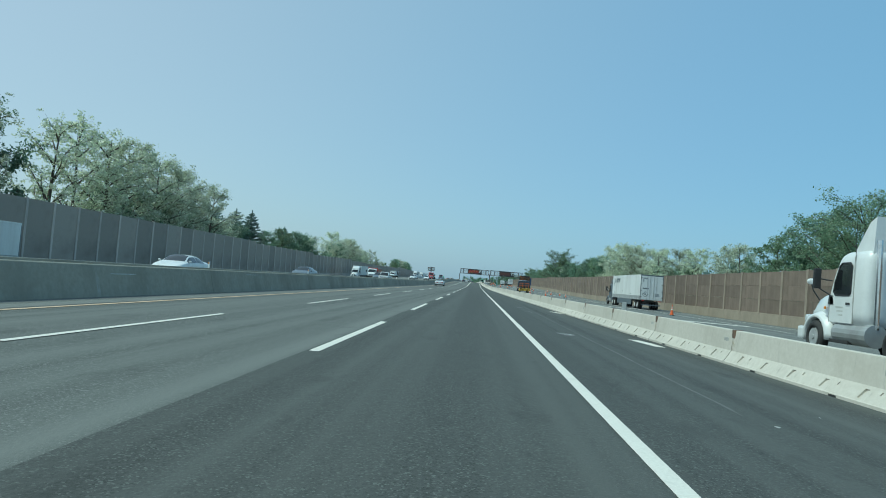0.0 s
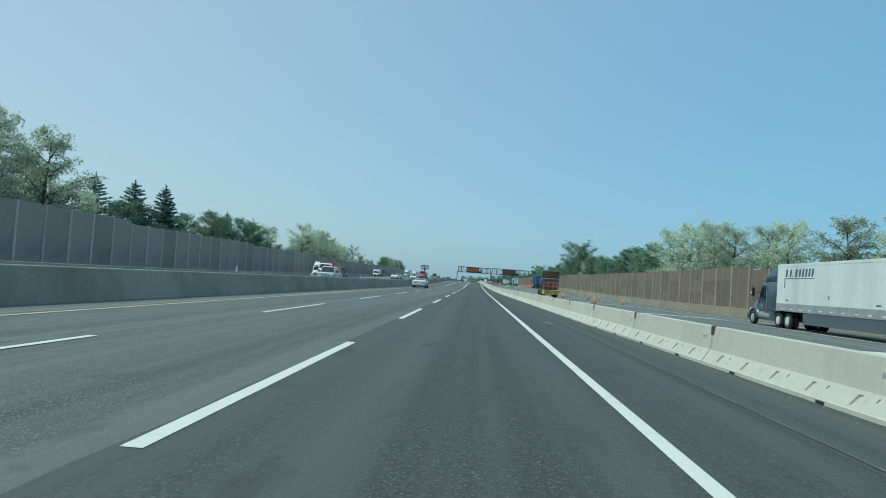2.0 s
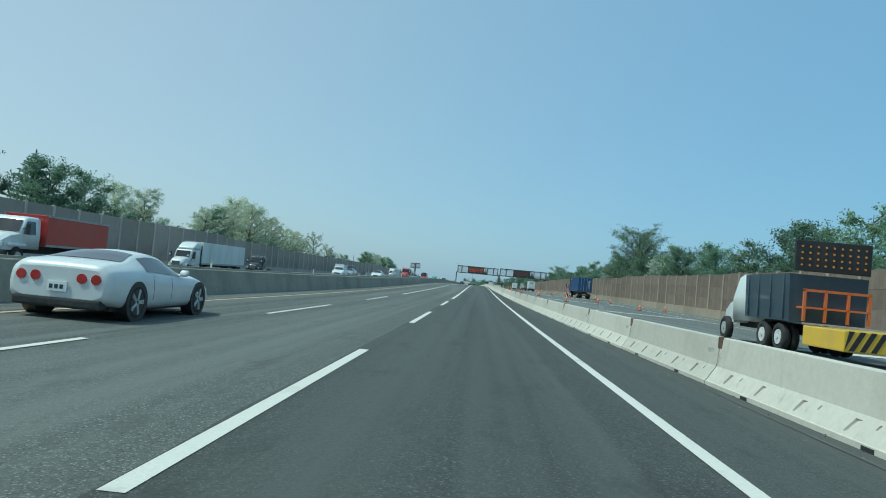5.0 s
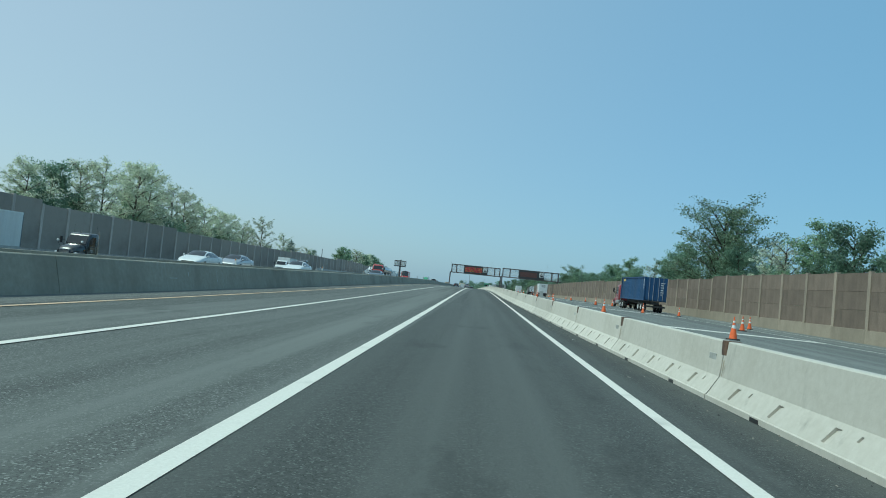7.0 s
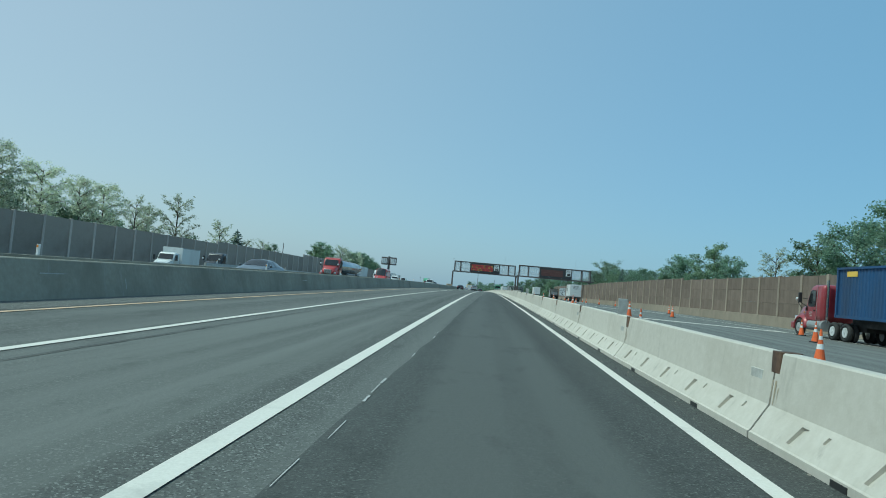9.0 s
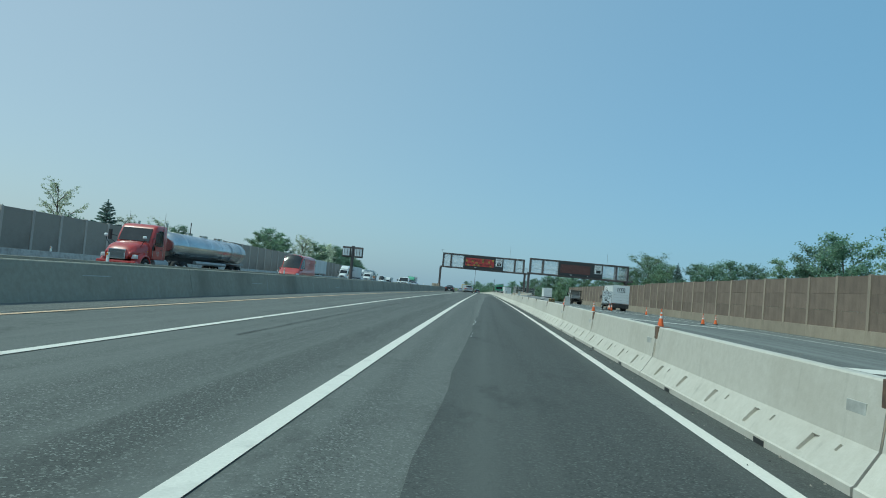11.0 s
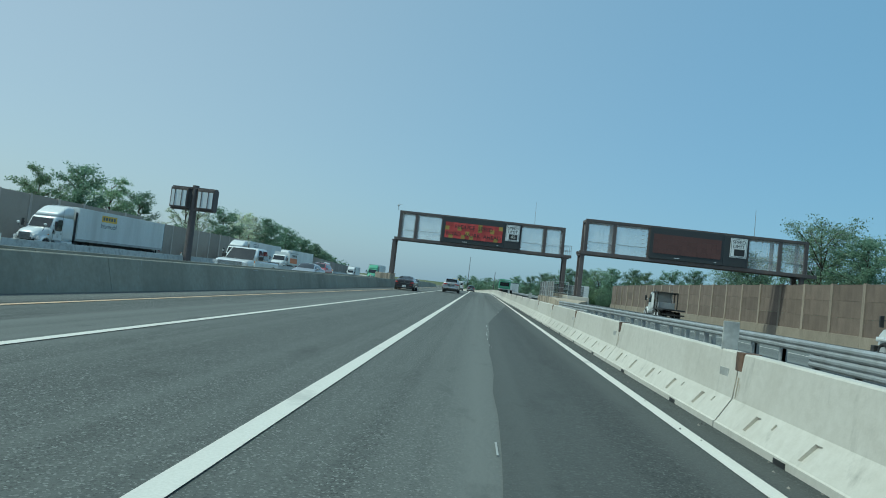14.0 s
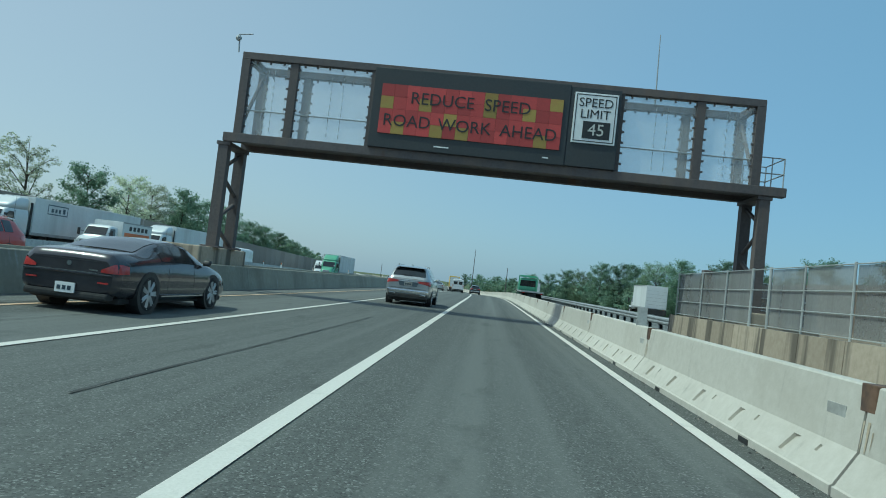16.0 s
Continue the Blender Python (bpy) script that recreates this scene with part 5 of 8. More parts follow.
def make_suv(name="sport_utility", label="silver grey sport-utility car with red wrap-round tail lights", paint_name="silver"):
    return car(name, label, "car", 4.92, 1.96, paint_name,
               [(0.0, 0.86, 0.46, 0.98, 0.84, 1.06), (0.05, 0.92, 0.38, 1.06, 0.80, 1.15), (0.15, 0.96, 0.34, 1.10, 0.77, 1.26), (0.5, 0.99, 0.29, 1.11, 0.70, 1.60), (0.9, 1.0, 0.27, 1.11, 0.68, 1.685), (1.8, 1.0, 0.26, 1.10, 0.68, 1.715), (2.7, 1.0, 0.26, 1.08, 0.68, 1.68), (3.6, 1.0, 0.26, 1.05, 0.80, 1.16), (3.9, 0.99, 0.27, 1.0, 0.80, 1.08), (4.5, 0.96, 0.29, 0.86, 0.74, 0.95), (4.8, 0.86, 0.33, 0.70, 0.70, 0.78), (4.92, 0.74, 0.42, 0.60, 0.60, 0.67)],
               dict(rear=(0.13, 0.46), side=(0.72, 1.20, 2.15, 3.35), screen=(2.82, 3.50)), [(0.95, 0.38), (3.83, 0.38)], suv_lights, spokes=5)


# dark coupe
def coupe_lights(root, h, L, bx):
    for sx in (-1, 1):
        lamp(root, sx, "tail_light", "tail_red", "red corner tail light", [("x", 0.60, 0.685, 0.73), ("x", 0.80, 0.68, 0.82), ("y", 0.04, 0.68, 0.84), ("y", 0.14, 0.68, 0.84), ("y", 0.30, 0.69, 0.82)], bx, h)
        part("reflector", box(B(), sx * 0.66 * h - 0.09, sx * 0.66 * h + 0.09, -0.022, 0.0, 0.50, 0.525), "tail_red", root)
    part("bumper_ledge", box(B(), -0.82 * h, 0.82 * h, -0.035, 0.06, 0.625, 0.66, 0.012), "dark_grey", root)
    part("chrome_strip", box(B(), -0.58 * h, 0.58 * h, -0.040, 0.0, 0.662, 0.672), "chrome", root)
    part("boot_seam", box(B(), -0.60 * h, 0.60 * h, -0.006, 0.0, 0.855, 0.862), "ink", root)
    bm = B()
    tube(bm, (0, -0.012, 0.79), (0, 0.01, 0.79), 0.042, n=16)
    part("badge", bm, "chrome", root, "small round badge")
    part("model_badge", box(B(), 0.36, 0.50, -0.008, 0.0, 0.70, 0.722), "chrome", root)
    part("bumper_skirt", box(B(), -0.78 * h, 0.78 * h, -0.02, 0.2, 0.22, 0.34, 0.04), "chassis", root)
    for sx in (-1, 1):
        part("sill_strip", box(B(), sx * (h - 0.02), sx * (h + 0.004), 1.42, 3.25, 0.30, 0.325), "chrome", root)
    plate(root, -0.03, 0.30)
    nose(root, h, L, 0.50, 0.62, bx, (0.35, 0.48))


def make_coupe():
    return car("coupe", "glossy dark coupe with pale spoked wheels in the fast lane", "car", 4.83, 1.86, "dark_grey",
               [(0.0, 0.82, 0.36, 0.76, 0.68, 0.89), (0.06, 0.89, 0.30, 0.86, 0.72, 1.00), (0.30, 0.95, 0.25, 0.90, 0.74, 1.04), (0.72, 0.99, 0.22, 0.92, 0.73, 1.07), (1.30, 1.0, 0.20, 0.92, 0.66, 1.235), (1.85, 1.0, 0.20, 0.92, 0.63, 1.335), (2.35, 1.0, 0.20, 0.91, 0.62, 1.36), (2.80, 1.0, 0.20, 0.90, 0.63, 1.31), (3.45, 1.0, 0.20, 0.89, 0.75, 1.00), (3.7, 0.99, 0.20, 0.87, 0.76, 0.95), (4.3, 0.95, 0.22, 0.74, 0.72, 0.82), (4.7, 0.84, 0.27, 0.58, 0.66, 0.66), (4.83, 0.70, 0.34, 0.48, 0.50, 0.54)],
               dict(rear=(0.78, 1.72), side=(1.40, 1.98, 3.22), screen=(2.80, 3.40)), [(0.95, 0.36), (3.73, 0.36)], coupe_lights, spokes=7)


def sports_lights(root, h, L, bx):
    for sx in (-1, 1):
        for fx in (0.42, 0.68):
            bm = B()
            tube(bm, (sx * fx * h, -0.02, 0.70), (sx * fx * h, 0.05, 0.70), 0.085, n=14)
            part("tail_light", bm, "tail_red", root, "round red tail light")
    plate(root, -0.012, 0.46)
    part("bumper_skirt", box(B(), -0.8 * h, 0.8 * h, -0.03, 0.2, 0.2, 0.36, 0.04), "chassis", root)
    nose(root, h, L, 0.46, 0.56, bx, (0.3, 0.4))


def make_sports():
    return car("sports_car", "low white sports car with four round tail lights", "car", 4.45, 1.9, "white_paint",
               [(0.0, 0.82, 0.36, 0.74, 0.70, 0.86), (0.06, 0.92, 0.30, 0.82, 0.74, 0.95), (0.3, 0.98, 0.24, 0.85, 0.76, 1.0), (0.6, 1.0, 0.2, 0.86, 0.76, 1.03), (1.3, 1.0, 0.18, 0.85, 0.60, 1.20), (1.75, 0.98, 0.18, 0.83, 0.58, 1.245), (2.1, 0.97, 0.18, 0.81, 0.58, 1.22), (2.9, 0.97, 0.18, 0.78, 0.76, 0.87), (3.4, 1.0, 0.19, 0.76, 0.78, 0.83), (4.1, 0.93, 0.22, 0.58, 0.70, 0.65), (4.45, 0.75, 0.3, 0.44, 0.50, 0.50)],
               dict(rear=(0.66, 1.34), side=(1.2, 2.7), screen=(2.18, 2.84)), [(0.85, 0.34), (3.5, 0.34)], sports_lights, spokes=5)


def plain_lights(root, h, L, bx):
    tail(root, h, 0.76, 0.92, 0.60, bx, 0.60)
    part("bumper_skirt", box(B(), -0.8 * h, 0.8 * h, -0.02, 0.2, 0.24, 0.38, 0.04), "chassis", root)
    nose(root, h, L, 0.54, 0.66, bx)


def make_sedan(label, paint_name):
    return car("sedan", label, "car", 4.7, 1.83, paint_name,
               [(0.0, 0.84, 0.40, 0.84, 0.70, 0.94), (0.06, 0.90, 0.34, 0.94, 0.72, 1.05), (0.35, 0.97, 0.26, 0.97, 0.74, 1.09), (0.65, 1.0, 0.22, 0.98, 0.74, 1.11), (1.4, 1.0, 0.20, 0.98, 0.64, 1.38), (1.9, 1.0, 0.20, 0.97, 0.62, 1.45), (2.6, 1.0, 0.20, 0.96, 0.62, 1.43), (3.5, 1.0, 0.20, 0.93, 0.76, 1.03), (3.8, 0.99, 0.21, 0.90, 0.76, 0.97), (4.4, 0.94, 0.24, 0.74, 0.72, 0.82), (4.62, 0.84, 0.30, 0.60, 0.66, 0.67), (4.7, 0.72, 0.36, 0.52, 0.50, 0.58)],
               dict(rear=(0.74, 1.46), side=(0.98, 2.05, 3.30), screen=(2.66, 3.42)), [(0.95, 0.33), (3.7, 0.33)], plain_lights, spokes=7)


def make_van(label, paint_name, L=5.6, H=2.3):
    """A tall box-bodied van with a short nose."""
    def lights(root, h, L2, bx):
        for sx in (-1, 1):
            part("tail_light", box(B(), sx * 0.86 * h - 0.05, sx * 0.86 * h + 0.05, -0.02, 0.02, 0.95, 1.30, 0.01), "tail_red", root, "upright red tail light")
            part("rear_window", box(B(), sx * 0.42 - 0.32, sx * 0.42 + 0.32, -0.012, 0.01, 1.35, H - 0.45, 0.01), "glass", root)
        plate(root, -0.012, 0.65)
        part("rear_bumper", box(B(), -0.9 * h, 0.9 * h, -0.06, 0.1, 0.40, 0.56, 0.03), "chassis", root)
        part("door_seam", box(B(), -0.008, 0.008, -0.008, 0.0, 0.6, H - 0.3), "ink", root)
        nose(root, h, L2, 0.78, 0.9, bx, (0.55, 0.7))
    return car("van", label, "van", L, 1.98, paint_name,
               [(0.0, 0.95, 0.42, 1.2, 0.88, H - 0.14), (0.06, 0.98, 0.38, 1.22, 0.88, H - 0.04), (0.3, 1.0, 0.34, 1.22, 0.87, H), (L - 2.2, 1.0, 0.3, 1.22, 0.86, H), (L - 1.75, 1.0, 0.3, 1.2, 0.85, H - 0.03), (L - 0.75, 0.98, 0.3, 1.1, 0.82, 1.28), (L - 0.4, 0.95, 0.32, 1.0, 0.8, 1.1), (L - 0.1, 0.88, 0.36, 0.85, 0.72, 0.92), (L, 0.76, 0.44, 0.7, 0.6, 0.78)],
               dict(rear=None, side=(L - 2.2, L - 0.95), screen=(L - 1.66, L - 0.82)), [(1.05, 0.34), (L - 1.0, 0.34)], lights, spokes=0)


def make_pickup(label, paint_name):
    """Crew-cab pickup with an open bed."""
    root = thing("pickup", label, "pickup truck")
    h, L = 1.0, 5.85
    bm = B()
    rings = []
    for y, ws, zb, zt in ((0.0, 0.94, 0.55, 1.05), (0.08, 0.98, 0.45, 1.12), (1.9, 1.0, 0.42, 1.14), (4.1, 1.0, 0.40, 1.16), (5.2, 0.98, 0.40, 1.14), (5.7, 0.93, 0.42, 1.06), (5.85, 0.86, 0.5, 0.95)):
        wx = h * ws
        half = [(0, zb), (0.85 * wx, zb), (0.97 * wx, zb + 0.12), (wx, zb + 0.4), (0.98 * wx, zt - 0.08), (0.92 * wx, zt), (0, zt + 0.02)]
        rings.append([(x, y, z) for x, z in half] + [(-x, y, z) for x, z in half[-2:0:-1]])
    loft(bm, rings, smooth=False)
    part("body", normals(bm), paint_name, root)
    part("bed_floor", box(B(), -0.78, 0.78, 0.1, 1.85, 1.10, 1.19, 0.01), "chassis", root)
    bm = B()
    loft(bm, [rounded((a + b) / 2, (b - a) / 2, w, z, 0.2) for a, b, w, z in ((1.95, 4.45, 0.92, 1.14), (2.02, 4.15, 0.86, 1.5), (2.12, 3.75, 0.78, 1.83), (2.25, 3.6, 0.7, 1.88))], smooth=True)
    part("cabin", normals(bm), paint_name, root)
    for sx in (-1, 1):
        for y0, y1 in ((2.2, 3.0), (3.1, 3.95)):
            bm = B()
            p = [(sx * 0.925, y0, 1.2), (sx * 0.925, y1 + (0.1 if y1 > 3.5 else 0), 1.2), (sx * 0.885, y1 - (0.12 if y1 > 3.5 else 0), 1.5), (sx * 0.815, y1 - 0.30 if y1 > 3.5 else y1, 1.76), (sx * 0.815, y0 + 0.05, 1.76), (sx * 0.885, y0 + 0.03, 1.5)]
            bm.faces.new([bm.verts.new(q) for q in p])
            part("side_window", bm, "glass", root)
        part("wing_mirror", box(B(), sx * 0.95, sx * 1.2, 3.95, 4.07, 1.2, 1.42, 0.03), "ink", root)
        part("headlight", box(B(), sx * 0.84 - 0.13, sx * 0.84 + 0.13, 5.70, 5.86, 0.86, 1.02, 0.02), "lamp_clear", root)
        part("tail_light", box(B(), sx * 0.90 - 0.06, sx * 0.90 + 0.07, -0.03, 0.1, 0.75, 1.08, 0.02), "tail_red", root)
        for y in (1.2, 4.85):
            bm = B()
            tube(bm, (sx * 0.75, y, 0.42), (sx * 1.005, y, 0.42), 0.48, n=22)
            part("wheel_arch", bm, "chassis", root)
            wheel(root, sx * 0.9, y, 0.40, 0.26, sx, "chrome", 6)
    bm = B()
    bm.faces.new([bm.verts.new(q) for q in ((-0.80, 4.46, 1.2), (0.80, 4.46, 1.2), (0.68, 3.87, 1.80), (-0.68, 3.87, 1.80))])
    part("windscreen", bm, "glass", root)
    bm = B()
    bm.faces.new([bm.verts.new(q) for q in ((-0.76, 1.945, 1.25), (0.76, 1.945, 1.25), (0.66, 2.06, 1.75), (-0.66, 2.06, 1.75))])
    part("rear_window", bm, "glass", root)
    part("grille", box(B(), -0.68, 0.68, 5.78, 5.9, 0.72, 1.04, 0.02), "chrome", root, "broad chrome grille")
    part("front_bumper", box(B(), -0.95, 0.95, 5.75, 5.98, 0.45, 0.66, 0.05), "chrome", root)
    part("rear_bumper", box(B(), -0.95, 0.95, -0.12, 0.05, 0.48, 0.66, 0.04), "chrome", root)
    part("underside", box(B(), -0.8, 0.8, 0.3, 5.5, 0.28, 0.5), "chassis", root)
    return root


def duals(root, ys, r=0.5, half=1.22, rim="rim_white"):
    for y in ys:
        for sx in (-1, 1):
            wheel(root, sx * (half - 0.15), y, r, 0.28, sx, rim, 0, 0.58)
            wheel(root, sx * (half - 0.46), y, r, 0.26, sx, rim, 0, 0.58)


def tractor_into(root, y0, paint_name, sleeper=True, roof=True, bonnet=True):
    """A conventional road tractor whose fifth wheel stands at y0 + 1.6, nose towards +y, under an existing thing. Returns the nose's y."""
    cab_r = y0 + (2.3 if sleeper else 3.4)
    cab_f = y0 + 5.3
    nose_y = cab_f + 1.75
    part("chassis_frame", box(B(), -0.45, 0.45, y0, nose_y - 0.5, 0.62, 0.92, 0.02), "chassis", root)
    bm = B()
    loft(bm, [rounded((a + b) / 2, (b - a) / 2, w, z, 0.2, 7) for a, b, w, z in ((cab_r, cab_f + 0.02, 1.10, 0.95), (cab_r, cab_f + 0.08, 1.14, 1.3), (cab_r, cab_f + 0.06, 1.14, 1.85), (cab_r, cab_f - 0.12, 1.13, 2.32), (cab_r, cab_f - 0.34, 1.10, 2.78), (cab_r + 0.02, cab_f - 0.46, 1.07, 2.92), (cab_r + 0.06, cab_f - 0.62, 1.0, 3.01), (cab_r + 0.2, cab_f - 0.9, 0.8, 3.06))], smooth=True)
    part("cab", normals(bm), paint_name, root)
    if roof:
        bm = B()
        loft(bm, [rounded((a + b) / 2, (b - a) / 2, w, z, 0.25) for a, b, w, z in ((cab_r, cab_f - 0.5, 1.06, 2.95), (cab_r, cab_f - 0.95, 1.08, 3.35), (cab_r, cab_f - 1.55, 1.04, 3.75), (cab_r, cab_f - 1.9, 0.92, 3.92))], smooth=True)
        part("roof_fairing", normals(bm), paint_name, root)
    bm = B()
    rings = []
    for y, w0, zt in ((cab_f - 0.15, 1.06, 2.0), (cab_f + 0.25, 1.02, 1.96), (cab_f + 0.7, 0.97, 1.88), (cab_f + 1.15, 0.90, 1.76), (cab_f + 1.5, 0.82, 1.58), (nose_y - 0.08, 0.74, 1.36), (nose_y, 0.66, 1.15)):
        half = [(0.0, 0.9), (0.7 * w0, 0.9), (w0, 1.05), (w0, 1.3), (0.97 * w0, zt - 0.30), (0.88 * w0, zt - 0.12), (0.68 * w0, zt - 0.03), (0.3 * w0, zt), (0.0, zt)]
        rings.append([(x, y, z) for x, z in half] + [(-x, y, z) for x, z in half[-2:0:-1]])
    loft(bm, rings, smooth=True)
    part("bonnet", normals(bm), paint_name, root)
    part("grille", box(B(), -0.5, 0.5, nose_y - 0.12, nose_y + 0.03, 0.85, 1.42, 0.03), "chrome", root, "dark chrome-edged grille")
    part("front_bumper", box(B(), -1.15, 1.15, nose_y - 0.35, nose_y + 0.08, 0.38, 0.78, 0.08), paint_name, root)
    bm = B()
    bm.faces.new([bm.verts.new(p) for p in ((-0.94, cab_f + 0.075, 2.0), (0.94, cab_f + 0.075, 2.0), (0.90, cab_f - 0.31, 2.78), (-0.90, cab_f - 0.31, 2.78))])
    part("windscreen", bm, "glass", root, "dark windscreen")
    for sx in (-1, 1):
        bm = B()
        p = [(sx * 1.155, cab_f + yy, zz) for yy, zz in ((-1.12, 1.78), (-0.42, 1.78), (-0.30, 1.88), (-0.36, 2.16), (-0.58, 2.60), (-0.72, 2.70), (-1.12, 2.70), (-1.20, 2.62), (-1.20, 1.86))]
        bm.faces.new([bm.verts.new(q) for q in p])
        part("side_window", bm, "glass", root)
        bm = B()
        for q, q2 in zip(p, p[1:] + p[:1]):
            tube(bm, q, q2, 0.022, n=5)
        part("window_seal", bm, "ink", root)
        d = part("door", box(B(), sx * 1.135, sx * 1.16, cab_f - 1.32, cab_f - 0.12, 1.0, 1.74, 0.01), paint_name, root)
        part("door_handle", box(B(), sx * 1.16, sx * 1.19, cab_f - 1.2, cab_f - 1.02, 1.52, 1.58), "ink", d)
        # mirror on two arms
        bm = B()
        tube(bm, (sx * 1.1, cab_f - 0.1, 2.2), (sx * 1.45, cab_f + 0.1, 2.25), 0.02, n=6)
        tube(bm, (sx * 1.1, cab_f - 0.1, 1.75), (sx * 1.45, cab_f + 0.1, 2.0), 0.02, n=6)
        box(bm, sx * 1.36, sx * 1.56, cab_f + 0.02, cab_f + 0.14, 1.95, 2.55, 0.03)
        part("mirror", bm, "ink", root, "tall black door mirror")
        # bonnet mirror, whip aerial, quarter vent, door seams and lettering bars
        bm = B()
        tube(bm, (sx * 0.92, cab_f + 0.95, 1.62), (sx * 1.10, cab_f + 1.02, 1.92), 0.018, n=6)
        tube(bm, (sx * 1.10, cab_f + 1.02, 1.92), (sx * 1.16, cab_f + 1.02, 2.12), 0.018, n=6)
        stalk = part("bonnet_mirror_arm", bm, "ink", root)
        bm = B()
        bmesh.ops.create_uvsphere(bm, u_segments=12, v_segments=8, radius=0.12, matrix=Matrix.Translation((sx * 1.16, cab_f + 1.04, 2.18)) @ Matrix.Diagonal((1.15, 0.55, 0.8, 1)))
        part("bonnet_mirror", bm, "white_paint", stalk, "small rounded white mirror")
        part("aerial", tube(B(), (sx * 1.10, cab_f - 1.28, 2.55), (sx * 1.12, cab_f - 1.30, 3.85), 0.012, 0.006, 6), "ink", root)
        bm = B()
        loft(bm, [[(sx * x, cab_f - 0.34, 1.50), (sx * x, cab_f - 0.02, 1.50), (sx * x, cab_f - 0.06, 1.80), (sx * x, cab_f - 0.26, 1.76)] for x in (1.13, 1.16)])
        part("quarter_vent", normals(bm), "ink", root)
        for yy, z0, z1 in ((cab_f - 1.34, 1.0, 2.85), (cab_f - 0.10, 1.0, 1.5)):
            part("door_seam", box(B(), sx * 1.135, sx * 1.162, yy - 0.006, yy + 0.006, z0, z1 if yy < cab_f - 1 else 1.5), "tag", root)
        for k in range(3):
            part("door_mark", box(B(), sx * 1.161, sx * 1.164, cab_f - 0.85, cab_f - 0.45 - 0.08 * k, 1.42 - 0.11 * k, 1.46 - 0.11 * k), "tag", d)
        part("side_lamp", box(B(), sx * 1.04, sx * 1.075, cab_f + 0.28, cab_f + 0.38, 1.36, 1.44, 0.01), "amber", root)
        bm = B()
        yc = nose_y - 1.1
        rings = []
        for k in range(13):
            an = radians(-12 + 195 * k / 12)
            c, sn = math.cos(an), math.sin(an)
            rings.append([(sx * x, yc + r * c * (1.12 if c > 0 else 1.0), 0.5 + r * sn) for x, r in ((0.70, 0.60), (1.16, 0.58), (1.20, 0.62), (1.16, 0.70), (0.95, 0.80), (0.70, 0.82))])
        loft(bm, rings, smooth=True)
        part("fender", normals(bm), paint_name, root)
        part("headlight", box(B(), sx * 0.90 - 0.17, sx * 0.90 + 0.17, nose_y - 0.42, nose_y - 0.20, 0.90, 1.16, 0.07), "lamp_clear", root)
        bm = B()
        tube(bm, (sx * 0.92, y0 + 3.2, 0.72), (sx * 0.92, y0 + 4.9, 0.72), 0.31, n=16)
        part("fuel_tank", bm, "steel_grey", root, "round bright fuel tank")
        part("step", box(B(), sx * 0.75, sx * 1.18, cab_f - 1.2, cab_f - 0.2, 0.42, 0.52, 0.02), "chassis", root)
        wheel(root, sx * 1.08, nose_y - 1.1, 0.5, 0.3, sx, "rim", 0, 0.58)
        if sleeper:
            part("side_skirt", box(B(), sx * 1.1, sx * 1.2, y0 + 2.5, cab_f - 1.3, 0.4, 0.95, 0.03), paint_name, root)
            part("side_extender", box(B(), sx * 1.10, sx * 1.16, cab_r - 0.5, cab_r, 1.1, 3.6 if roof else 2.8, 0.01), "ink", root)
        else:
            bm = B()
            tube(bm, (sx * 0.9, cab_r - 0.15, 0.9), (sx * 0.9, cab_r - 0.15, 3.3), 0.075, n=10)
            part("exhaust_stack", bm, "chrome", root, "chrome exhaust stack")
    duals(root, (y0 + 0.7, y0 + 2.0))
    bm = B()
    tube(bm, (0, y0 + 1.35, 0.92), (0, y0 + 1.35, 1.05), 0.48, n=20)
    part("fifth_wheel", bm, "chassis", root)
    return nose_y


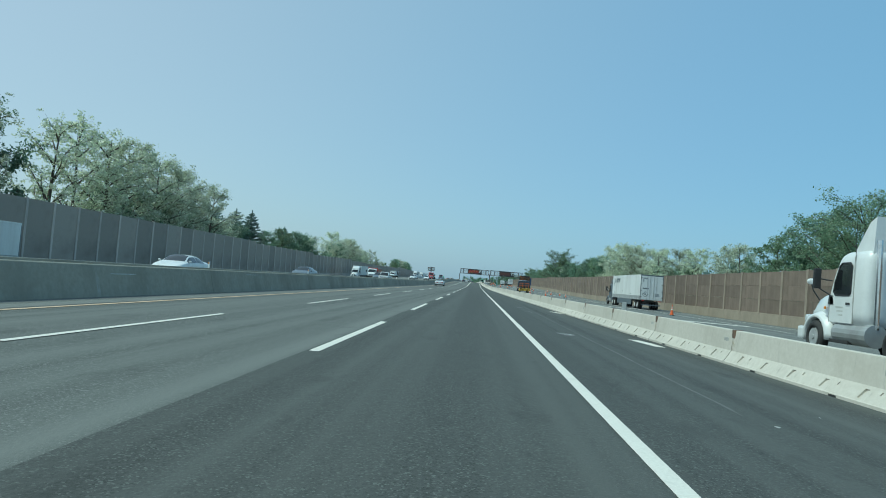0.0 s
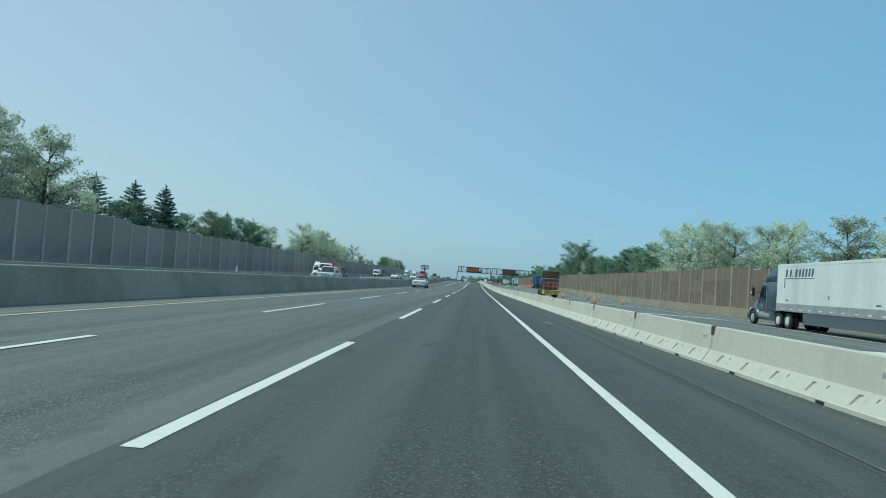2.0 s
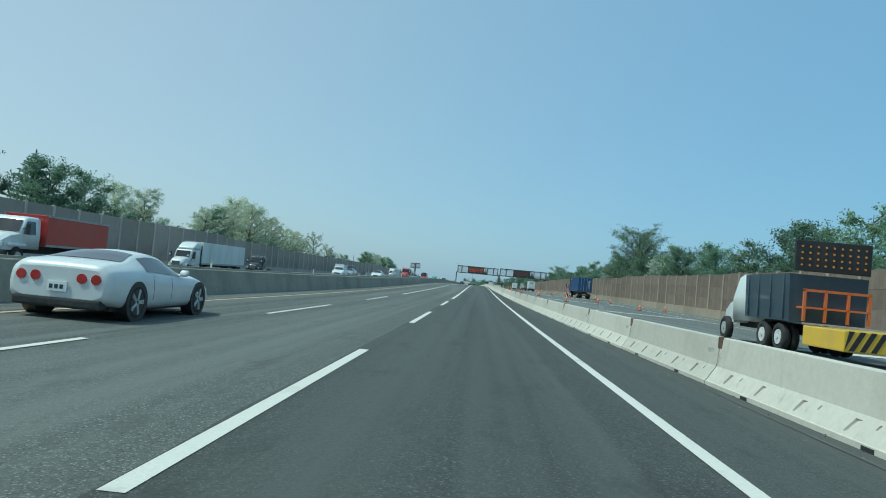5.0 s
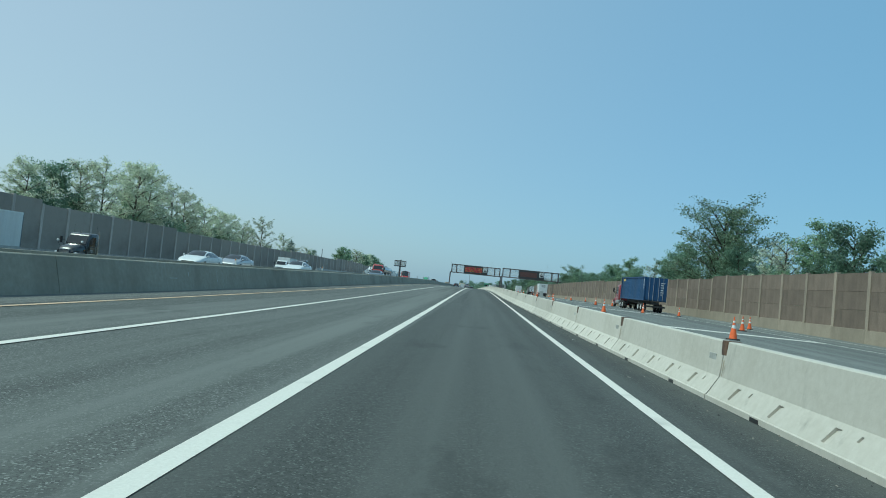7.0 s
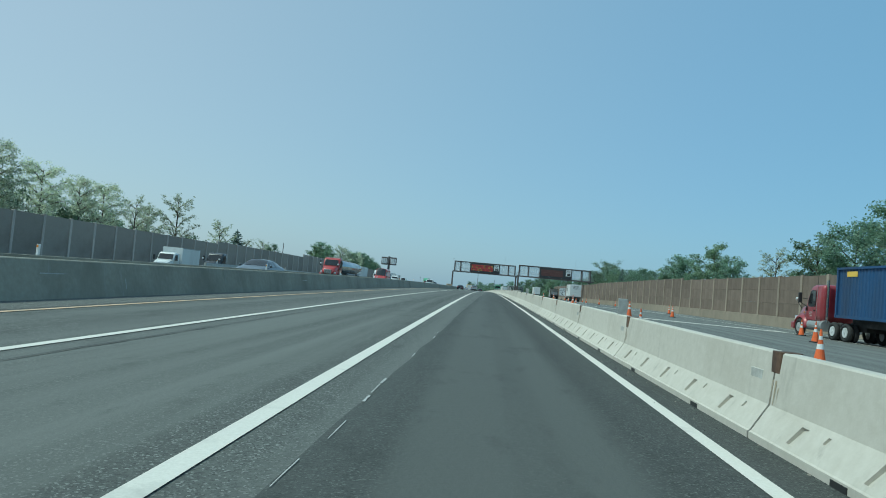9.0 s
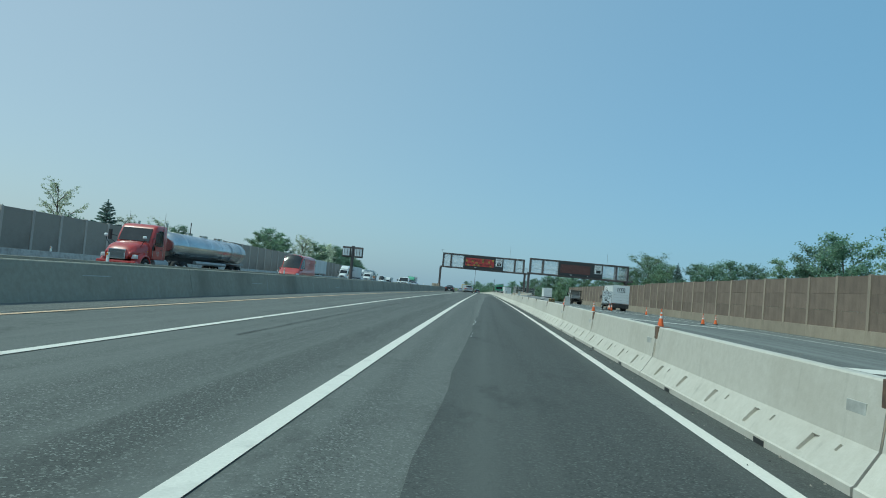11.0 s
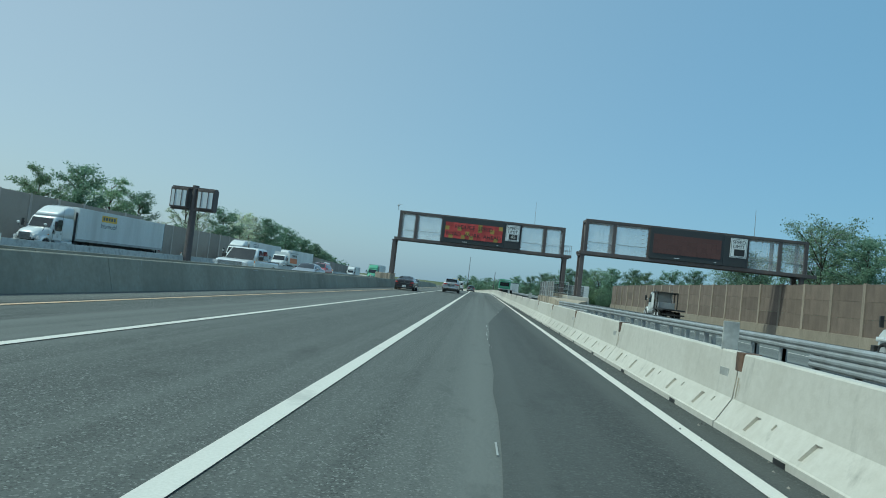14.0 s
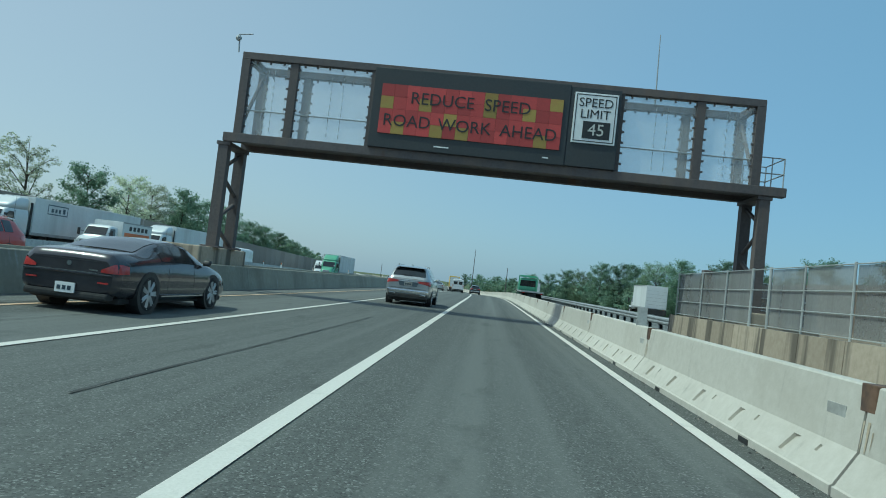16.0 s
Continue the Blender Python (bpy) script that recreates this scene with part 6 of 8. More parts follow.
def box_trailer_into(root, L=16.15, material="box_white", H=4.05, floor=1.12, W=2.59):
    h = W / 2
    body = part("van_body", box(B(), -h, h, 0.0, L, floor, H, 0.03), material, root)
    n = int(L / 1.2)
    for sx in (-1, 1):
        part("lower_rail", box(B(), sx * (h - 0.02), sx * (h + 0.015), 0.02, L - 0.02, floor - 0.02, floor + 0.2, 0.005), "steel_grey", body)
        part("upper_rail", box(B(), sx * (h - 0.02), sx * (h + 0.012), 0.02, L - 0.02, H - 0.16, H - 0.02, 0.005), "box_white", body)
        for i in range(1, n):
            y = L * i / n
            part("panel_seam", box(B(), sx * (h - 0.01), sx * (h + 0.005), y - 0.010, y + 0.010, floor + 0.2, H - 0.16), "box_white", body)
    # dark frame round the tail, rear doors with bars and hinges
    for sx in (-1, 1):
        part("tail_post", box(B(), sx * (h - 0.05), sx * (h + 0.008), -0.03, 0.06, floor, H - 0.005, 0.006), "grey_paint", body)
    part("tail_header", box(B(), -h + 0.05, h - 0.05, -0.03, 0.05, H - 0.12, H + 0.006, 0.006), "grey_paint", body)
    for sx in (-1, 1):
        d = part("rear_door", box(B(), sx * 0.03, sx * (h - 0.06), -0.045, 0.0, floor + 0.06, H - 0.14, 0.01), material, root)
        for fx in (0.22, 0.52):
            bm = B()
            tube(bm, (sx * fx, -0.07, floor + 0.02), (sx * fx, -0.07, H - 0.1), 0.018, n=6)
            part("lock_bar", bm, "steel_grey", d)
        for z in np.linspace(floor + 0.3, H - 0.4, 4):
            part("hinge", box(B(), sx * (h - 0.16), sx * (h + 0.01), -0.06, 0.02, z, z + 0.07), "ink", d)
        part("tail_light", box(B(), sx * 0.95 - 0.14, sx * 0.95 + 0.14, -0.05, 0.0, floor - 0.14, floor - 0.04), "tail_red", root)
    part("bumper_bar", box(B(), -1.1, 1.1, -0.05, 0.06, 0.5, 0.62, 0.01), "grey_paint", root)
    part("bumper_drop", box(B(), -0.7, -0.6, 0.0, 0.1, 0.6, floor), "chassis", root)
    part("bumper_drop", box(B(), 0.6, 0.7, 0.0, 0.1, 0.6, floor), "chassis", root)
    part("subframe", box(B(), -0.5, 0.5, 0.6, L - 0.8, floor - 0.28, floor - 0.02), "chassis", root)
    for sx in (-1, 1):
        part("landing_leg", box(B(), sx * 0.7 - 0.06, sx * 0.7 + 0.06, L - 3.0, L - 2.88, 0.35, floor), "chassis", root)
    duals(root, (1.6, 2.9))


def make_semi(label, cab_paint, sleeper=True, roof=True, box_material="box_white", L=16.15, marks=None, skirt=True):
    root = thing("semi_truck", label, "truck")
    box_trailer_into(root, L, box_material)
    tractor_into(root, L - 2.1, cab_paint, sleeper, roof)
    if skirt:
        for sx in (-1, 1):
            part("trailer_skirt", box(B(), sx * 1.24, sx * 1.28, 4.4, L - 3.6, 0.42, 1.10, 0.01), "grey_paint", root, "grey side skirt below the trailer")
    if marks:
        marks(root, L)
    return root


def bar_marks(root, L):
    """The maker's mark as plain slanted bars, a grey lower band with marker lights, and the marks on the doors."""
    for sx in (-1, 1):
        bm = B()
        x = sx * 1.302
        for i, w in enumerate((0.30, 0.06, 0.28, 0.06, 0.38, 0.30, 0.30, 0.28, 0.29, 0.28)):
            y = L - 1.15 - (0.0, 0.42, 0.56, 0.90, 1.24, 1.72, 2.12, 2.52, 2.90, 3.28)[i]
            z1 = 3.70 if w > 0.1 else 3.32
            loft(bm, [[(x + d, y, 3.24), (x + d, y - w * 0.72, 3.24), (x + d, y - w * 0.72 - 0.22 * (z1 - 3.24), z1), (x + d, y - 0.22 * (z1 - 3.24), z1)] for d in (-0.004, 0.006)])
        box(bm, x - 0.004, x + 0.006, L - 4.75, L - 1.05, 3.12, 3.155)
        box(bm, x - 0.004, x + 0.006, L - 1.15, L - 1.05, 2.55, 3.12)
        part("side_mark", normals(bm), "slate_paint", root, "row of dark slanted bars")
        band = part("lower_band", box(B(), min(x, x + sx * 0.012), max(x, x + sx * 0.012), 0.03, L - 0.03, 1.13, 1.58), "steel_grey", root, "grey lower band with pale marker strips")
        for i in range(13):
            y = 0.9 + i * (L - 1.8) / 12
            part("marker_strip", box(B(), min(x, x + sx * 0.020), max(x, x + sx * 0.020), y - 0.16, y + 0.16, 1.22, 1.28), "reflective" if i % 2 else "sign_white", band)
        for y, z, w in ((L - 1.5, 1.75, 0.35), (5.0, 1.72, 0.40), (L - 6.5, 1.95, 0.10)):
            part("small_mark", box(B(), min(x, x + sx * 0.005), max(x, x + sx * 0.005), y - w / 2, y + w / 2, z, z + (0.08 if w > 0.2 else 0.22)), "grey_paint", root)
    for x0, x1, z0, z1 in ((-1.02, -0.95, 3.22, 3.72), (-0.90, -0.80, 3.55, 3.72), (-0.70, -0.58, 3.53, 3.70)):
        part("rear_mark", box(B(), x0, x1, -0.055, -0.046, z0, z1), "slate_paint", root)
    for i in range(6):
        part("number_bar", box(B(), -1.0 + 0.115 * i, -0.92 + 0.115 * i, -0.055, -0.046, 2.40, 2.53), "slate_paint", root)
    for i in range(3):
        part("door_label", box(B(), 0.42, 0.92 - 0.05 * i, -0.054, -0.046, 1.62 + 0.12 * i, 1.67 + 0.12 * i), "grey_paint", root)
    card = part("placard", box(B(), -0.24, 0.24, -0.006, 0.0, -0.24, 0.24), "slate_paint", root, "diamond placard with a dark border")
    card.matrix_basis = pose(-0.72, -0.047, 1.78, 0, 45, 0)
    part("placard_face", box(B(), -0.19, 0.19, -0.011, -0.007, -0.19, 0.19), "sign_white", card)
    part("placard_bar", box(B(), -0.10, 0.06, -0.015, -0.012, -0.08, 0.10), "slate_paint", card)


def plate_marks(root, L):
    """A yellow plate and a line of plain letters on both sides of a trailer."""
    for sx in (-1, 1):
        p = part("side_plate", box(B(), sx * 1.290, sx * 1.304, L - 6.2, L - 3.6, 3.15, 3.75), "yellow_paint", root, "yellow plate with dark bars")
        for i in range(5):
            part("plate_bar", box(B(), sx * 1.305, sx * 1.309, L - 5.9 + 0.45 * i, L - 5.6 + 0.45 * i, 3.3, 3.6), "slate_paint", p)
        letters("Intermodal", 0.62, "slate_paint", root, Matrix.Translation((sx * 1.302, L - 4.9, 2.75)) @ pose(0, 0, 0, 90, 0, 90 * sx))


def frame_marks(root, L):
    """A framed dark mark, drawn as plain bars, on both sides of a trailer."""
    for sx in (-1, 1):
        for a, b, c, d in ((0, 2.6, 3.62, 3.70), (0, 2.6, 2.90, 2.98), (0, 0.08, 2.98, 3.62), (2.52, 2.6, 2.98, 3.62), (0.35, 0.65, 3.1, 3.5), (0.95, 1.2, 3.1, 3.4), (1.4, 1.65, 3.1, 3.4), (1.85, 2.15, 3.1, 3.4)):
            part("side_mark", box(B(), sx * 1.292, sx * 1.304, L - 4.2 + a, L - 4.2 + b, c, d), "slate_paint", root)


def panel_marks(root, L):
    """Orange panels and dark bars on the sides and the tail of a hire truck."""
    for sx in (-1, 1):
        p = part("side_panel", box(B(), sx * 1.235, sx * 1.252, 0.4, L - 0.3, 1.35, 2.15), "orange_paint", root, "orange side panel")
        for i in range(5):
            part("panel_bar", box(B(), sx * 1.235, sx * 1.250, 0.8 + 0.65 * i, 1.2 + 0.65 * i, 2.35, 2.7), "ink", root)
    part("rear_panel", box(B(), -1.0, 1.0, -0.036, -0.027, 1.4, 2.1), "orange_paint", root)


def make_container_truck():
    root = thing("container_truck", "blue ribbed container on a chassis behind a maroon tractor", "truck")
    L, h, z0, z1 = 12.19, 1.22, 1.25, 3.95
    bm = B()
    n = 40
    prof = []
    # ribbed side walls
    for sx in (-1, 1):
        pts = []
        for i in range(n):
            y = 0.12 + (L - 0.24) * i / n
            s = (L - 0.24) / n
            pts += [(0.0, y), (0.0, y + 0.38 * s), (0.035, y + 0.5 * s), (0.035, y + 0.88 * s)]
        lo = [bm.verts.new((sx * (h - 0.04 + d), y, z0 + 0.15)) for d, y in pts]
        hi = [bm.verts.new((sx * (h - 0.04 + d), y, z1 - 0.12)) for d, y in pts]
        for i in range(len(lo) - 1):
            bm.faces.new((lo[i], lo[i + 1], hi[i + 1], hi[i]))
    box(bm, -h + 0.06, h - 0.06, 0.06, L - 0.05, z0 + 0.05, z1 - 0.03)
    body = part("container_wall", normals(bm), "container_blue", root)
    bm = B()
    for sx in (-1, 1):
        for y in (0.08, L - 0.08):
            box(bm, sx * h - 0.09, sx * h + 0.02, y - 0.08, y + 0.08, z0, z1, 0.01)
        box(bm, sx * h - 0.09, sx * h + 0.005, 0.1, L - 0.1, z0, z0 + 0.16)
        box(bm, sx * h - 0.07, sx * h + 0.005, 0.1, L - 0.1, z1 - 0.12, z1)
    part("container_frame", normals(bm), "container_blue", root)
    for sx in (-1, 1):
        d = part("container_door", box(B(), sx * 0.02, sx * 1.12, -0.03, 0.02, z0 + 0.12, z1 - 0.1, 0.01), "container_blue", root)
        for fx in (0.3, 0.78):
            bm = B()
            tube(bm, (sx * fx, -0.06, z0 + 0.05), (sx * fx, -0.06, z1 - 0.05), 0.024, n=6)
            box(bm, sx * fx - 0.05, sx * fx + 0.05, -0.075, -0.03, z0 + 0.55, z0 + 0.62)
            part("lock_bar", bm, "steel_grey", d, "pale vertical lock bar")
    for z, w in ((3.3, 0.42), (3.05, 0.30), (2.8, 0.36), (2.5, 0.28), (2.25, 0.34), (2.0, 0.22)):
        part("door_mark", box(B(), 0.52, 0.52 + w, -0.038, -0.032, z, z + 0.09), "reflective", root, "plain white bar")
    bm = B()
    for i in range(4):
        box(bm, -h - 0.006, -h + 0.001, 0.5, 0.66, 3.5 - 0.3 * i, 3.7 - 0.3 * i)
    part("side_mark", bm, "reflective", root)
    part("side_badge", box(B(), -h - 0.008, -h + 0.001, L - 1.9, L - 0.9, 3.45, 3.72), "yellow_paint", root, "small yellow badge")
    part("chassis_beam", box(B(), -0.5, 0.5, 0.2, L - 0.3, 0.85, 1.24), "chassis", root)
    part("bumper_bar", box(B(), -1.15, 1.15, 0.0, 0.12, 0.55, 0.75), "chassis", root)
    duals(root, (1.5, 2.8))
    tractor_into(root, L - 1.6, "maroon_paint", False, False)
    return root


def make_box_truck(label, cab="white_paint", L=7.0, marks=None, body="box_white", z1=3.75):
    """Straight truck: a box body behind a bonneted cab."""
    root = thing("box_truck", label, "truck")
    h, z0 = 1.24, 1.05
    part("box_body", box(B(), -h, h, 0, L, z0, z1, 0.03), body, root)
    for sx in (-1, 1):
        for x0, x1, a, b, c, d in ((sx * h - 0.03, sx * h + 0.02, 0, L, z0, z0 + 0.12), (sx * h - 0.03, sx * h + 0.02, 0, L, z1 - 0.1, z1 + 0.005)):
            part("edge_rail", box(B(), x0, x1, a, b, c, d), "steel_grey", root)
        part("tail_light", box(B(), sx * 0.9 - 0.12, sx * 0.9 + 0.12, -0.04, 0.0, z0 - 0.14, z0 - 0.03), "tail_red", root)
    part("roller_door", box(B(), -h + 0.12, h - 0.12, -0.02, 0.0, z0 + 0.1, z1 - 0.2), "box_white", root)
    for i in range(1, 6):
        z = z0 + 0.1 + (z1 - z0 - 0.3) * i / 6
        part("door_seam", box(B(), -h + 0.12, h - 0.12, -0.026, -0.02, z - 0.01, z + 0.01), "tag", root)
    part("tail_lift", box(B(), -1.15, 1.15, -0.40, -0.05, 0.40, 1.0, 0.02), "chassis", root, "black tail lift")
    part("chassis_frame", box(B(), -0.45, 0.45, 0.1, L + 2.2, 0.62, 1.03), "chassis", root)
    cr, cf = L + 0.15, L + 1.75
    nose_y = cf + 1.15
    bm = B()
    loft(bm, [rounded((a + b) / 2, (b - a) / 2, w, z, 0.18) for a, b, w, z in ((cr, cf + 0.05, 1.05, 0.85), (cr, cf + 0.05, 1.06, 1.65), (cr, cf - 0.35, 1.0, 2.4), (cr + 0.1, cf - 0.55, 0.88, 2.55))], smooth=True)
    part("cab", normals(bm), cab, root)
    bm = B()
    loft(bm, [[(s * w, y, z) for s, w, z in ((-1, w0, 0.75), (1, w0, 0.75), (1, w0 * 0.97, zt - 0.1), (1, w0 * 0.7, zt), (-1, w0 * 0.7, zt), (-1, w0 * 0.97, zt - 0.1))] for y, w0, zt in ((cf - 0.1, 1.0, 1.72), (cf + 0.6, 0.95, 1.6), (nose_y, 0.82, 1.3))])
    part("bonnet", normals(bm), cab, root)
    part("grille", box(B(), -0.5, 0.5, nose_y - 0.1, nose_y + 0.03, 0.8, 1.22, 0.02), "chrome", root)
    part("front_bumper", box(B(), -1.1, 1.1, nose_y - 0.2, nose_y + 0.1, 0.42, 0.72, 0.04), "chassis", root)
    bm = B()
    bm.faces.new([bm.verts.new(p) for p in ((-0.90, cf + 0.06, 1.72), (0.90, cf + 0.06, 1.72), (0.84, cf - 0.295, 2.36), (-0.84, cf - 0.295, 2.36))])
    part("windscreen", bm, "glass", root)
    for sx in (-1, 1):
        bm = B()
        bm.faces.new([bm.verts.new(p) for p in ((sx * 1.072, cf - 1.1, 1.62), (sx * 1.072, cf - 0.1, 1.62), (sx * 1.02, cf - 0.38, 2.3), (sx * 1.02, cf - 1.05, 2.3))])
        part("side_window", bm, "glass", root)
        part("headlight", box(B(), sx * 0.78 - 0.14, sx * 0.78 + 0.14, nose_y - 0.12, nose_y + 0.02, 0.92, 1.15, 0.03), "lamp_clear", root)
        bm = B()
        tube(bm, (sx * 1.0, cf - 0.1, 1.9), (sx * 1.35, cf, 1.95), 0.02, n=6)
        box(bm, sx * 1.28, sx * 1.46, cf - 0.05, cf + 0.07, 1.6, 2.15, 0.02)
        part("mirror", bm, "ink", root)
        wheel(root, sx * 1.0, nose_y - 0.95, 0.46, 0.28, sx, "rim", 0, 0.58)
        part("fender", normals(box(B(), sx * 0.8, sx * 1.12, nose_y - 1.55, nose_y - 0.3, 0.95, 1.12, 0.06)), cab, root)
    duals(root, (1.5, 2.7) if L > 6.5 else (1.6,), 0.46, 1.2)
    if marks:
        marks(root, L)
    return root


def square_marks(root, L):
    """A framed maker's mark, drawn as plain bars, on the side and the rear."""
    bm = B()
    x = -1.252
    y0, z0 = L - 2.6, 2.35
    for a, b, c, d in ((0, 1.3, 0, 0.07), (0, 1.3, 0.93, 1.0), (0, 0.07, 0, 1.0), (1.23, 1.3, 0, 1.0), (0.22, 0.34, 0.25, 0.75), (0.58, 0.70, 0.25, 0.75), (0.95, 1.05, 0.25, 0.75)):
        box(bm, x, x + 0.008, y0 + a, y0 + b, z0 + c, z0 + d)
    for c in (-0.10, -0.20):
        box(bm, x, x + 0.008, y0 - 0.05, y0 + 1.35, z0 + c, z0 + c + 0.045)
    part("side_mark", bm, "ink", root, "framed dark bars")
    for y, z in ((0.35, -0.62), (0.95, -0.55)):
        part("scuff", box(B(), x, x + 0.006, y0 + y, y0 + y + 0.16, z0 + z, z0 + z + 0.2), "grey_paint", root)
    bm = B()
    for a, b, c, d in ((0, 1.1, 0, 0.06), (0, 1.1, 0.55, 0.61), (0, 0.06, 0, 0.61), (1.04, 1.1, 0, 0.61), (0.2, 0.3, 0.15, 0.45), (0.5, 0.6, 0.15, 0.45), (0.8, 0.9, 0.15, 0.45)):
        box(bm, -0.55 + a, -0.55 + b, -0.034, -0.027, 2.75 + c, 2.75 + d)
    part("rear_mark", bm, "ink", root, "framed dark bars")


def make_tanker():
    root = thing("tank_truck", "polished steel tank trailer behind a red tractor", "truck")
    L = 12.5
    bm = B()
    n = 24
    rings = []
    for y, s in ((0.0, 0.55), (0.12, 0.85), (0.35, 1.0), (L - 0.35, 1.0), (L - 0.12, 0.85), (L, 0.55)):
        rings.append([(1.2 * s * math.cos(2 * math.pi * i / n), y, 2.0 + 0.86 * s * math.sin(2 * math.pi * i / n)) for i in range(n)])
    loft(bm, rings, smooth=True)
    t = part("tank", normals(bm), "tank_steel", root)
    for y in np.linspace(1.2, L - 1.2, 6):
        bm = B()
        rr = [[(r * 1.2 * math.cos(2 * math.pi * i / n), yy, 2.0 + r * 0.86 * math.sin(2 * math.pi * i / n)) for i in range(n)] for yy, r in ((y - 0.05, 1.001), (y - 0.04, 1.02), (y + 0.04, 1.02), (y + 0.05, 1.001))]
        loft(bm, rr, smooth=False)
        part("tank_band", normals(bm), "tank_steel", t)
    for y in (3.5, 6.2, 8.8):
        bm = B()
        tube(bm, (0, y, 2.82), (0, y, 3.0), 0.3, n=16)
        part("hatch", bm, "chrome", t)
    for sx in (-1, 1):
        bm = B()
        tube(bm, (sx * 1.0, 4.2, 1.0), (sx * 1.0, 9.6, 1.0), 0.13, n=10)
        part("hose_tube", bm, "steel_grey", root)
        part("fender", box(B(), sx * 0.75, sx * 1.25, 0.8, 3.6, 1.1, 1.2, 0.03), "steel_grey", root)
    part("chassis_beam", box(B(), -0.45, 0.45, 0.1, L - 0.2, 0.9, 1.3), "chassis", root)
    duals(root, (1.5, 2.8))
    tractor_into(root, L - 1.8, "red_paint", False, False)
    return root


def make_attenuator_truck():
    """Dump-bodied work truck that carries a striped crash board at its tail."""
    root = thing("work_truck", "dark dump truck with a striped yellow and black crash board", "truck")
    part("chassis_frame", box(B(), -0.45, 0.45, 0.1, 7.2, 0.6, 0.95), "chassis", root)
    bm = B()
    loft(bm, [[(-1.2, y, 1.05), (1.2, y, 1.05), (1.25, y, 2.6), (-1.25, y, 2.6)] for y in (1.2, 4.8)])
    part("dump_body", normals(bm), "slate_paint", root)
    for sx in (-1, 1):
        for y in (1.6, 2.6, 3.6, 4.5):
            part("body_rib", box(B(), sx * 1.22 - 0.04, sx * 1.22 + 0.06, y - 0.05, y + 0.05, 1.1, 2.6), "slate_paint", root)
        wheel(root, sx * 1.05, 7.0, 0.48, 0.3, sx, "rim", 0, 0.58)
    part("arrow_panel", box(B(), -1.2, 1.2, 1.0, 1.12, 2.7, 3.7, 0.03), "ink", root, "dark folding arrow panel")
    bm = B()
    rl = random.Random(4)
    for i in range(9):
        for k in range(4):
            tube(bm, (-1.0 + i * 0.25, 0.99, 2.9 + k * 0.2), (-1.0 + i * 0.25, 0.97, 2.9 + k * 0.2), 0.035, n=8)
    part("lamp_row", bm, "amber", root, "rows of small amber lamps")
    part("rack", box(B(), -1.0, 1.0, 0.6, 1.15, 1.5, 1.56), "orange_paint", root)
    for x in (-1.0, -0.35, 0.35, 1.0):
        part("rack_post", box(B(), x - 0.04, x + 0.04, 0.6, 0.68, 1.1, 2.1), "orange_paint", root)
    part("rack_rail", box(B(), -1.04, 1.04, 0.6, 0.68, 2.04, 2.12), "orange_paint", root)
    bd = part("crash_board", box(B(), -1.2, 1.2, -2.2, 0.2, 0.38, 0.98, 0.04), "yellow_paint", root, "yellow and black chevron crash board")
    for sx in (-1, 1):
        for i in range(4):
            bm = B()
            x0 = 0.02 + 0.30 * i
            p = [(sx * x0, 0.96), (sx * (x0 + 0.15), 0.96), (sx * min(1.18, x0 + 0.45), 0.42), (sx * min(1.18, x0 + 0.30), 0.42)]
            loft(bm, [[(x, yy, z) for x, z in p] for yy in (-2.215, -2.203)])
            part("chevron", normals(bm), "ink", bd)
    bm = B()
    loft(bm, [rounded((a + b) / 2, (b - a) / 2, w, z, 0.18) for a, b, w, z in ((5.0, 6.5, 1.08, 0.85), (5.0, 6.5, 1.1, 1.7), (5.0, 6.15, 1.02, 2.5), (5.1, 5.95, 0.9, 2.65))], smooth=True)
    part("cab", normals(bm), "white_paint", root)
    bm = B()
    loft(bm, [[(s * w, y, z) for s, w, z in ((-1, w0, 0.75), (1, w0, 0.75), (1, w0 * 0.97, zt - 0.1), (1, w0 * 0.7, zt), (-1, w0 * 0.7, zt), (-1, w0 * 0.97, zt - 0.1))] for y, w0, zt in ((6.4, 1.0, 1.75), (7.1, 0.95, 1.6), (7.9, 0.82, 1.3))])
    part("bonnet", normals(bm), "white_paint", root)
    duals(root, (2.0, 3.3), 0.48, 1.2)
    return root


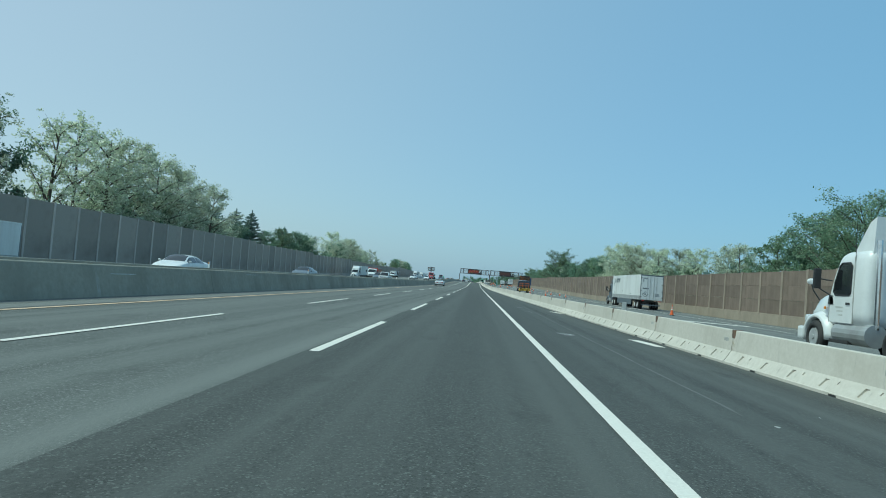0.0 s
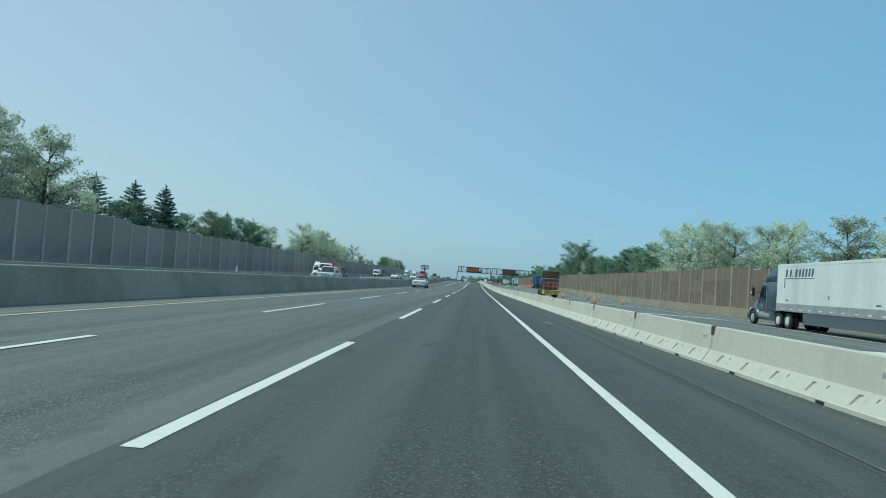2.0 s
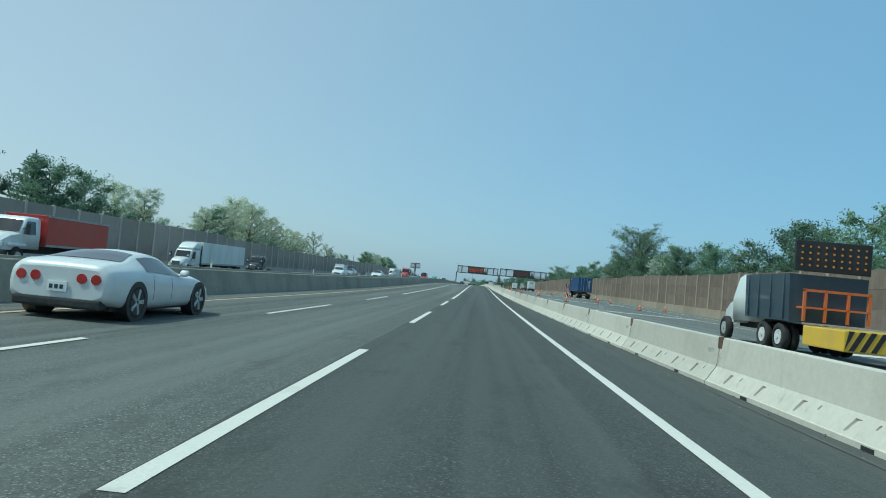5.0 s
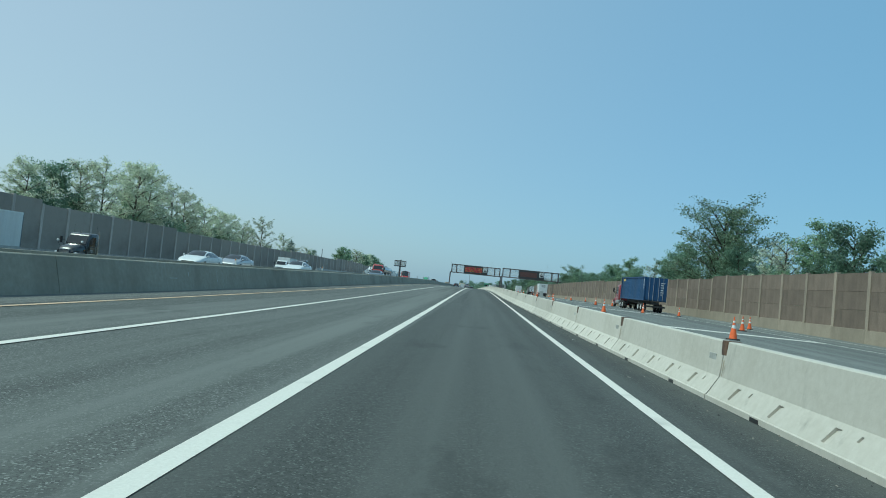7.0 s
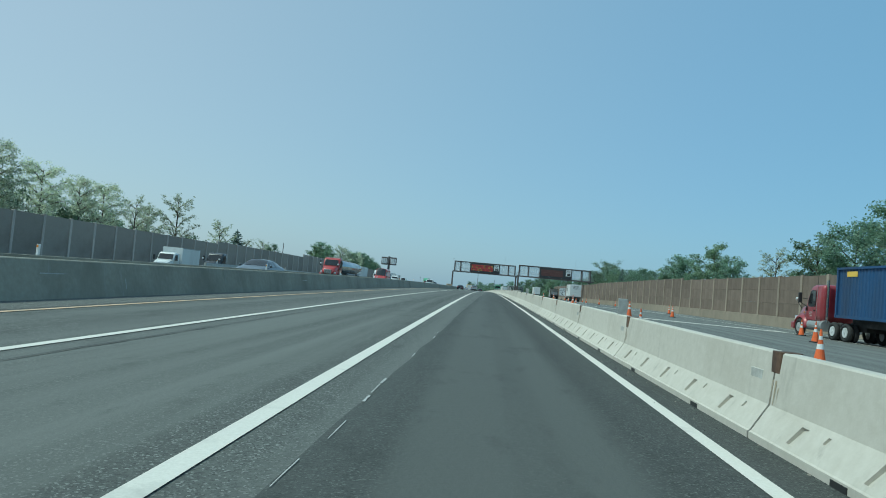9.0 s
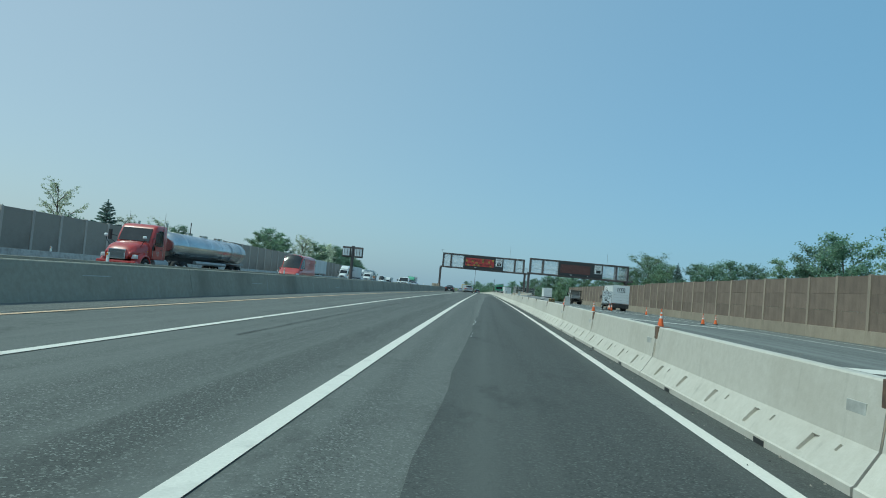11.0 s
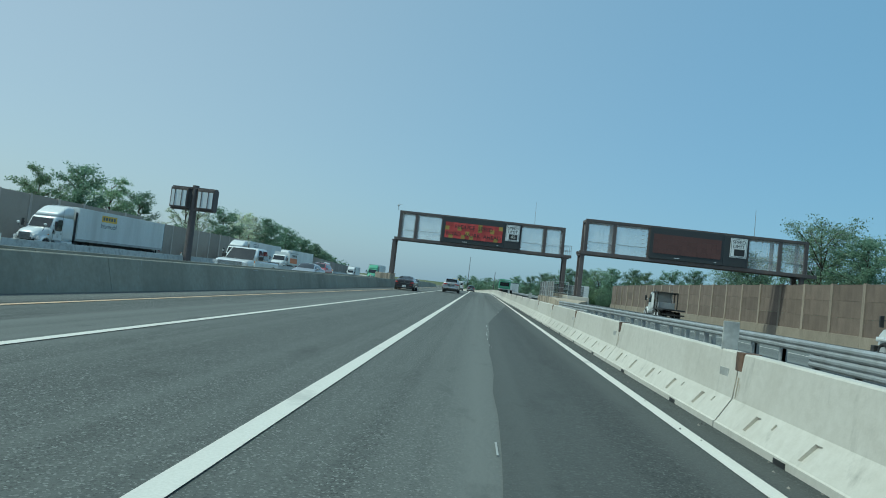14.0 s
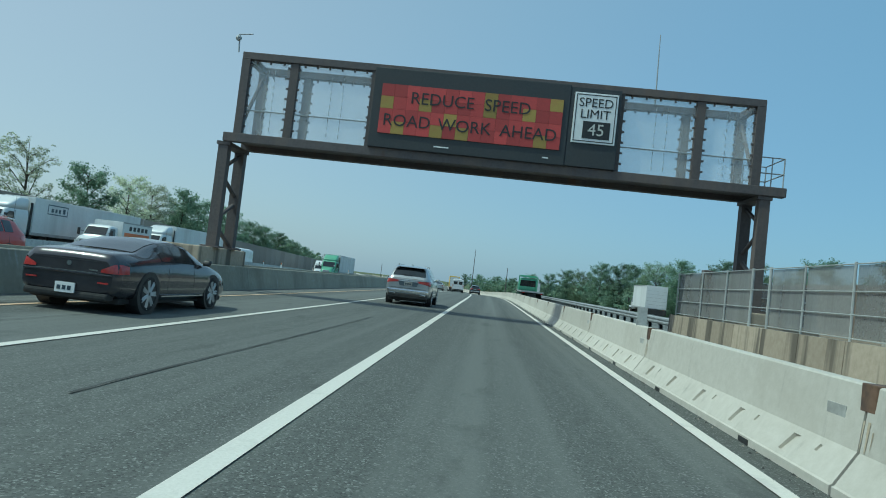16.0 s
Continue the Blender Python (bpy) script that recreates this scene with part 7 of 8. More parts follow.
def make_flatbed(label="green cab-over rollback truck with a long bare flatbed", cab="green_paint"):
    root = thing("flatbed_truck", label, "truck")
    part("bed", box(B(), -1.25, 1.25, 0, 6.6, 1.05, 1.22, 0.02), "steel_grey", root, "bare grey flatbed")
    for y in np.linspace(0.4, 6.2, 8):
        part("cross_rib", box(B(), -1.2, 1.2, y - 0.06, y + 0.06, 0.92, 1.045), "chassis", root)
    part("chassis_frame", box(B(), -0.45, 0.45, 0.1, 9.2, 0.55, 0.9), "chassis", root)
    bm = B()
    loft(bm, [rounded((a + b) / 2, (b - a) / 2, w, z, 0.2) for a, b, w, z in ((6.95, 8.4, 1.12, 0.75), (6.95, 8.4, 1.15, 1.7), (6.95, 8.1, 1.08, 2.6), (7.05, 7.9, 0.95, 2.75))], smooth=True)
    part("cab", normals(bm), cab, root)
    bm = B()
    loft(bm, [[(s * w, y, z) for s, w, z in ((-1, w0, 0.75), (1, w0, 0.75), (1, w0 * 0.97, zt - 0.1), (1, w0 * 0.7, zt), (-1, w0 * 0.7, zt), (-1, w0 * 0.97, zt - 0.1))] for y, w0, zt in ((8.3, 1.05, 1.85), (9.0, 0.98, 1.7), (9.7, 0.85, 1.4))])
    part("bonnet", normals(bm), cab, root)
    bm = B()
    bm.faces.new([bm.verts.new(p) for p in ((-0.95, 6.94, 1.75), (0.95, 6.94, 1.75), (0.9, 6.94, 2.5), (-0.9, 6.94, 2.5))])
    part("rear_window", bm, "glass", root)
    part("light_bar", box(B(), -1.05, 1.05, 6.85, 7.05, 2.95, 3.08, 0.02), cab, root)
    for sx in (-1, 1):
        part("head_post", box(B(), sx * 1.1 - 0.06, sx * 1.1 + 0.06, 6.7, 6.85, 1.2, 3.0), cab, root)
        part("tail_light", box(B(), sx * 1.0 - 0.1, sx * 1.0 + 0.1, -0.03, 0.0, 0.95, 1.04), "tail_red", root)
        wheel(root, sx * 1.05, 8.75, 0.48, 0.3, sx, "rim", 0, 0.58)
    part("head_bar", box(B(), -1.1, 1.1, 6.7, 6.85, 2.85, 2.97), cab, root)
    duals(root, (1.6, 2.9), 0.48, 1.2)
    return root


def make_tractor(label, paint_name, sleeper=False, roof=False, name="road_tractor", deflector=True):
    root = thing(name, label, "truck")
    tractor_into(root, 0.0, paint_name, sleeper, roof)
    part("deck_plate", box(B(), -0.5, 0.5, 2.2, 3.3, 0.95, 1.0), "steel_grey", root)
    if deflector:
        bm = B()
        loft(bm, [[(-0.95, y, 2.95), (0.95, y, 2.95), (0.95 * k, y, zt), (-0.95 * k, y, zt)] for y, k, zt in ((3.45, 0.95, 3.95), (3.75, 0.95, 3.82), (4.40, 0.86, 3.05))])
        part("air_deflector", normals(bm), paint_name, root, "sloping roof air deflector")
    return root


def make_equipment_truck():
    """Work truck: a white day cab, a bare dark deck and a tall rack behind the cab."""
    root = thing("equipment_truck", "white equipment truck with a bare dark deck and a rack", "truck")
    tractor_into(root, 0.0, "white_paint", False, False)
    part("deck", box(B(), -1.2, 1.2, -1.2, 2.9, 1.08, 1.24, 0.02), "chassis", root, "bare dark deck")
    for x in (-1.1, 1.1):
        for y in (1.6, 2.8):
            part("rack_post", box(B(), x - 0.05, x + 0.05, y - 0.05, y + 0.05, 1.24, 2.9), "chassis", root)
        part("rack_rail", box(B(), x - 0.05, x + 0.05, 1.5, 3.6, 2.9, 3.0), "chassis", root)
    part("rack_floor", box(B(), -1.15, 1.15, 1.55, 3.5, 3.0, 3.06), "chassis", root)
    part("tool_chest", box(B(), -0.9, 0.9, 1.7, 2.7, 1.24, 1.9, 0.03), "steel_grey", root, "grey tool chest")
    part("bumper_bar", box(B(), -1.15, 1.15, -1.25, -1.15, 0.55, 0.72), "chassis", root)
    return root


def put(ob, x, y, away=True, z=0.0, turn=0.0):
    """Stands a vehicle with its tail at x, y."""
    tilt = math.degrees(math.atan(grade(y + (6 if away else -6)))) * (1 if away else -1)
    ob.matrix_basis = pose(x + off_x(y), y, z + off_z(y) + fall(x) + (outer_z(y) if x < -29 else 0), tilt, 0, (0 if away else 180) + turn)
    return ob


# our side of the median
put(make_suv(), -3.62, 443.0)
put(make_coupe(), -7.20, 425.2)
put(make_sports(), -7.05, 140.5)
put(make_suv("sport_utility", "dark sport-utility car ahead in the edge lane", "black_paint"), -0.1, 545.0, turn=3.4)
put(make_van("white panel van ahead in the middle lane", "white_paint"), -3.7, 529.0, turn=2.7)
put(make_sedan("pale silver saloon far ahead in the fast lane", "silver"), -7.0, 530.0, turn=3)
put(make_sedan("white saloon far ahead in the middle lane", "white_paint"), -3.6, 585.0, turn=5)
put(make_box_truck("yellow-cabbed box truck far ahead", "yellow_paint", 5.0, body="yellow_paint"), -3.2, 582.0, turn=5)
# truck lanes beyond the white barrier
put(make_semi("white box trailer with dark bars behind a slate blue sleeper tractor", "slate_paint", True, True, marks=bar_marks), 20.9, 80.5)
put(make_tractor("white day-cab road tractor with a roof deflector", "white_paint"), 12.0, 15.4)
put(make_container_truck(), 20.0, 259.0)
put(make_attenuator_truck(), 11.2, 151.0)
put(make_box_truck("white box truck with framed dark bars on side and rear", marks=square_marks), 20.0, 387.0)
put(make_box_truck("plain white box truck in the truck lanes"), 19.9, 496.0)
put(make_equipment_truck(), 20.6, 438.0)
put(make_flatbed(), 5.0, 491.0, turn=1.5)
put(make_semi("white box trailer far ahead in the truck lanes", "white_paint"), 13.0, 560.0, turn=5)
# oncoming traffic: tail positions
put(make_semi("plain white box trailer behind a white tractor", "white_paint", skirt=False), -39.0, 55.0, False)
put(make_sedan("white saloon coming the other way", "white_paint"), -17.5, 43.0, False)
put(make_sedan("dark saloon coming the other way", "grey_paint"), -17.5, 73.0, False)
put(make_pickup("white crew-cab pickup coming the other way", "white_paint"), -17.5, 137.0, False)
put(make_box_truck("red-bodied truck with a white cab coming the other way", "white_paint", 6.0, body="red_paint", z1=2.75), -24.7, 171.0, False)
put(make_suv("sport_utility", "grey sport-utility car coming the other way", "grey_paint"), -21.1, 152.0, False)
put(make_semi("long white trailer behind a white tractor", "white_paint", skirt=False), -38.0, 234.0, False)
put(make_tractor("black bonneted tractor with chrome stacks", "black_paint", deflector=False), -38.0, 249.0, False)
put(make_sedan("white saloon beyond the median", "white_paint"), -21.1, 234.4, False)
put(make_sedan("pale saloon beyond the median", "silver"), -21.1, 242.0, False)
put(make_sedan("white saloon beside the median", "white_paint"), -17.5, 249.0, False)
put(make_box_truck("small white box truck with a bonneted cab beyond the median", L=5.0, z1=3.2), -38.0, 318.0, False)
put(make_sedan("grey saloon beside the median", "grey_paint"), -13.8, 276.0, False)
put(make_tractor("dark tractor beyond the median", "black_paint", deflector=False), -38.0, 331.0, False)
put(make_tanker(), -21.1, 340.0, False)
put(make_van("red high-roofed van beyond the median", "red_paint", 5.9, 2.6), -17.5, 349.7, False)
put(make_semi("white box trailer with a yellow plate behind a white sleeper tractor", "white_paint", skirt=False, marks=plate_marks), -37.1, 436.5, False)
put(make_pickup("white crew-cab pickup with a chrome grille", "white_paint"), -13.9, 404.8, False)
put(make_sedan("silver saloon beside the median", "silver"), -13.8, 418.0, False)
put(make_semi("white trailer with a framed dark mark behind a white tractor", "white_paint", skirt=False, marks=frame_marks), -37.0, 481.0, False)
put(make_suv("sport_utility", "red sport-utility car beyond the median", "red_paint"), -17.5, 437.4, False)
put(make_box_truck("white hire truck with orange panels beyond the median", "white_paint", 4.8, marks=panel_marks, z1=3.0), -31.6, 473.0, False)
put(make_semi("plain grey-white trailer far along the oncoming lanes", "white_paint", skirt=False), -36.9, 506.0, False)
put(make_van("white high-roofed van coming the other way", "white_paint", 5.8, 2.6), -32.0, 503.0, False)
put(make_semi("white trailer behind a green tractor", "green_paint", skirt=False), -24.5, 540.0, False, turn=3)
put(make_semi("white trailer far along the oncoming lanes", "white_paint", skirt=False), -37.0, 600.0, False, turn=5)
put(make_sedan("white saloon far along the oncoming lanes", "white_paint"), -13.9, 520.0, False, turn=3)
# ---- trees ----
def mesh_from(name, verts, faces, material):
    me = bpy.data.meshes.new(name)
    me.from_pydata(verts, [], faces)
    me.materials.append(M[material])
    return me


def leaf_cloud(r, centres, per, spread, size, flat=0.75):
    """Small four-cornered leaves scattered in uneven clumps round the ends of the limbs."""
    c = np.array([p for p, s in centres])
    s = np.array([q for p, q in centres])
    idx = np.repeat(np.arange(len(c)), per)
    n = len(idx)
    d = r.normal(size=(n, 3))
    d /= np.linalg.norm(d, axis=1)[:, None]
    rad = r.random(n) ** 0.45
    pos = c[idx] + d * (rad * s[idx] * spread)[:, None] * np.array((1, 1, flat))
    # leaves turn their faces up and outwards to the light
    up = 0.62 * r.normal(size=(n, 3)) + 0.65 * d + np.array((0, 0, 0.55))
    u = np.cross(up, r.normal(size=(n, 3)))
    u /= np.linalg.norm(u, axis=1)[:, None]
    w = np.cross(up, u)
    w /= np.linalg.norm(w, axis=1)[:, None]
    sz = size * (0.6 + 0.8 * r.random(n))[:, None]
    a, b = u * sz, w * sz * 0.62
    verts = np.stack((pos - a, pos - b * 0.9, pos + a, pos + b), axis=1).reshape(-1, 3)
    faces = np.arange(4 * n).reshape(-1, 4)
    return verts.tolist(), faces.tolist()


def broad_tree(seed, H, R, base, material, bark, limbs, twigs, tufts, per, size, tuft, label, category="tree", flat=0.6, lift=0.7, stem=0.9):
    """A tapered trunk, limbs that fork into twigs, and leaf tufts along the twigs with gaps between. base: height at which the crown
    begins; tuft: radius of a tuft as a share of R; lift: how steeply the limbs climb."""
    r = np.random.default_rng(seed)
    root = thing("tree", label, category, "roadside trees")
    bm = B()
    lean = Vector((r.uniform(-0.4, 0.4), r.uniform(-0.4, 0.4), 0))
    pts = [Vector((0, 0, -0.1)), Vector((0, 0, base * 0.7)) + lean * 0.5, Vector((0, 0, H * 0.62 * stem)) + lean, Vector((0, 0, H * stem)) + lean * 1.5]
    rad = [0.020 * H, 0.015 * H, 0.009 * H, 0.002 * H]
    for p, q, a, b in zip(pts, pts[1:], rad, rad[1:]):
        tube(bm, p, q, a, b, 7)
    centres = [(tuple(pts[3] + Vector((0, 0, H * 0.05))), tuft * R * 1.2)]
    for i in range(limbs):      # short shoots close to the trunk
        c = pts[1].lerp(pts[3], 0.1 + 0.85 * i / limbs)
        centres.append((tuple(c + Vector((r.normal(), r.normal(), r.normal() * 0.6)) * 0.16 * R), tuft * R * r.uniform(0.9, 1.5)))
    for i in range(limbs):
        f = (i + 0.5) / limbs
        z = base + (H - 0.12 * R - base) * f ** 0.85
        t = (z - base) / (H - base)
        prof = math.sin(math.pi * min(1, 0.18 + 0.78 * t)) ** 0.7
        ang = i * 2.399 + r.uniform(-0.5, 0.5)
        rr = R * prof * r.uniform(0.62, 1.0)
        p = Vector((rr * math.cos(ang), rr * math.sin(ang), z + r.uniform(-0.4, 0.3))) + lean * t
        k = min(0.97, max(0.0, (z - lift * rr - base * 0.7) / (H * stem - base * 0.7)))
        s = pts[1].lerp(pts[3], k)
        mid = s.lerp(p, 0.5) + Vector((r.uniform(-0.1, 0.1) * rr, r.uniform(-0.1, 0.1) * rr, 0.10 * rr))
        tube(bm, s, mid, 0.0068 * H, 0.004 * H, 5, False)
        tube(bm, mid, p, 0.004 * H, 0.0012 * H, 4, False)
        for j in range(twigs):
            u = (j + r.uniform(0.3, 1.0)) / twigs
            o = s.lerp(mid, 0.25 + 1.5 * u) if u < 0.5 else mid.lerp(p, 2 * u - 1)
            a2 = ang + r.uniform(-1.5, 1.5)
            ln = R * r.uniform(0.14, 0.34) * (1.15 - 0.4 * u)
            q = o + Vector((math.cos(a2) * ln, math.sin(a2) * ln, ln * r.uniform(-0.45, 0.85)))
            tube(bm, o, q, 0.0022 * H, 0.0007 * H, 3, False)
            for m in range(tufts):
                c = o.lerp(q, (m + r.uniform(0.5, 1.1)) / tufts) + Vector(r.normal(size=3) * 0.035 * R)
                centres.append((tuple(c), tuft * R * r.uniform(0.65, 1.3)))
    part("trunk", bm, bark, root)
    v, f = leaf_cloud(r, centres, per, 1.0, size, flat)
    part("crown", mesh_from("crown", v, f, material), None, root)
    return root


def spruce(seed, H, R, label):
    """A straight trunk with drooping whorls, each bough hung with needle sprays."""
    r = np.random.default_rng(seed)
    root = thing("spruce", label, "tree", "roadside trees")
    bm = B()
    tube(bm, (0, 0, -0.1), (0, 0, H), 0.02 * H, 0.002 * H, 7)
    pos, out = [], []
    z = 0.08 * H
    while z < H * 0.975:
        f = z / H
        n = max(5, int(8 * (1 - f) + 5))
        turn = r.uniform(0, 6.283)
        for i in range(n):
            a = turn + 6.283 * i / n + r.uniform(-0.25, 0.25)
            L = (R * (1 - f) ** 0.92 + 0.10) * r.uniform(0.72, 1.12)
            climb = -0.16 + 0.62 * f ** 1.5 + r.uniform(-0.06, 0.06)
            d = np.array((math.cos(a), math.sin(a), climb))
            o = np.array((0, 0, z + r.uniform(-0.012, 0.012) * H))
            tube(bm, tuple(o), tuple(o + L * d), 0.035, 0.008, 4, False)
            m = max(7, int(L * 24))
            t = r.random(m) ** 0.75
            side = np.array((-math.sin(a), math.cos(a), 0))
            sway = r.uniform(-1, 1, m)
            p = o + (t * L)[:, None] * d + (sway * (0.06 + 0.34 * (1 - t) * L))[:, None] * side
            p[:, 2] += 0.10 * L * t * t - r.random(m) ** 2 * 0.22
            pos.append(p)
            out.append(np.repeat(d[None], m, 0) + np.sign(sway)[:, None] * 0.55 * side + r.normal(size=(m, 3)) * 0.35)
        z += (0.052 - 0.020 * f) * H
    # the leader at the top
    pos.append(np.stack((np.zeros(9), np.zeros(9), np.linspace(0.93 * H, 1.01 * H, 9)), axis=1))
    out.append(np.array((0, 0, 1.0)) + r.normal(size=(9, 3)) * 0.35)
    p = np.concatenate(pos)
    u = np.concatenate(out)
    u /= np.linalg.norm(u, axis=1)[:, None]
    w = np.cross(u, r.normal(size=u.shape))
    w /= np.linalg.norm(w, axis=1)[:, None]
    s = (0.15 + 0.17 * r.random(len(p)))[:, None]
    verts = np.stack((p - u * s, p - w * s * 0.40, p + u * s, p + w * s * 0.40), axis=1).reshape(-1, 3)
    part("trunk", bm, "bark", root)
    part("crown", mesh_from("crown", verts.tolist(), np.arange(len(verts)).reshape(-1, 4).tolist(), "needle"), None, root)
    return root


KINDS = dict(
    green=broad_tree(1, 10, 4.2, 1.2, "leaf_green", "bark", 20, 9, 3, 22, 0.115, 0.155, "leafy dark green tree behind the noise wall", flat=0.72),
    fresh=broad_tree(2, 10, 4.0, 1.2, "leaf_fresh", "bark", 19, 9, 3, 20, 0.110, 0.140, "fresh green leafy tree behind the noise wall", flat=0.66),
    pale=broad_tree(3, 10, 3.9, 1.4, "leaf_blossom", "bark", 20, 10, 3, 19, 0.088, 0.118, "pale blossoming tree with thin limbs behind the noise wall", flat=0.66),
    airy=broad_tree(4, 10, 3.3, 2.0, "leaf_blossom", "bark", 17, 8, 3, 15, 0.082, 0.100, "tall airy tree with pale young leaves", flat=0.6, lift=1.0),
    wide=broad_tree(5, 10, 5.2, 1.2, "leaf_fresh", "bark", 34, 11, 3, 22, 0.078, 0.128, "broad spreading green tree behind the noise wall", flat=0.46, lift=0.9, stem=0.72),
    shrub=broad_tree(6, 10, 6.5, 0.6, "leaf_green", "bark", 15, 8, 2, 16, 0.27, 0.22, "dense green undergrowth behind the noise wall", category="shrub", flat=0.8),
    spruce=spruce(7, 15, 5.4, "dark pointed spruce rising behind the trees"),
)
BASE_H = dict(green=10, fresh=10, pale=10, airy=10, wide=10, shrub=10, spruce=15)
used = set()
rt = random.Random(21)


def plant(kind, x, y, h, wide=1.0):
    s = h / BASE_H[kind]
    m = pose(x + off_x(y), y, off_z(y) - 0.05, 0, 0, rt.uniform(0, 360)) @ Matrix.Diagonal((s * wide, s * wide, s, 1))
    if kind in used:
        k = KINDS[kind].scale
        copy_thing(KINDS[kind], m @ Matrix.Diagonal((1 / k[0], 1 / k[1], 1 / k[2], 1)))
    else:
        used.add(kind)
        KINDS[kind].matrix_basis = m


# left, beyond the oncoming lanes
for kind, x, y, h in (
    ("green", -54, 44, 18), ("green", -55, 58, 19), ("airy", -53, 68, 19), ("green", -58, 74, 18), ("airy", -54, 82, 19), ("airy", -55, 90, 20), ("pale", -54, 96, 19.5),
    ("pale", -55, 103, 19.5), ("pale", -54, 110, 19), ("pale", -54, 117, 18.5), ("pale", -55, 124, 18), ("pale", -53, 131, 16.5), ("green", -58, 138, 14), ("pale", -54, 142, 10.5),
    ("spruce", -63, 160, 14.6), ("spruce", -62, 171, 15.0), ("spruce", -62, 183, 15.6), ("spruce", -66, 192, 14.0), ("spruce", -64, 222, 14.0),
    ("green", -58, 158, 10.5), ("green", -60, 170, 11), ("green", -57, 182, 10.6), ("fresh", -56, 192, 12.2), ("green", -58, 203, 12), ("green", -56, 214, 12.3), ("green", -58, 226, 12.2),
    ("pale", -60, 238, 12.5), ("pale", -62, 250, 13), ("pale", -54, 258, 10.6), ("green", -55, 264, 11.2), ("pale", -54, 270, 12.8), ("airy", -55, 277, 14), ("pale", -54, 283, 14.4), ("pale", -55, 290, 14.8),
    ("airy", -54, 297, 13.6), ("pale", -54, 303, 12.8), ("pale", -54, 311, 11.6), ("pale", -53, 318, 11.0), ("pale", -54, 325, 11.2), ("airy", -54, 333, 10.4), ("airy", -54, 347, 13.0), ("pale", -56, 340, 9.5),
    ("airy", -54, 367, 10.2), ("airy", -55, 384, 7.6), ("spruce", -56, 381, 9.0), ("airy", -54, 394, 8.2), ("green", -55, 402, 7.4), ("fresh", -53, 440, 9.6), ("green", -54, 449, 11.4), ("fresh", -55, 459, 11.0), ("green", -56, 468, 10.2),
    ("airy", -54, 482, 12.5), ("airy", -55, 491, 13.2), ("green", -54, 502, 11.6), ("pale", -54, 512, 12.3), ("pale", -55, 523, 12.5), ("green", -54, 533, 12.7), ("green", -56, 544, 12.3),
    ("green", -54, 556, 12.7), ("green", -55, 568, 11.3), ("green", -54, 580, 11.6), ("green", -55, 594, 11.6), ("green", -54, 606, 11.0), ("fresh", -55, 619, 10.8), ("green", -54, 632, 10.4), ("green", -55, 648, 10.0), ("green", -54, 666, 9.6), ("green", -55, 690, 9.2), ("green", -54, 716, 9.0), ("pale", -66, 308, 18.5)):
    plant(kind, x, y, h, 1.4 if kind == "spruce" else 1.0)
    if kind in ("pale", "green", "fresh") and h > 9:
        plant("shrub", x - 2.2, y + rt.uniform(2, 5), h * rt.uniform(0.62, 0.74), 0.5)
# right, behind the brown wall
for kind, x, y, h in (
    ("green", 31, 42, 9.5), ("green", 32, 53, 9.6), ("wide", 32, 63, 12.0), ("green", 32, 71, 10.6), ("fresh", 31, 78, 9.0), ("pale", 31, 87, 8.6), ("pale", 32, 96, 8.8), ("pale", 31, 106, 9.0),
    ("pale", 32, 116, 9.6), ("pale", 31, 126, 10), ("pale", 33, 136, 10.6), ("pale", 32, 146, 11.0), ("pale", 31.5, 152, 12.0), ("airy", 33, 159, 13.2), ("pale", 32, 165, 12.8), ("pale", 32, 174, 12.6),
    ("green", 31, 183, 10.2), ("fresh", 32, 192, 11), ("green", 31, 200, 10), ("green", 33, 209, 10.6), ("fresh", 32, 219, 9.2), ("green", 31, 228, 9.2), ("green", 32, 237, 9.2),
    ("green", 31, 244, 9.4), ("fresh", 32, 252, 10.2), ("airy", 31, 259, 9.4), ("airy", 32, 265, 9), ("wide", 32, 278, 15.8), ("green", 31, 271, 8.6), ("green", 30.5, 291, 10), ("green", 31, 299, 9.6),
    ("fresh", 32, 307, 9.2), ("airy", 32, 318, 8.4), ("fresh", 32, 341, 10.4), ("green", 31, 330, 7.2), ("green", 31, 351, 8.8), ("green", 31, 357, 8.6), ("fresh", 31, 364, 7.2), ("green", 31, 373, 7),
    ("green", 31, 381, 7.6), ("green", 31, 390, 7.8), ("green", 31.5, 398, 8.0), ("spruce", 32, 411, 8.4), ("fresh", 32, 418, 8.4), ("green", 33, 429, 9.4), ("wide", 33.4, 437, 12.0), ("green", 32, 452, 9.0),
    ("wide", 33, 461, 8.8), ("green", 31, 473, 7), ("green", 31, 487, 7.4), ("fresh", 30, 500, 7.4), ("green", 31, 513, 8.2), ("green", 30, 528, 8.8), ("wide", 30, 541, 9.4), ("green", 30, 554, 9.0), ("green", 30, 568, 9.8),
    ("green", 30, 584, 10.4), ("wide", 30, 602, 9.4), ("green", 30, 622, 9.6), ("green", 30, 646, 8.6), ("green", 30, 674, 8.6), ("green", 30, 706, 7), ("green", 31, 742, 7.5), ("green", 32, 788, 8), ("green", 33, 838, 8)):
    plant(kind, x + 2.6, y, h * 1.07)
    if y < 480 and h > 6.9:
        plant("shrub", x + 4.2, y + rt.uniform(3, 6), h * rt.uniform(0.70, 0.84), 0.5)
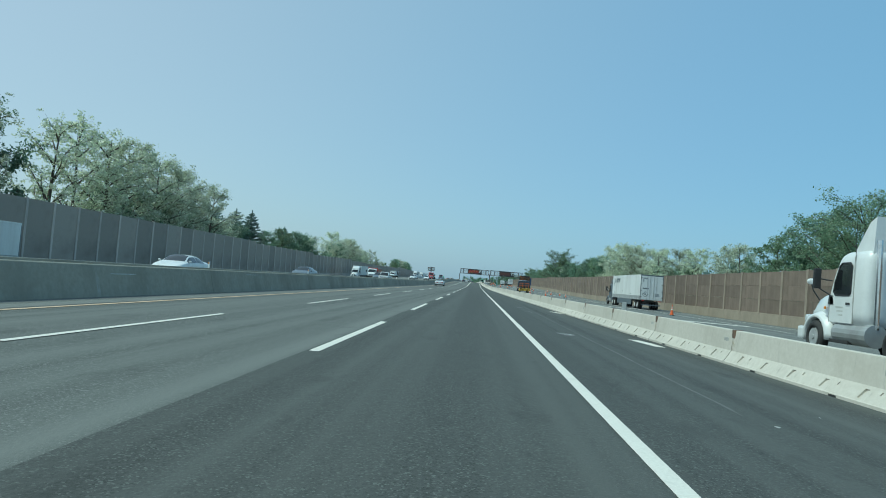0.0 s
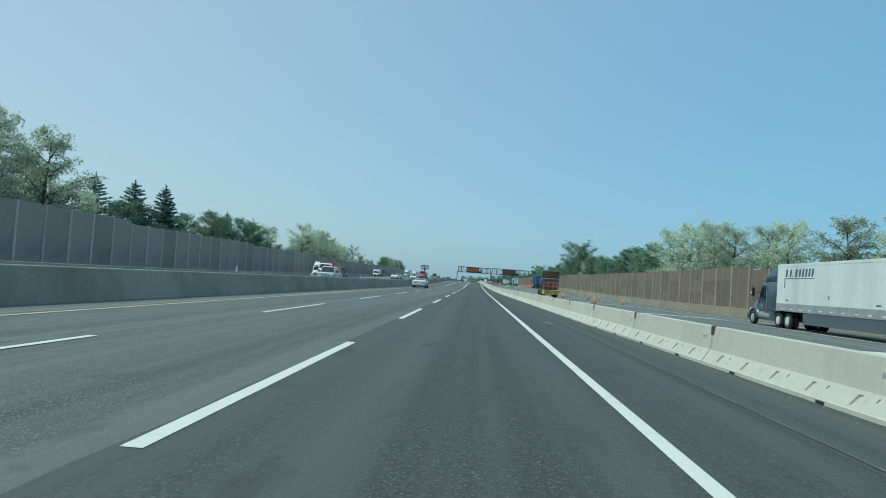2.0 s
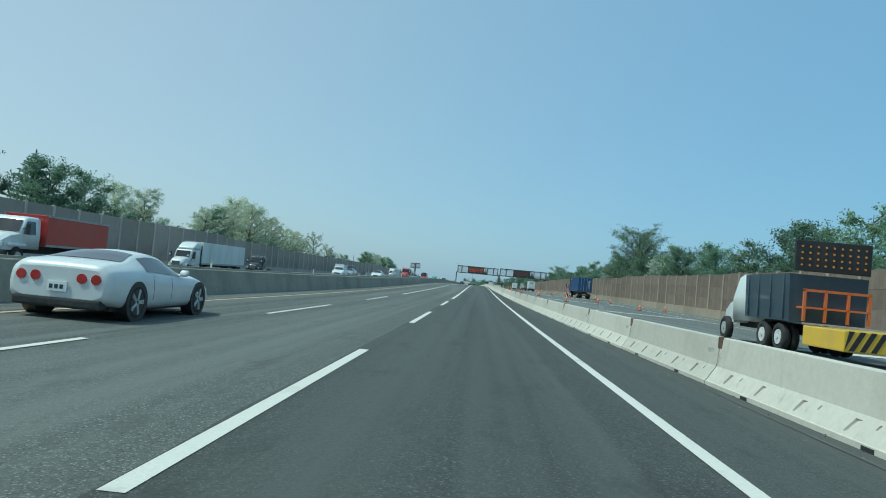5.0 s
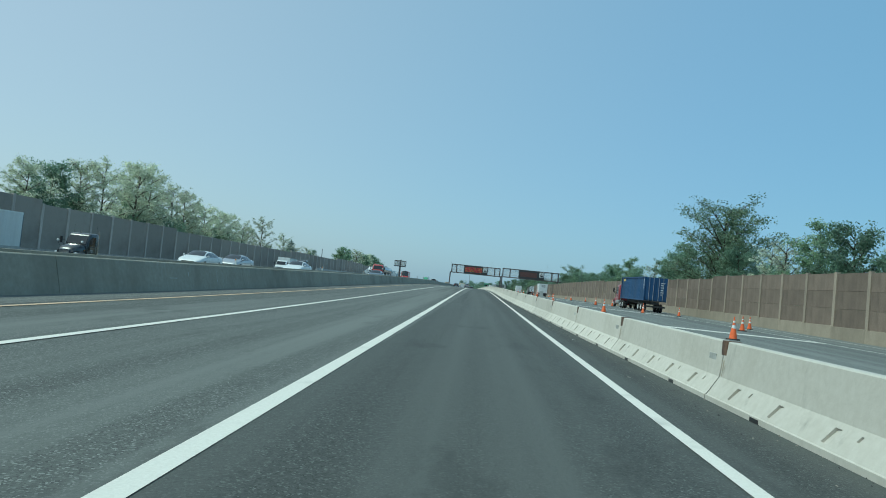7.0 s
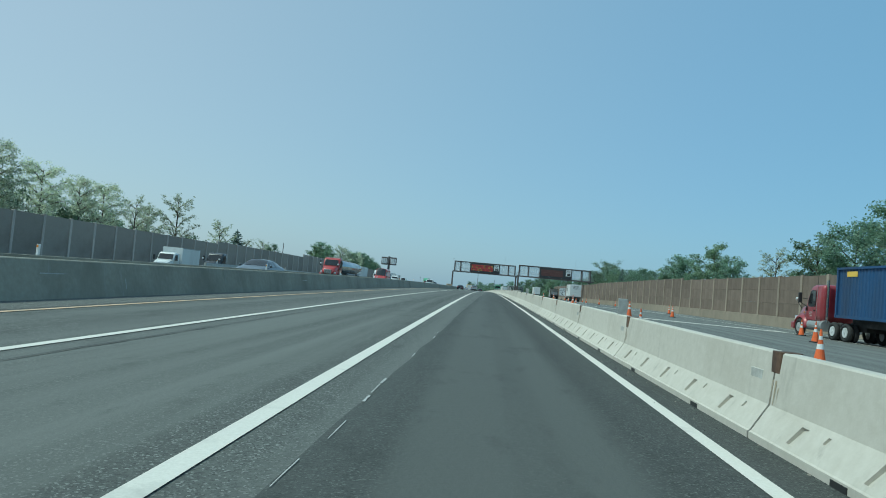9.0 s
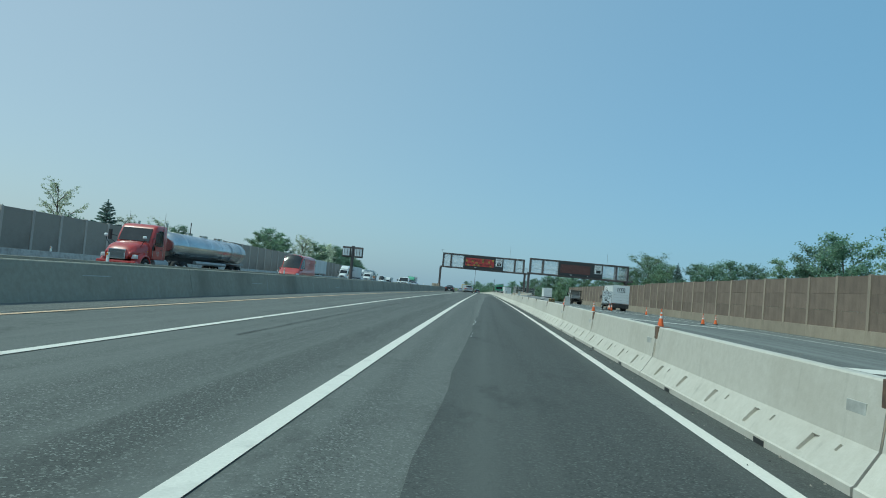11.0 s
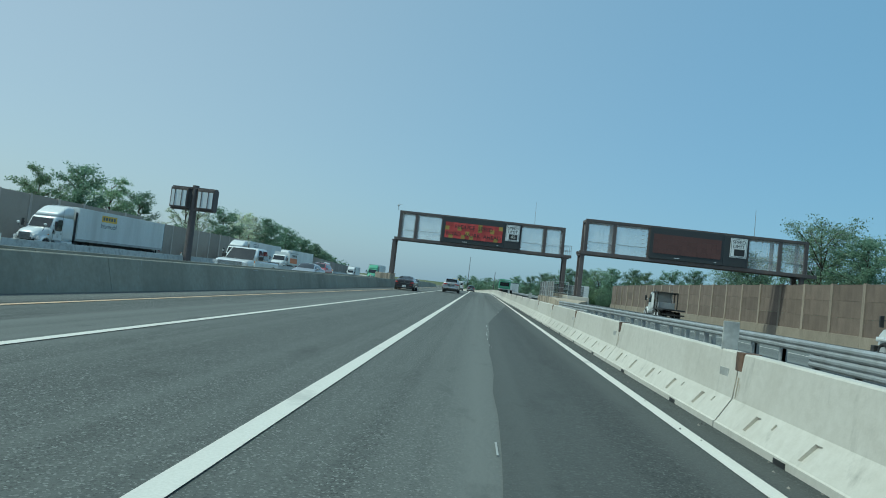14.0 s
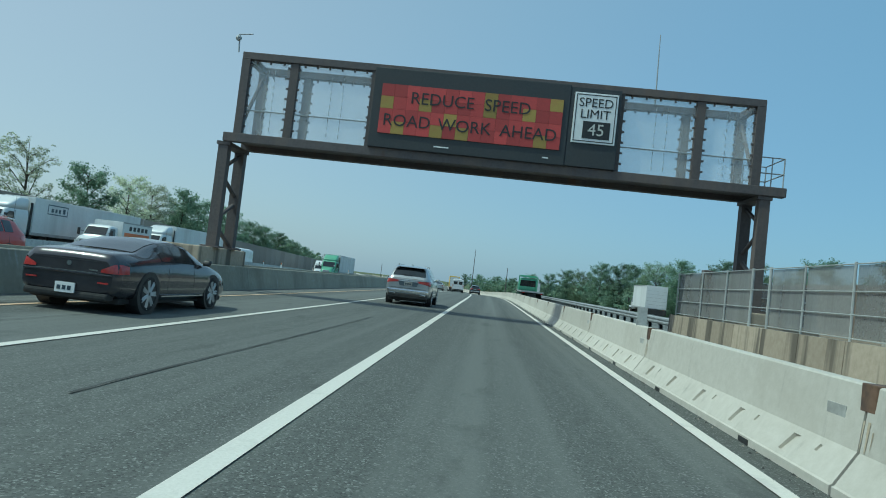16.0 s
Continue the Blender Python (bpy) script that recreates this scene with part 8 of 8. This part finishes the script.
# undergrowth that closes the gaps above the walls
y = 20.0
while y < 640:
    if not 372 < y < 432:
        plant("shrub", -52 - rt.uniform(0, 5), y, rt.uniform(6.0, 7.6) * (0.82 if y > 320 else 1), 0.8)
    plant("shrub", 33.5 + rt.uniform(0, 3), y + 3, rt.uniform(5.6, 7.2) if y < 300 else rt.uniform(5.0, 6.2), 0.62)
    y += rt.uniform(10, 14)
# low growth where the wall has ended
for i in range(26):
    plant("shrub" if i % 3 else "green", 28 + rt.uniform(0, 8), 512 + 7.5 * i, rt.uniform(2.6, 4.2), 0.75)
# far woods along the horizon
def far_woods(name, x0, x1, y0, y1, n, seed):
    r = np.random.default_rng(seed)
    cs = []
    for i in range(n):
        f = r.random()
        x, y, h = x0 + (x1 - x0) * f + r.uniform(-8, 8), y0 + (y1 - y0) * f + r.uniform(-8, 8), r.uniform(3.5, 7)
        for k in range(3):
            cs.append(((x + r.uniform(-3, 3) + off_x(y), y, off_z(y) + h * (0.25 + 0.28 * k)), r.uniform(2.2, 3.6)))
    v, f = leaf_cloud(r, cs, 60, 1.0, 0.5)
    tagged(part(name, mesh_from(name, v, f, "leaf_green"), None, None), "distant line of green woods", "woods", kind="stuff")


far_woods("far_woods", 40, 38, 520, 800, 130, 34)
far_woods("far_woods", -56, -75, 650, 1000, 110, 31)
# ---- cones, signs and posts ----
def make_cone(tall=0.92):
    root = thing("traffic_cone", "orange traffic cone with white bands on a black base", "traffic cone", "cones along the closed lane")
    part("base", box(B(), -0.2, 0.2, -0.2, 0.2, 0, 0.05, 0.015), "rubber", root)
    zs = ((0.05, 0.155, 0.46, 0.083), (0.46, 0.083, 0.58, 0.063), (0.58, 0.063, 0.68, 0.048), (0.68, 0.048, 0.76, 0.036), (0.76, 0.036, tall, 0.022))
    for i, (z0, r0, z1, r1) in enumerate(zs):
        bm = B()
        tube(bm, (0, 0, z0), (0, 0, z1), r0, r1, 14, i == 4)
        part("cone_band", bm, "orange" if i % 2 == 0 else "reflective", root, "" if i % 2 == 0 else "white reflective band")
    return root


cone = make_cone()
spots = [(17.4, 59.5), (13.7, 129.0), (18.5, 137.0), (11.8, 142.0), (18.2, 161.0), (21.0, 167.0), (10.2, 209.0), (17.8, 205.5), (23.0, 214.5), (8.8, 229.0), (16.5, 224.5), (19.5, 231.0),
         (15.6, 246.0), (7.6, 249.3), (21.0, 253.0), (6.5, 262.5), (14.3, 263.8), (8.0, 272.0), (18.3, 274.0), (6.8, 285.5), (14.7, 288.0), (7.9, 296.0), (20.8, 312.0), (8.4, 318.6), (18.0, 342.6),
         (9.4, 345.0), (9.7, 369.2), (16.1, 372.6), (22.5, 353.0), (20.2, 371.5), (18.8, 388.8), (23.8, 402.0)]
for i, (x, y) in enumerate(spots):
    m = pose(x, y, fall(x) + dip(x) + off_z(y), 0, 0, 37 * i)
    if i == 0:
        cone.matrix_basis = m
    else:
        copy_thing(cone, m)

# mile marker on the barrier: white figures on teal
mk = thing("mile_marker", "tall teal marker plate with white figures on a post", "road sign")
mx, my = barrier_x(127.5) + 0.30, 127.5
mk.location.z = off_z(my) + dip(mx)
bm = B()
tube(bm, (mx, my, 0.81), (mx, my, 2.05), 0.025, n=8)
part("post", bm, "steel_grey", mk)
pl = part("plate", box(B(), mx - 0.13, mx + 0.13, my - 0.045, my - 0.028, 1.15, 2.08, 0.004), "sign_teal", mk)
for ch, z in (("8", 1.78), ("7", 1.53), ("5", 1.28)):
    letters(ch, 0.28, "sign_white", pl, Matrix.Translation((mx, my - 0.05, z)) @ pose(0, 0, 0, 90, 0, 0), depth=0.002)
part("top_patch", box(B(), mx - 0.10, mx + 0.10, my - 0.052, my - 0.046, 1.93, 2.05), "sign_white", pl)
# small grey delineator plates on top of the barrier
for i, y in enumerate((27.5, 58.5, 89.3, 121.0, 152.0, 183.0, 214.3, 246.9, 278.0, 308.6, 339.9, 370.6, 401.6, 427.0)):
    d = thing("delineator", "small grey plate standing on the barrier top", "delineator", "barrier delineators")
    x = barrier_x(y) + 0.31
    d.location.z = off_z(y) + dip(x)
    part("plate", box(B(), x - 0.09, x + 0.09, y - 0.012, y + 0.012, 0.814, 1.14, 0.006), "tag", d)
    part("foot", box(B(), x - 0.06, x + 0.06, y - 0.05, y + 0.05, 0.812, 0.83), "steel_grey", d)
# reflector posts on the far median barrier
for i in range(28):
    y = 12 + 18.3 * i
    d = thing("reflector_post", "short white reflector post on the median barrier", "delineator", "median reflectors")
    d.location.z = off_z(y)
    part("stem", box(B(), -11.68, -11.62, y - 0.04, y + 0.04, 0.868, 1.16, 0.008), "sign_white", d)
    part("reflector", box(B(), -11.675, -11.625, y - 0.05, y - 0.041, 1.07, 1.14), "amber", d)

for i in range(12):
    y = 303 + 24.4 * i
    d = thing("reflector_post", "short white reflector post on the separator barrier", "delineator", "separator reflectors")
    d.location.z = off_z(y)
    part("stem", box(B(), -28.42, -28.34, y - 0.05, y + 0.05, 0.868, 1.2, 0.008), "sign_white", d)
    part("reflector", box(B(), -28.41, -28.35, y - 0.058, y - 0.051, 1.1, 1.18), "amber", d)

# diamond warning sign seen from behind, beyond the separator barrier
dm = thing("warning_sign", "bare grey back of a diamond warning sign on a post", "road sign")
dx, dy = -29.1, 360.0
dm.location.z = off_z(dy)
bm = B()
loft(bm, [[(dx + 0.82 * math.cos(a), yy, 1.62 + 0.82 * math.sin(a)) for a in (0, 1.5708, 3.1416, 4.7124)] for yy in (dy, dy + 0.012)])
part("plate", normals(bm), "sign_back", dm)
part("post", box(B(), dx - 0.035, dx + 0.035, dy - 0.07, dy - 0.004, -0.05, 2.2), "steel_grey", dm)
for zz in (1.25, 1.95):
    part("brace", box(B(), dx - 0.36, dx + 0.36, dy - 0.003, dy - 0.0005, zz - 0.03, zz + 0.03), "steel_grey", dm)

# work access sign on a stand
ws = thing("work_sign", "white work access sign with a black arrow on a stand", "road sign")
ws.location.z = off_z(372)
wx, wy = 15.5, 372.9
pl = part("plate", box(B(), wx - 0.61, wx + 0.61, wy - 0.02, wy + 0.02, 0.75, 2.3, 0.01), "sign_white", ws)
face = pose(0, 0, 0, 90, 0, 0)
for txt, z in (("WORK", 2.05), ("ACCESS", 1.72), ("ONLY", 1.39)):
    letters(txt, 0.30, "ink", pl, Matrix.Translation((wx, wy - 0.026, z)) @ face)
bm = B()
loft(bm, [[(wx + dx, yy, z) for dx, z in ((0.28, 0.84), (0.34, 0.92), (-0.06, 1.16), (0.02, 1.24), (-0.30, 1.22), (-0.20, 0.96), (-0.12, 1.06))] for yy in (wy - 0.03, wy - 0.022)])
part("arrow", normals(bm), "ink", pl)
bm = B()
for x0, x1, z0, z1 in ((-0.57, 0.57, 2.235, 2.26), (-0.57, 0.57, 0.79, 0.815), (-0.57, -0.545, 0.815, 2.235), (0.545, 0.57, 0.815, 2.235)):
    box(bm, wx + x0, wx + x1, wy - 0.026, wy - 0.021, z0, z1)
part("border", bm, "ink", pl)
part("pole", box(B(), wx - 0.03, wx + 0.03, wy + 0.022, wy + 0.075, -0.10, 2.46, 0.005), "steel_rust", ws, "square pole behind the plate")
part("collar", box(B(), wx - 0.07, wx + 0.07, wy + 0.0, wy + 0.11, -0.06, 0.22, 0.01), "chassis", ws)
for k in range(4):
    a = math.radians(45 + 90 * k)
    part("foot", tube(B(), (wx, wy + 0.05, 0.0), (wx + 0.75 * math.cos(a), wy + 0.05 + 0.75 * math.sin(a), -0.13), 0.03, 0.022, 6), "chassis", ws)

# thin poles far away
for x, y, h, lab in ((4.2, 620, 13.0, "tall thin mast beside the road"), (-50, 396, 7.6, "short wooden pole behind the wall"), (-24, 700, 7, "distant lamp post beside the road"),
                     (8.5, 575, 7.0, "thick dark post beside the truck lanes")):
    solid("pole", tube(B(), (x + off_x(y), y, off_z(y)), (x + off_x(y) + 0.1, y, off_z(y) + h), 0.13, 0.07, 8), "steel_rust", lab, "pole")

# ---- noise walls: posts and panels ----
def noise_wall(name, x, sgn, y0, y1, base, tops, rows, panel_mat, label, near):
    """Posts every 4.57 m with panels slotted between. tops: (from y, height). near: the stretch whose panels are pieces of their own."""
    wl = thing(name, label, "wall", kind="structure")
    cache = {}

    def shared(key, dims, mat, bevel):
        if key not in cache:
            bm = B()
            box(bm, *dims, bevel)
            me = bpy.data.meshes.new(key[0])
            bm.to_mesh(me)
            bm.free()
            me.materials.append(M[mat])
            cache[key] = me
        return cache[key]
    n = int((y1 - y0) / 4.57)
    rest = B()
    for i in range(n):
        y = y0 + 4.57 * i
        top = [h for a, h in tops if y >= a][-1]
        ox, oz = off_x(y), off_z(y) + fall(x)
        me = shared(("post", top), (-0.14, 0.14, -0.18, 0.18, 0, top + 0.06), "post_concrete" if rows > 1 else "post_left", 0.015)
        p = part("post", me, None, wl)
        p.location = (x + ox, y, oz)
        if base:
            me = shared(("plinth",), (-0.22, 0.22, 0, 4.56, 0, base), "plinth", 0.02)
            p = part("plinth", me, None, wl)
            p.location = (x - sgn * 0.0 + ox, y, oz)
        if rows == 1:
            p = part("footing", shared(("footing",), (-0.1, 0.1, 0, 4.57, -1.15, 0.03), "post_left", 0.0), None, wl)
            p.location = (x + ox, y, oz)
        hh = (top - base) / rows
        for k in range(rows):
            if near[0] <= y <= near[1]:
                me = shared(("panel", top, k), (-0.08, 0.08, 0.185, 4.385, 0, hh - 0.012), panel_mat, 0.008)
                p = part("panel", me, None, wl)
                p.location = (x + sgn * 0.02 + ox, y, base + hh * k + oz)
            else:
                box(rest, x + ox - 0.06, x + ox + 0.10, y + 0.185, y + 4.385, base + hh * k + oz, base + hh * (k + 1) - 0.012 + oz)
    ob = part("far_panels", rest, panel_mat, wl)
    ob["kind"] = "stuff"
    return wl


noise_wall("wall_right", WALL_R, 1, 2.0, 505, 1.0, ((-99, 4.85), (120, 5.2), (207, 5.05), (258, 4.75), (330, 5.0), (400, 4.8)), 3, "panel_brown", "brown precast noise wall with pale posts on a tan plinth", (40, 490))
noise_wall("wall_left", WALL_L, -1, 17, 700, 0.0, ((-99, 6.1), (140, 5.7), (190, 5.2), (250, 4.7), (282, 4.3), (345, 4.7), (398, 5.3), (450, 4.9)), 1, "panel_left", "dark brown noise wall with pale posts beyond the oncoming lanes", (17, 640))
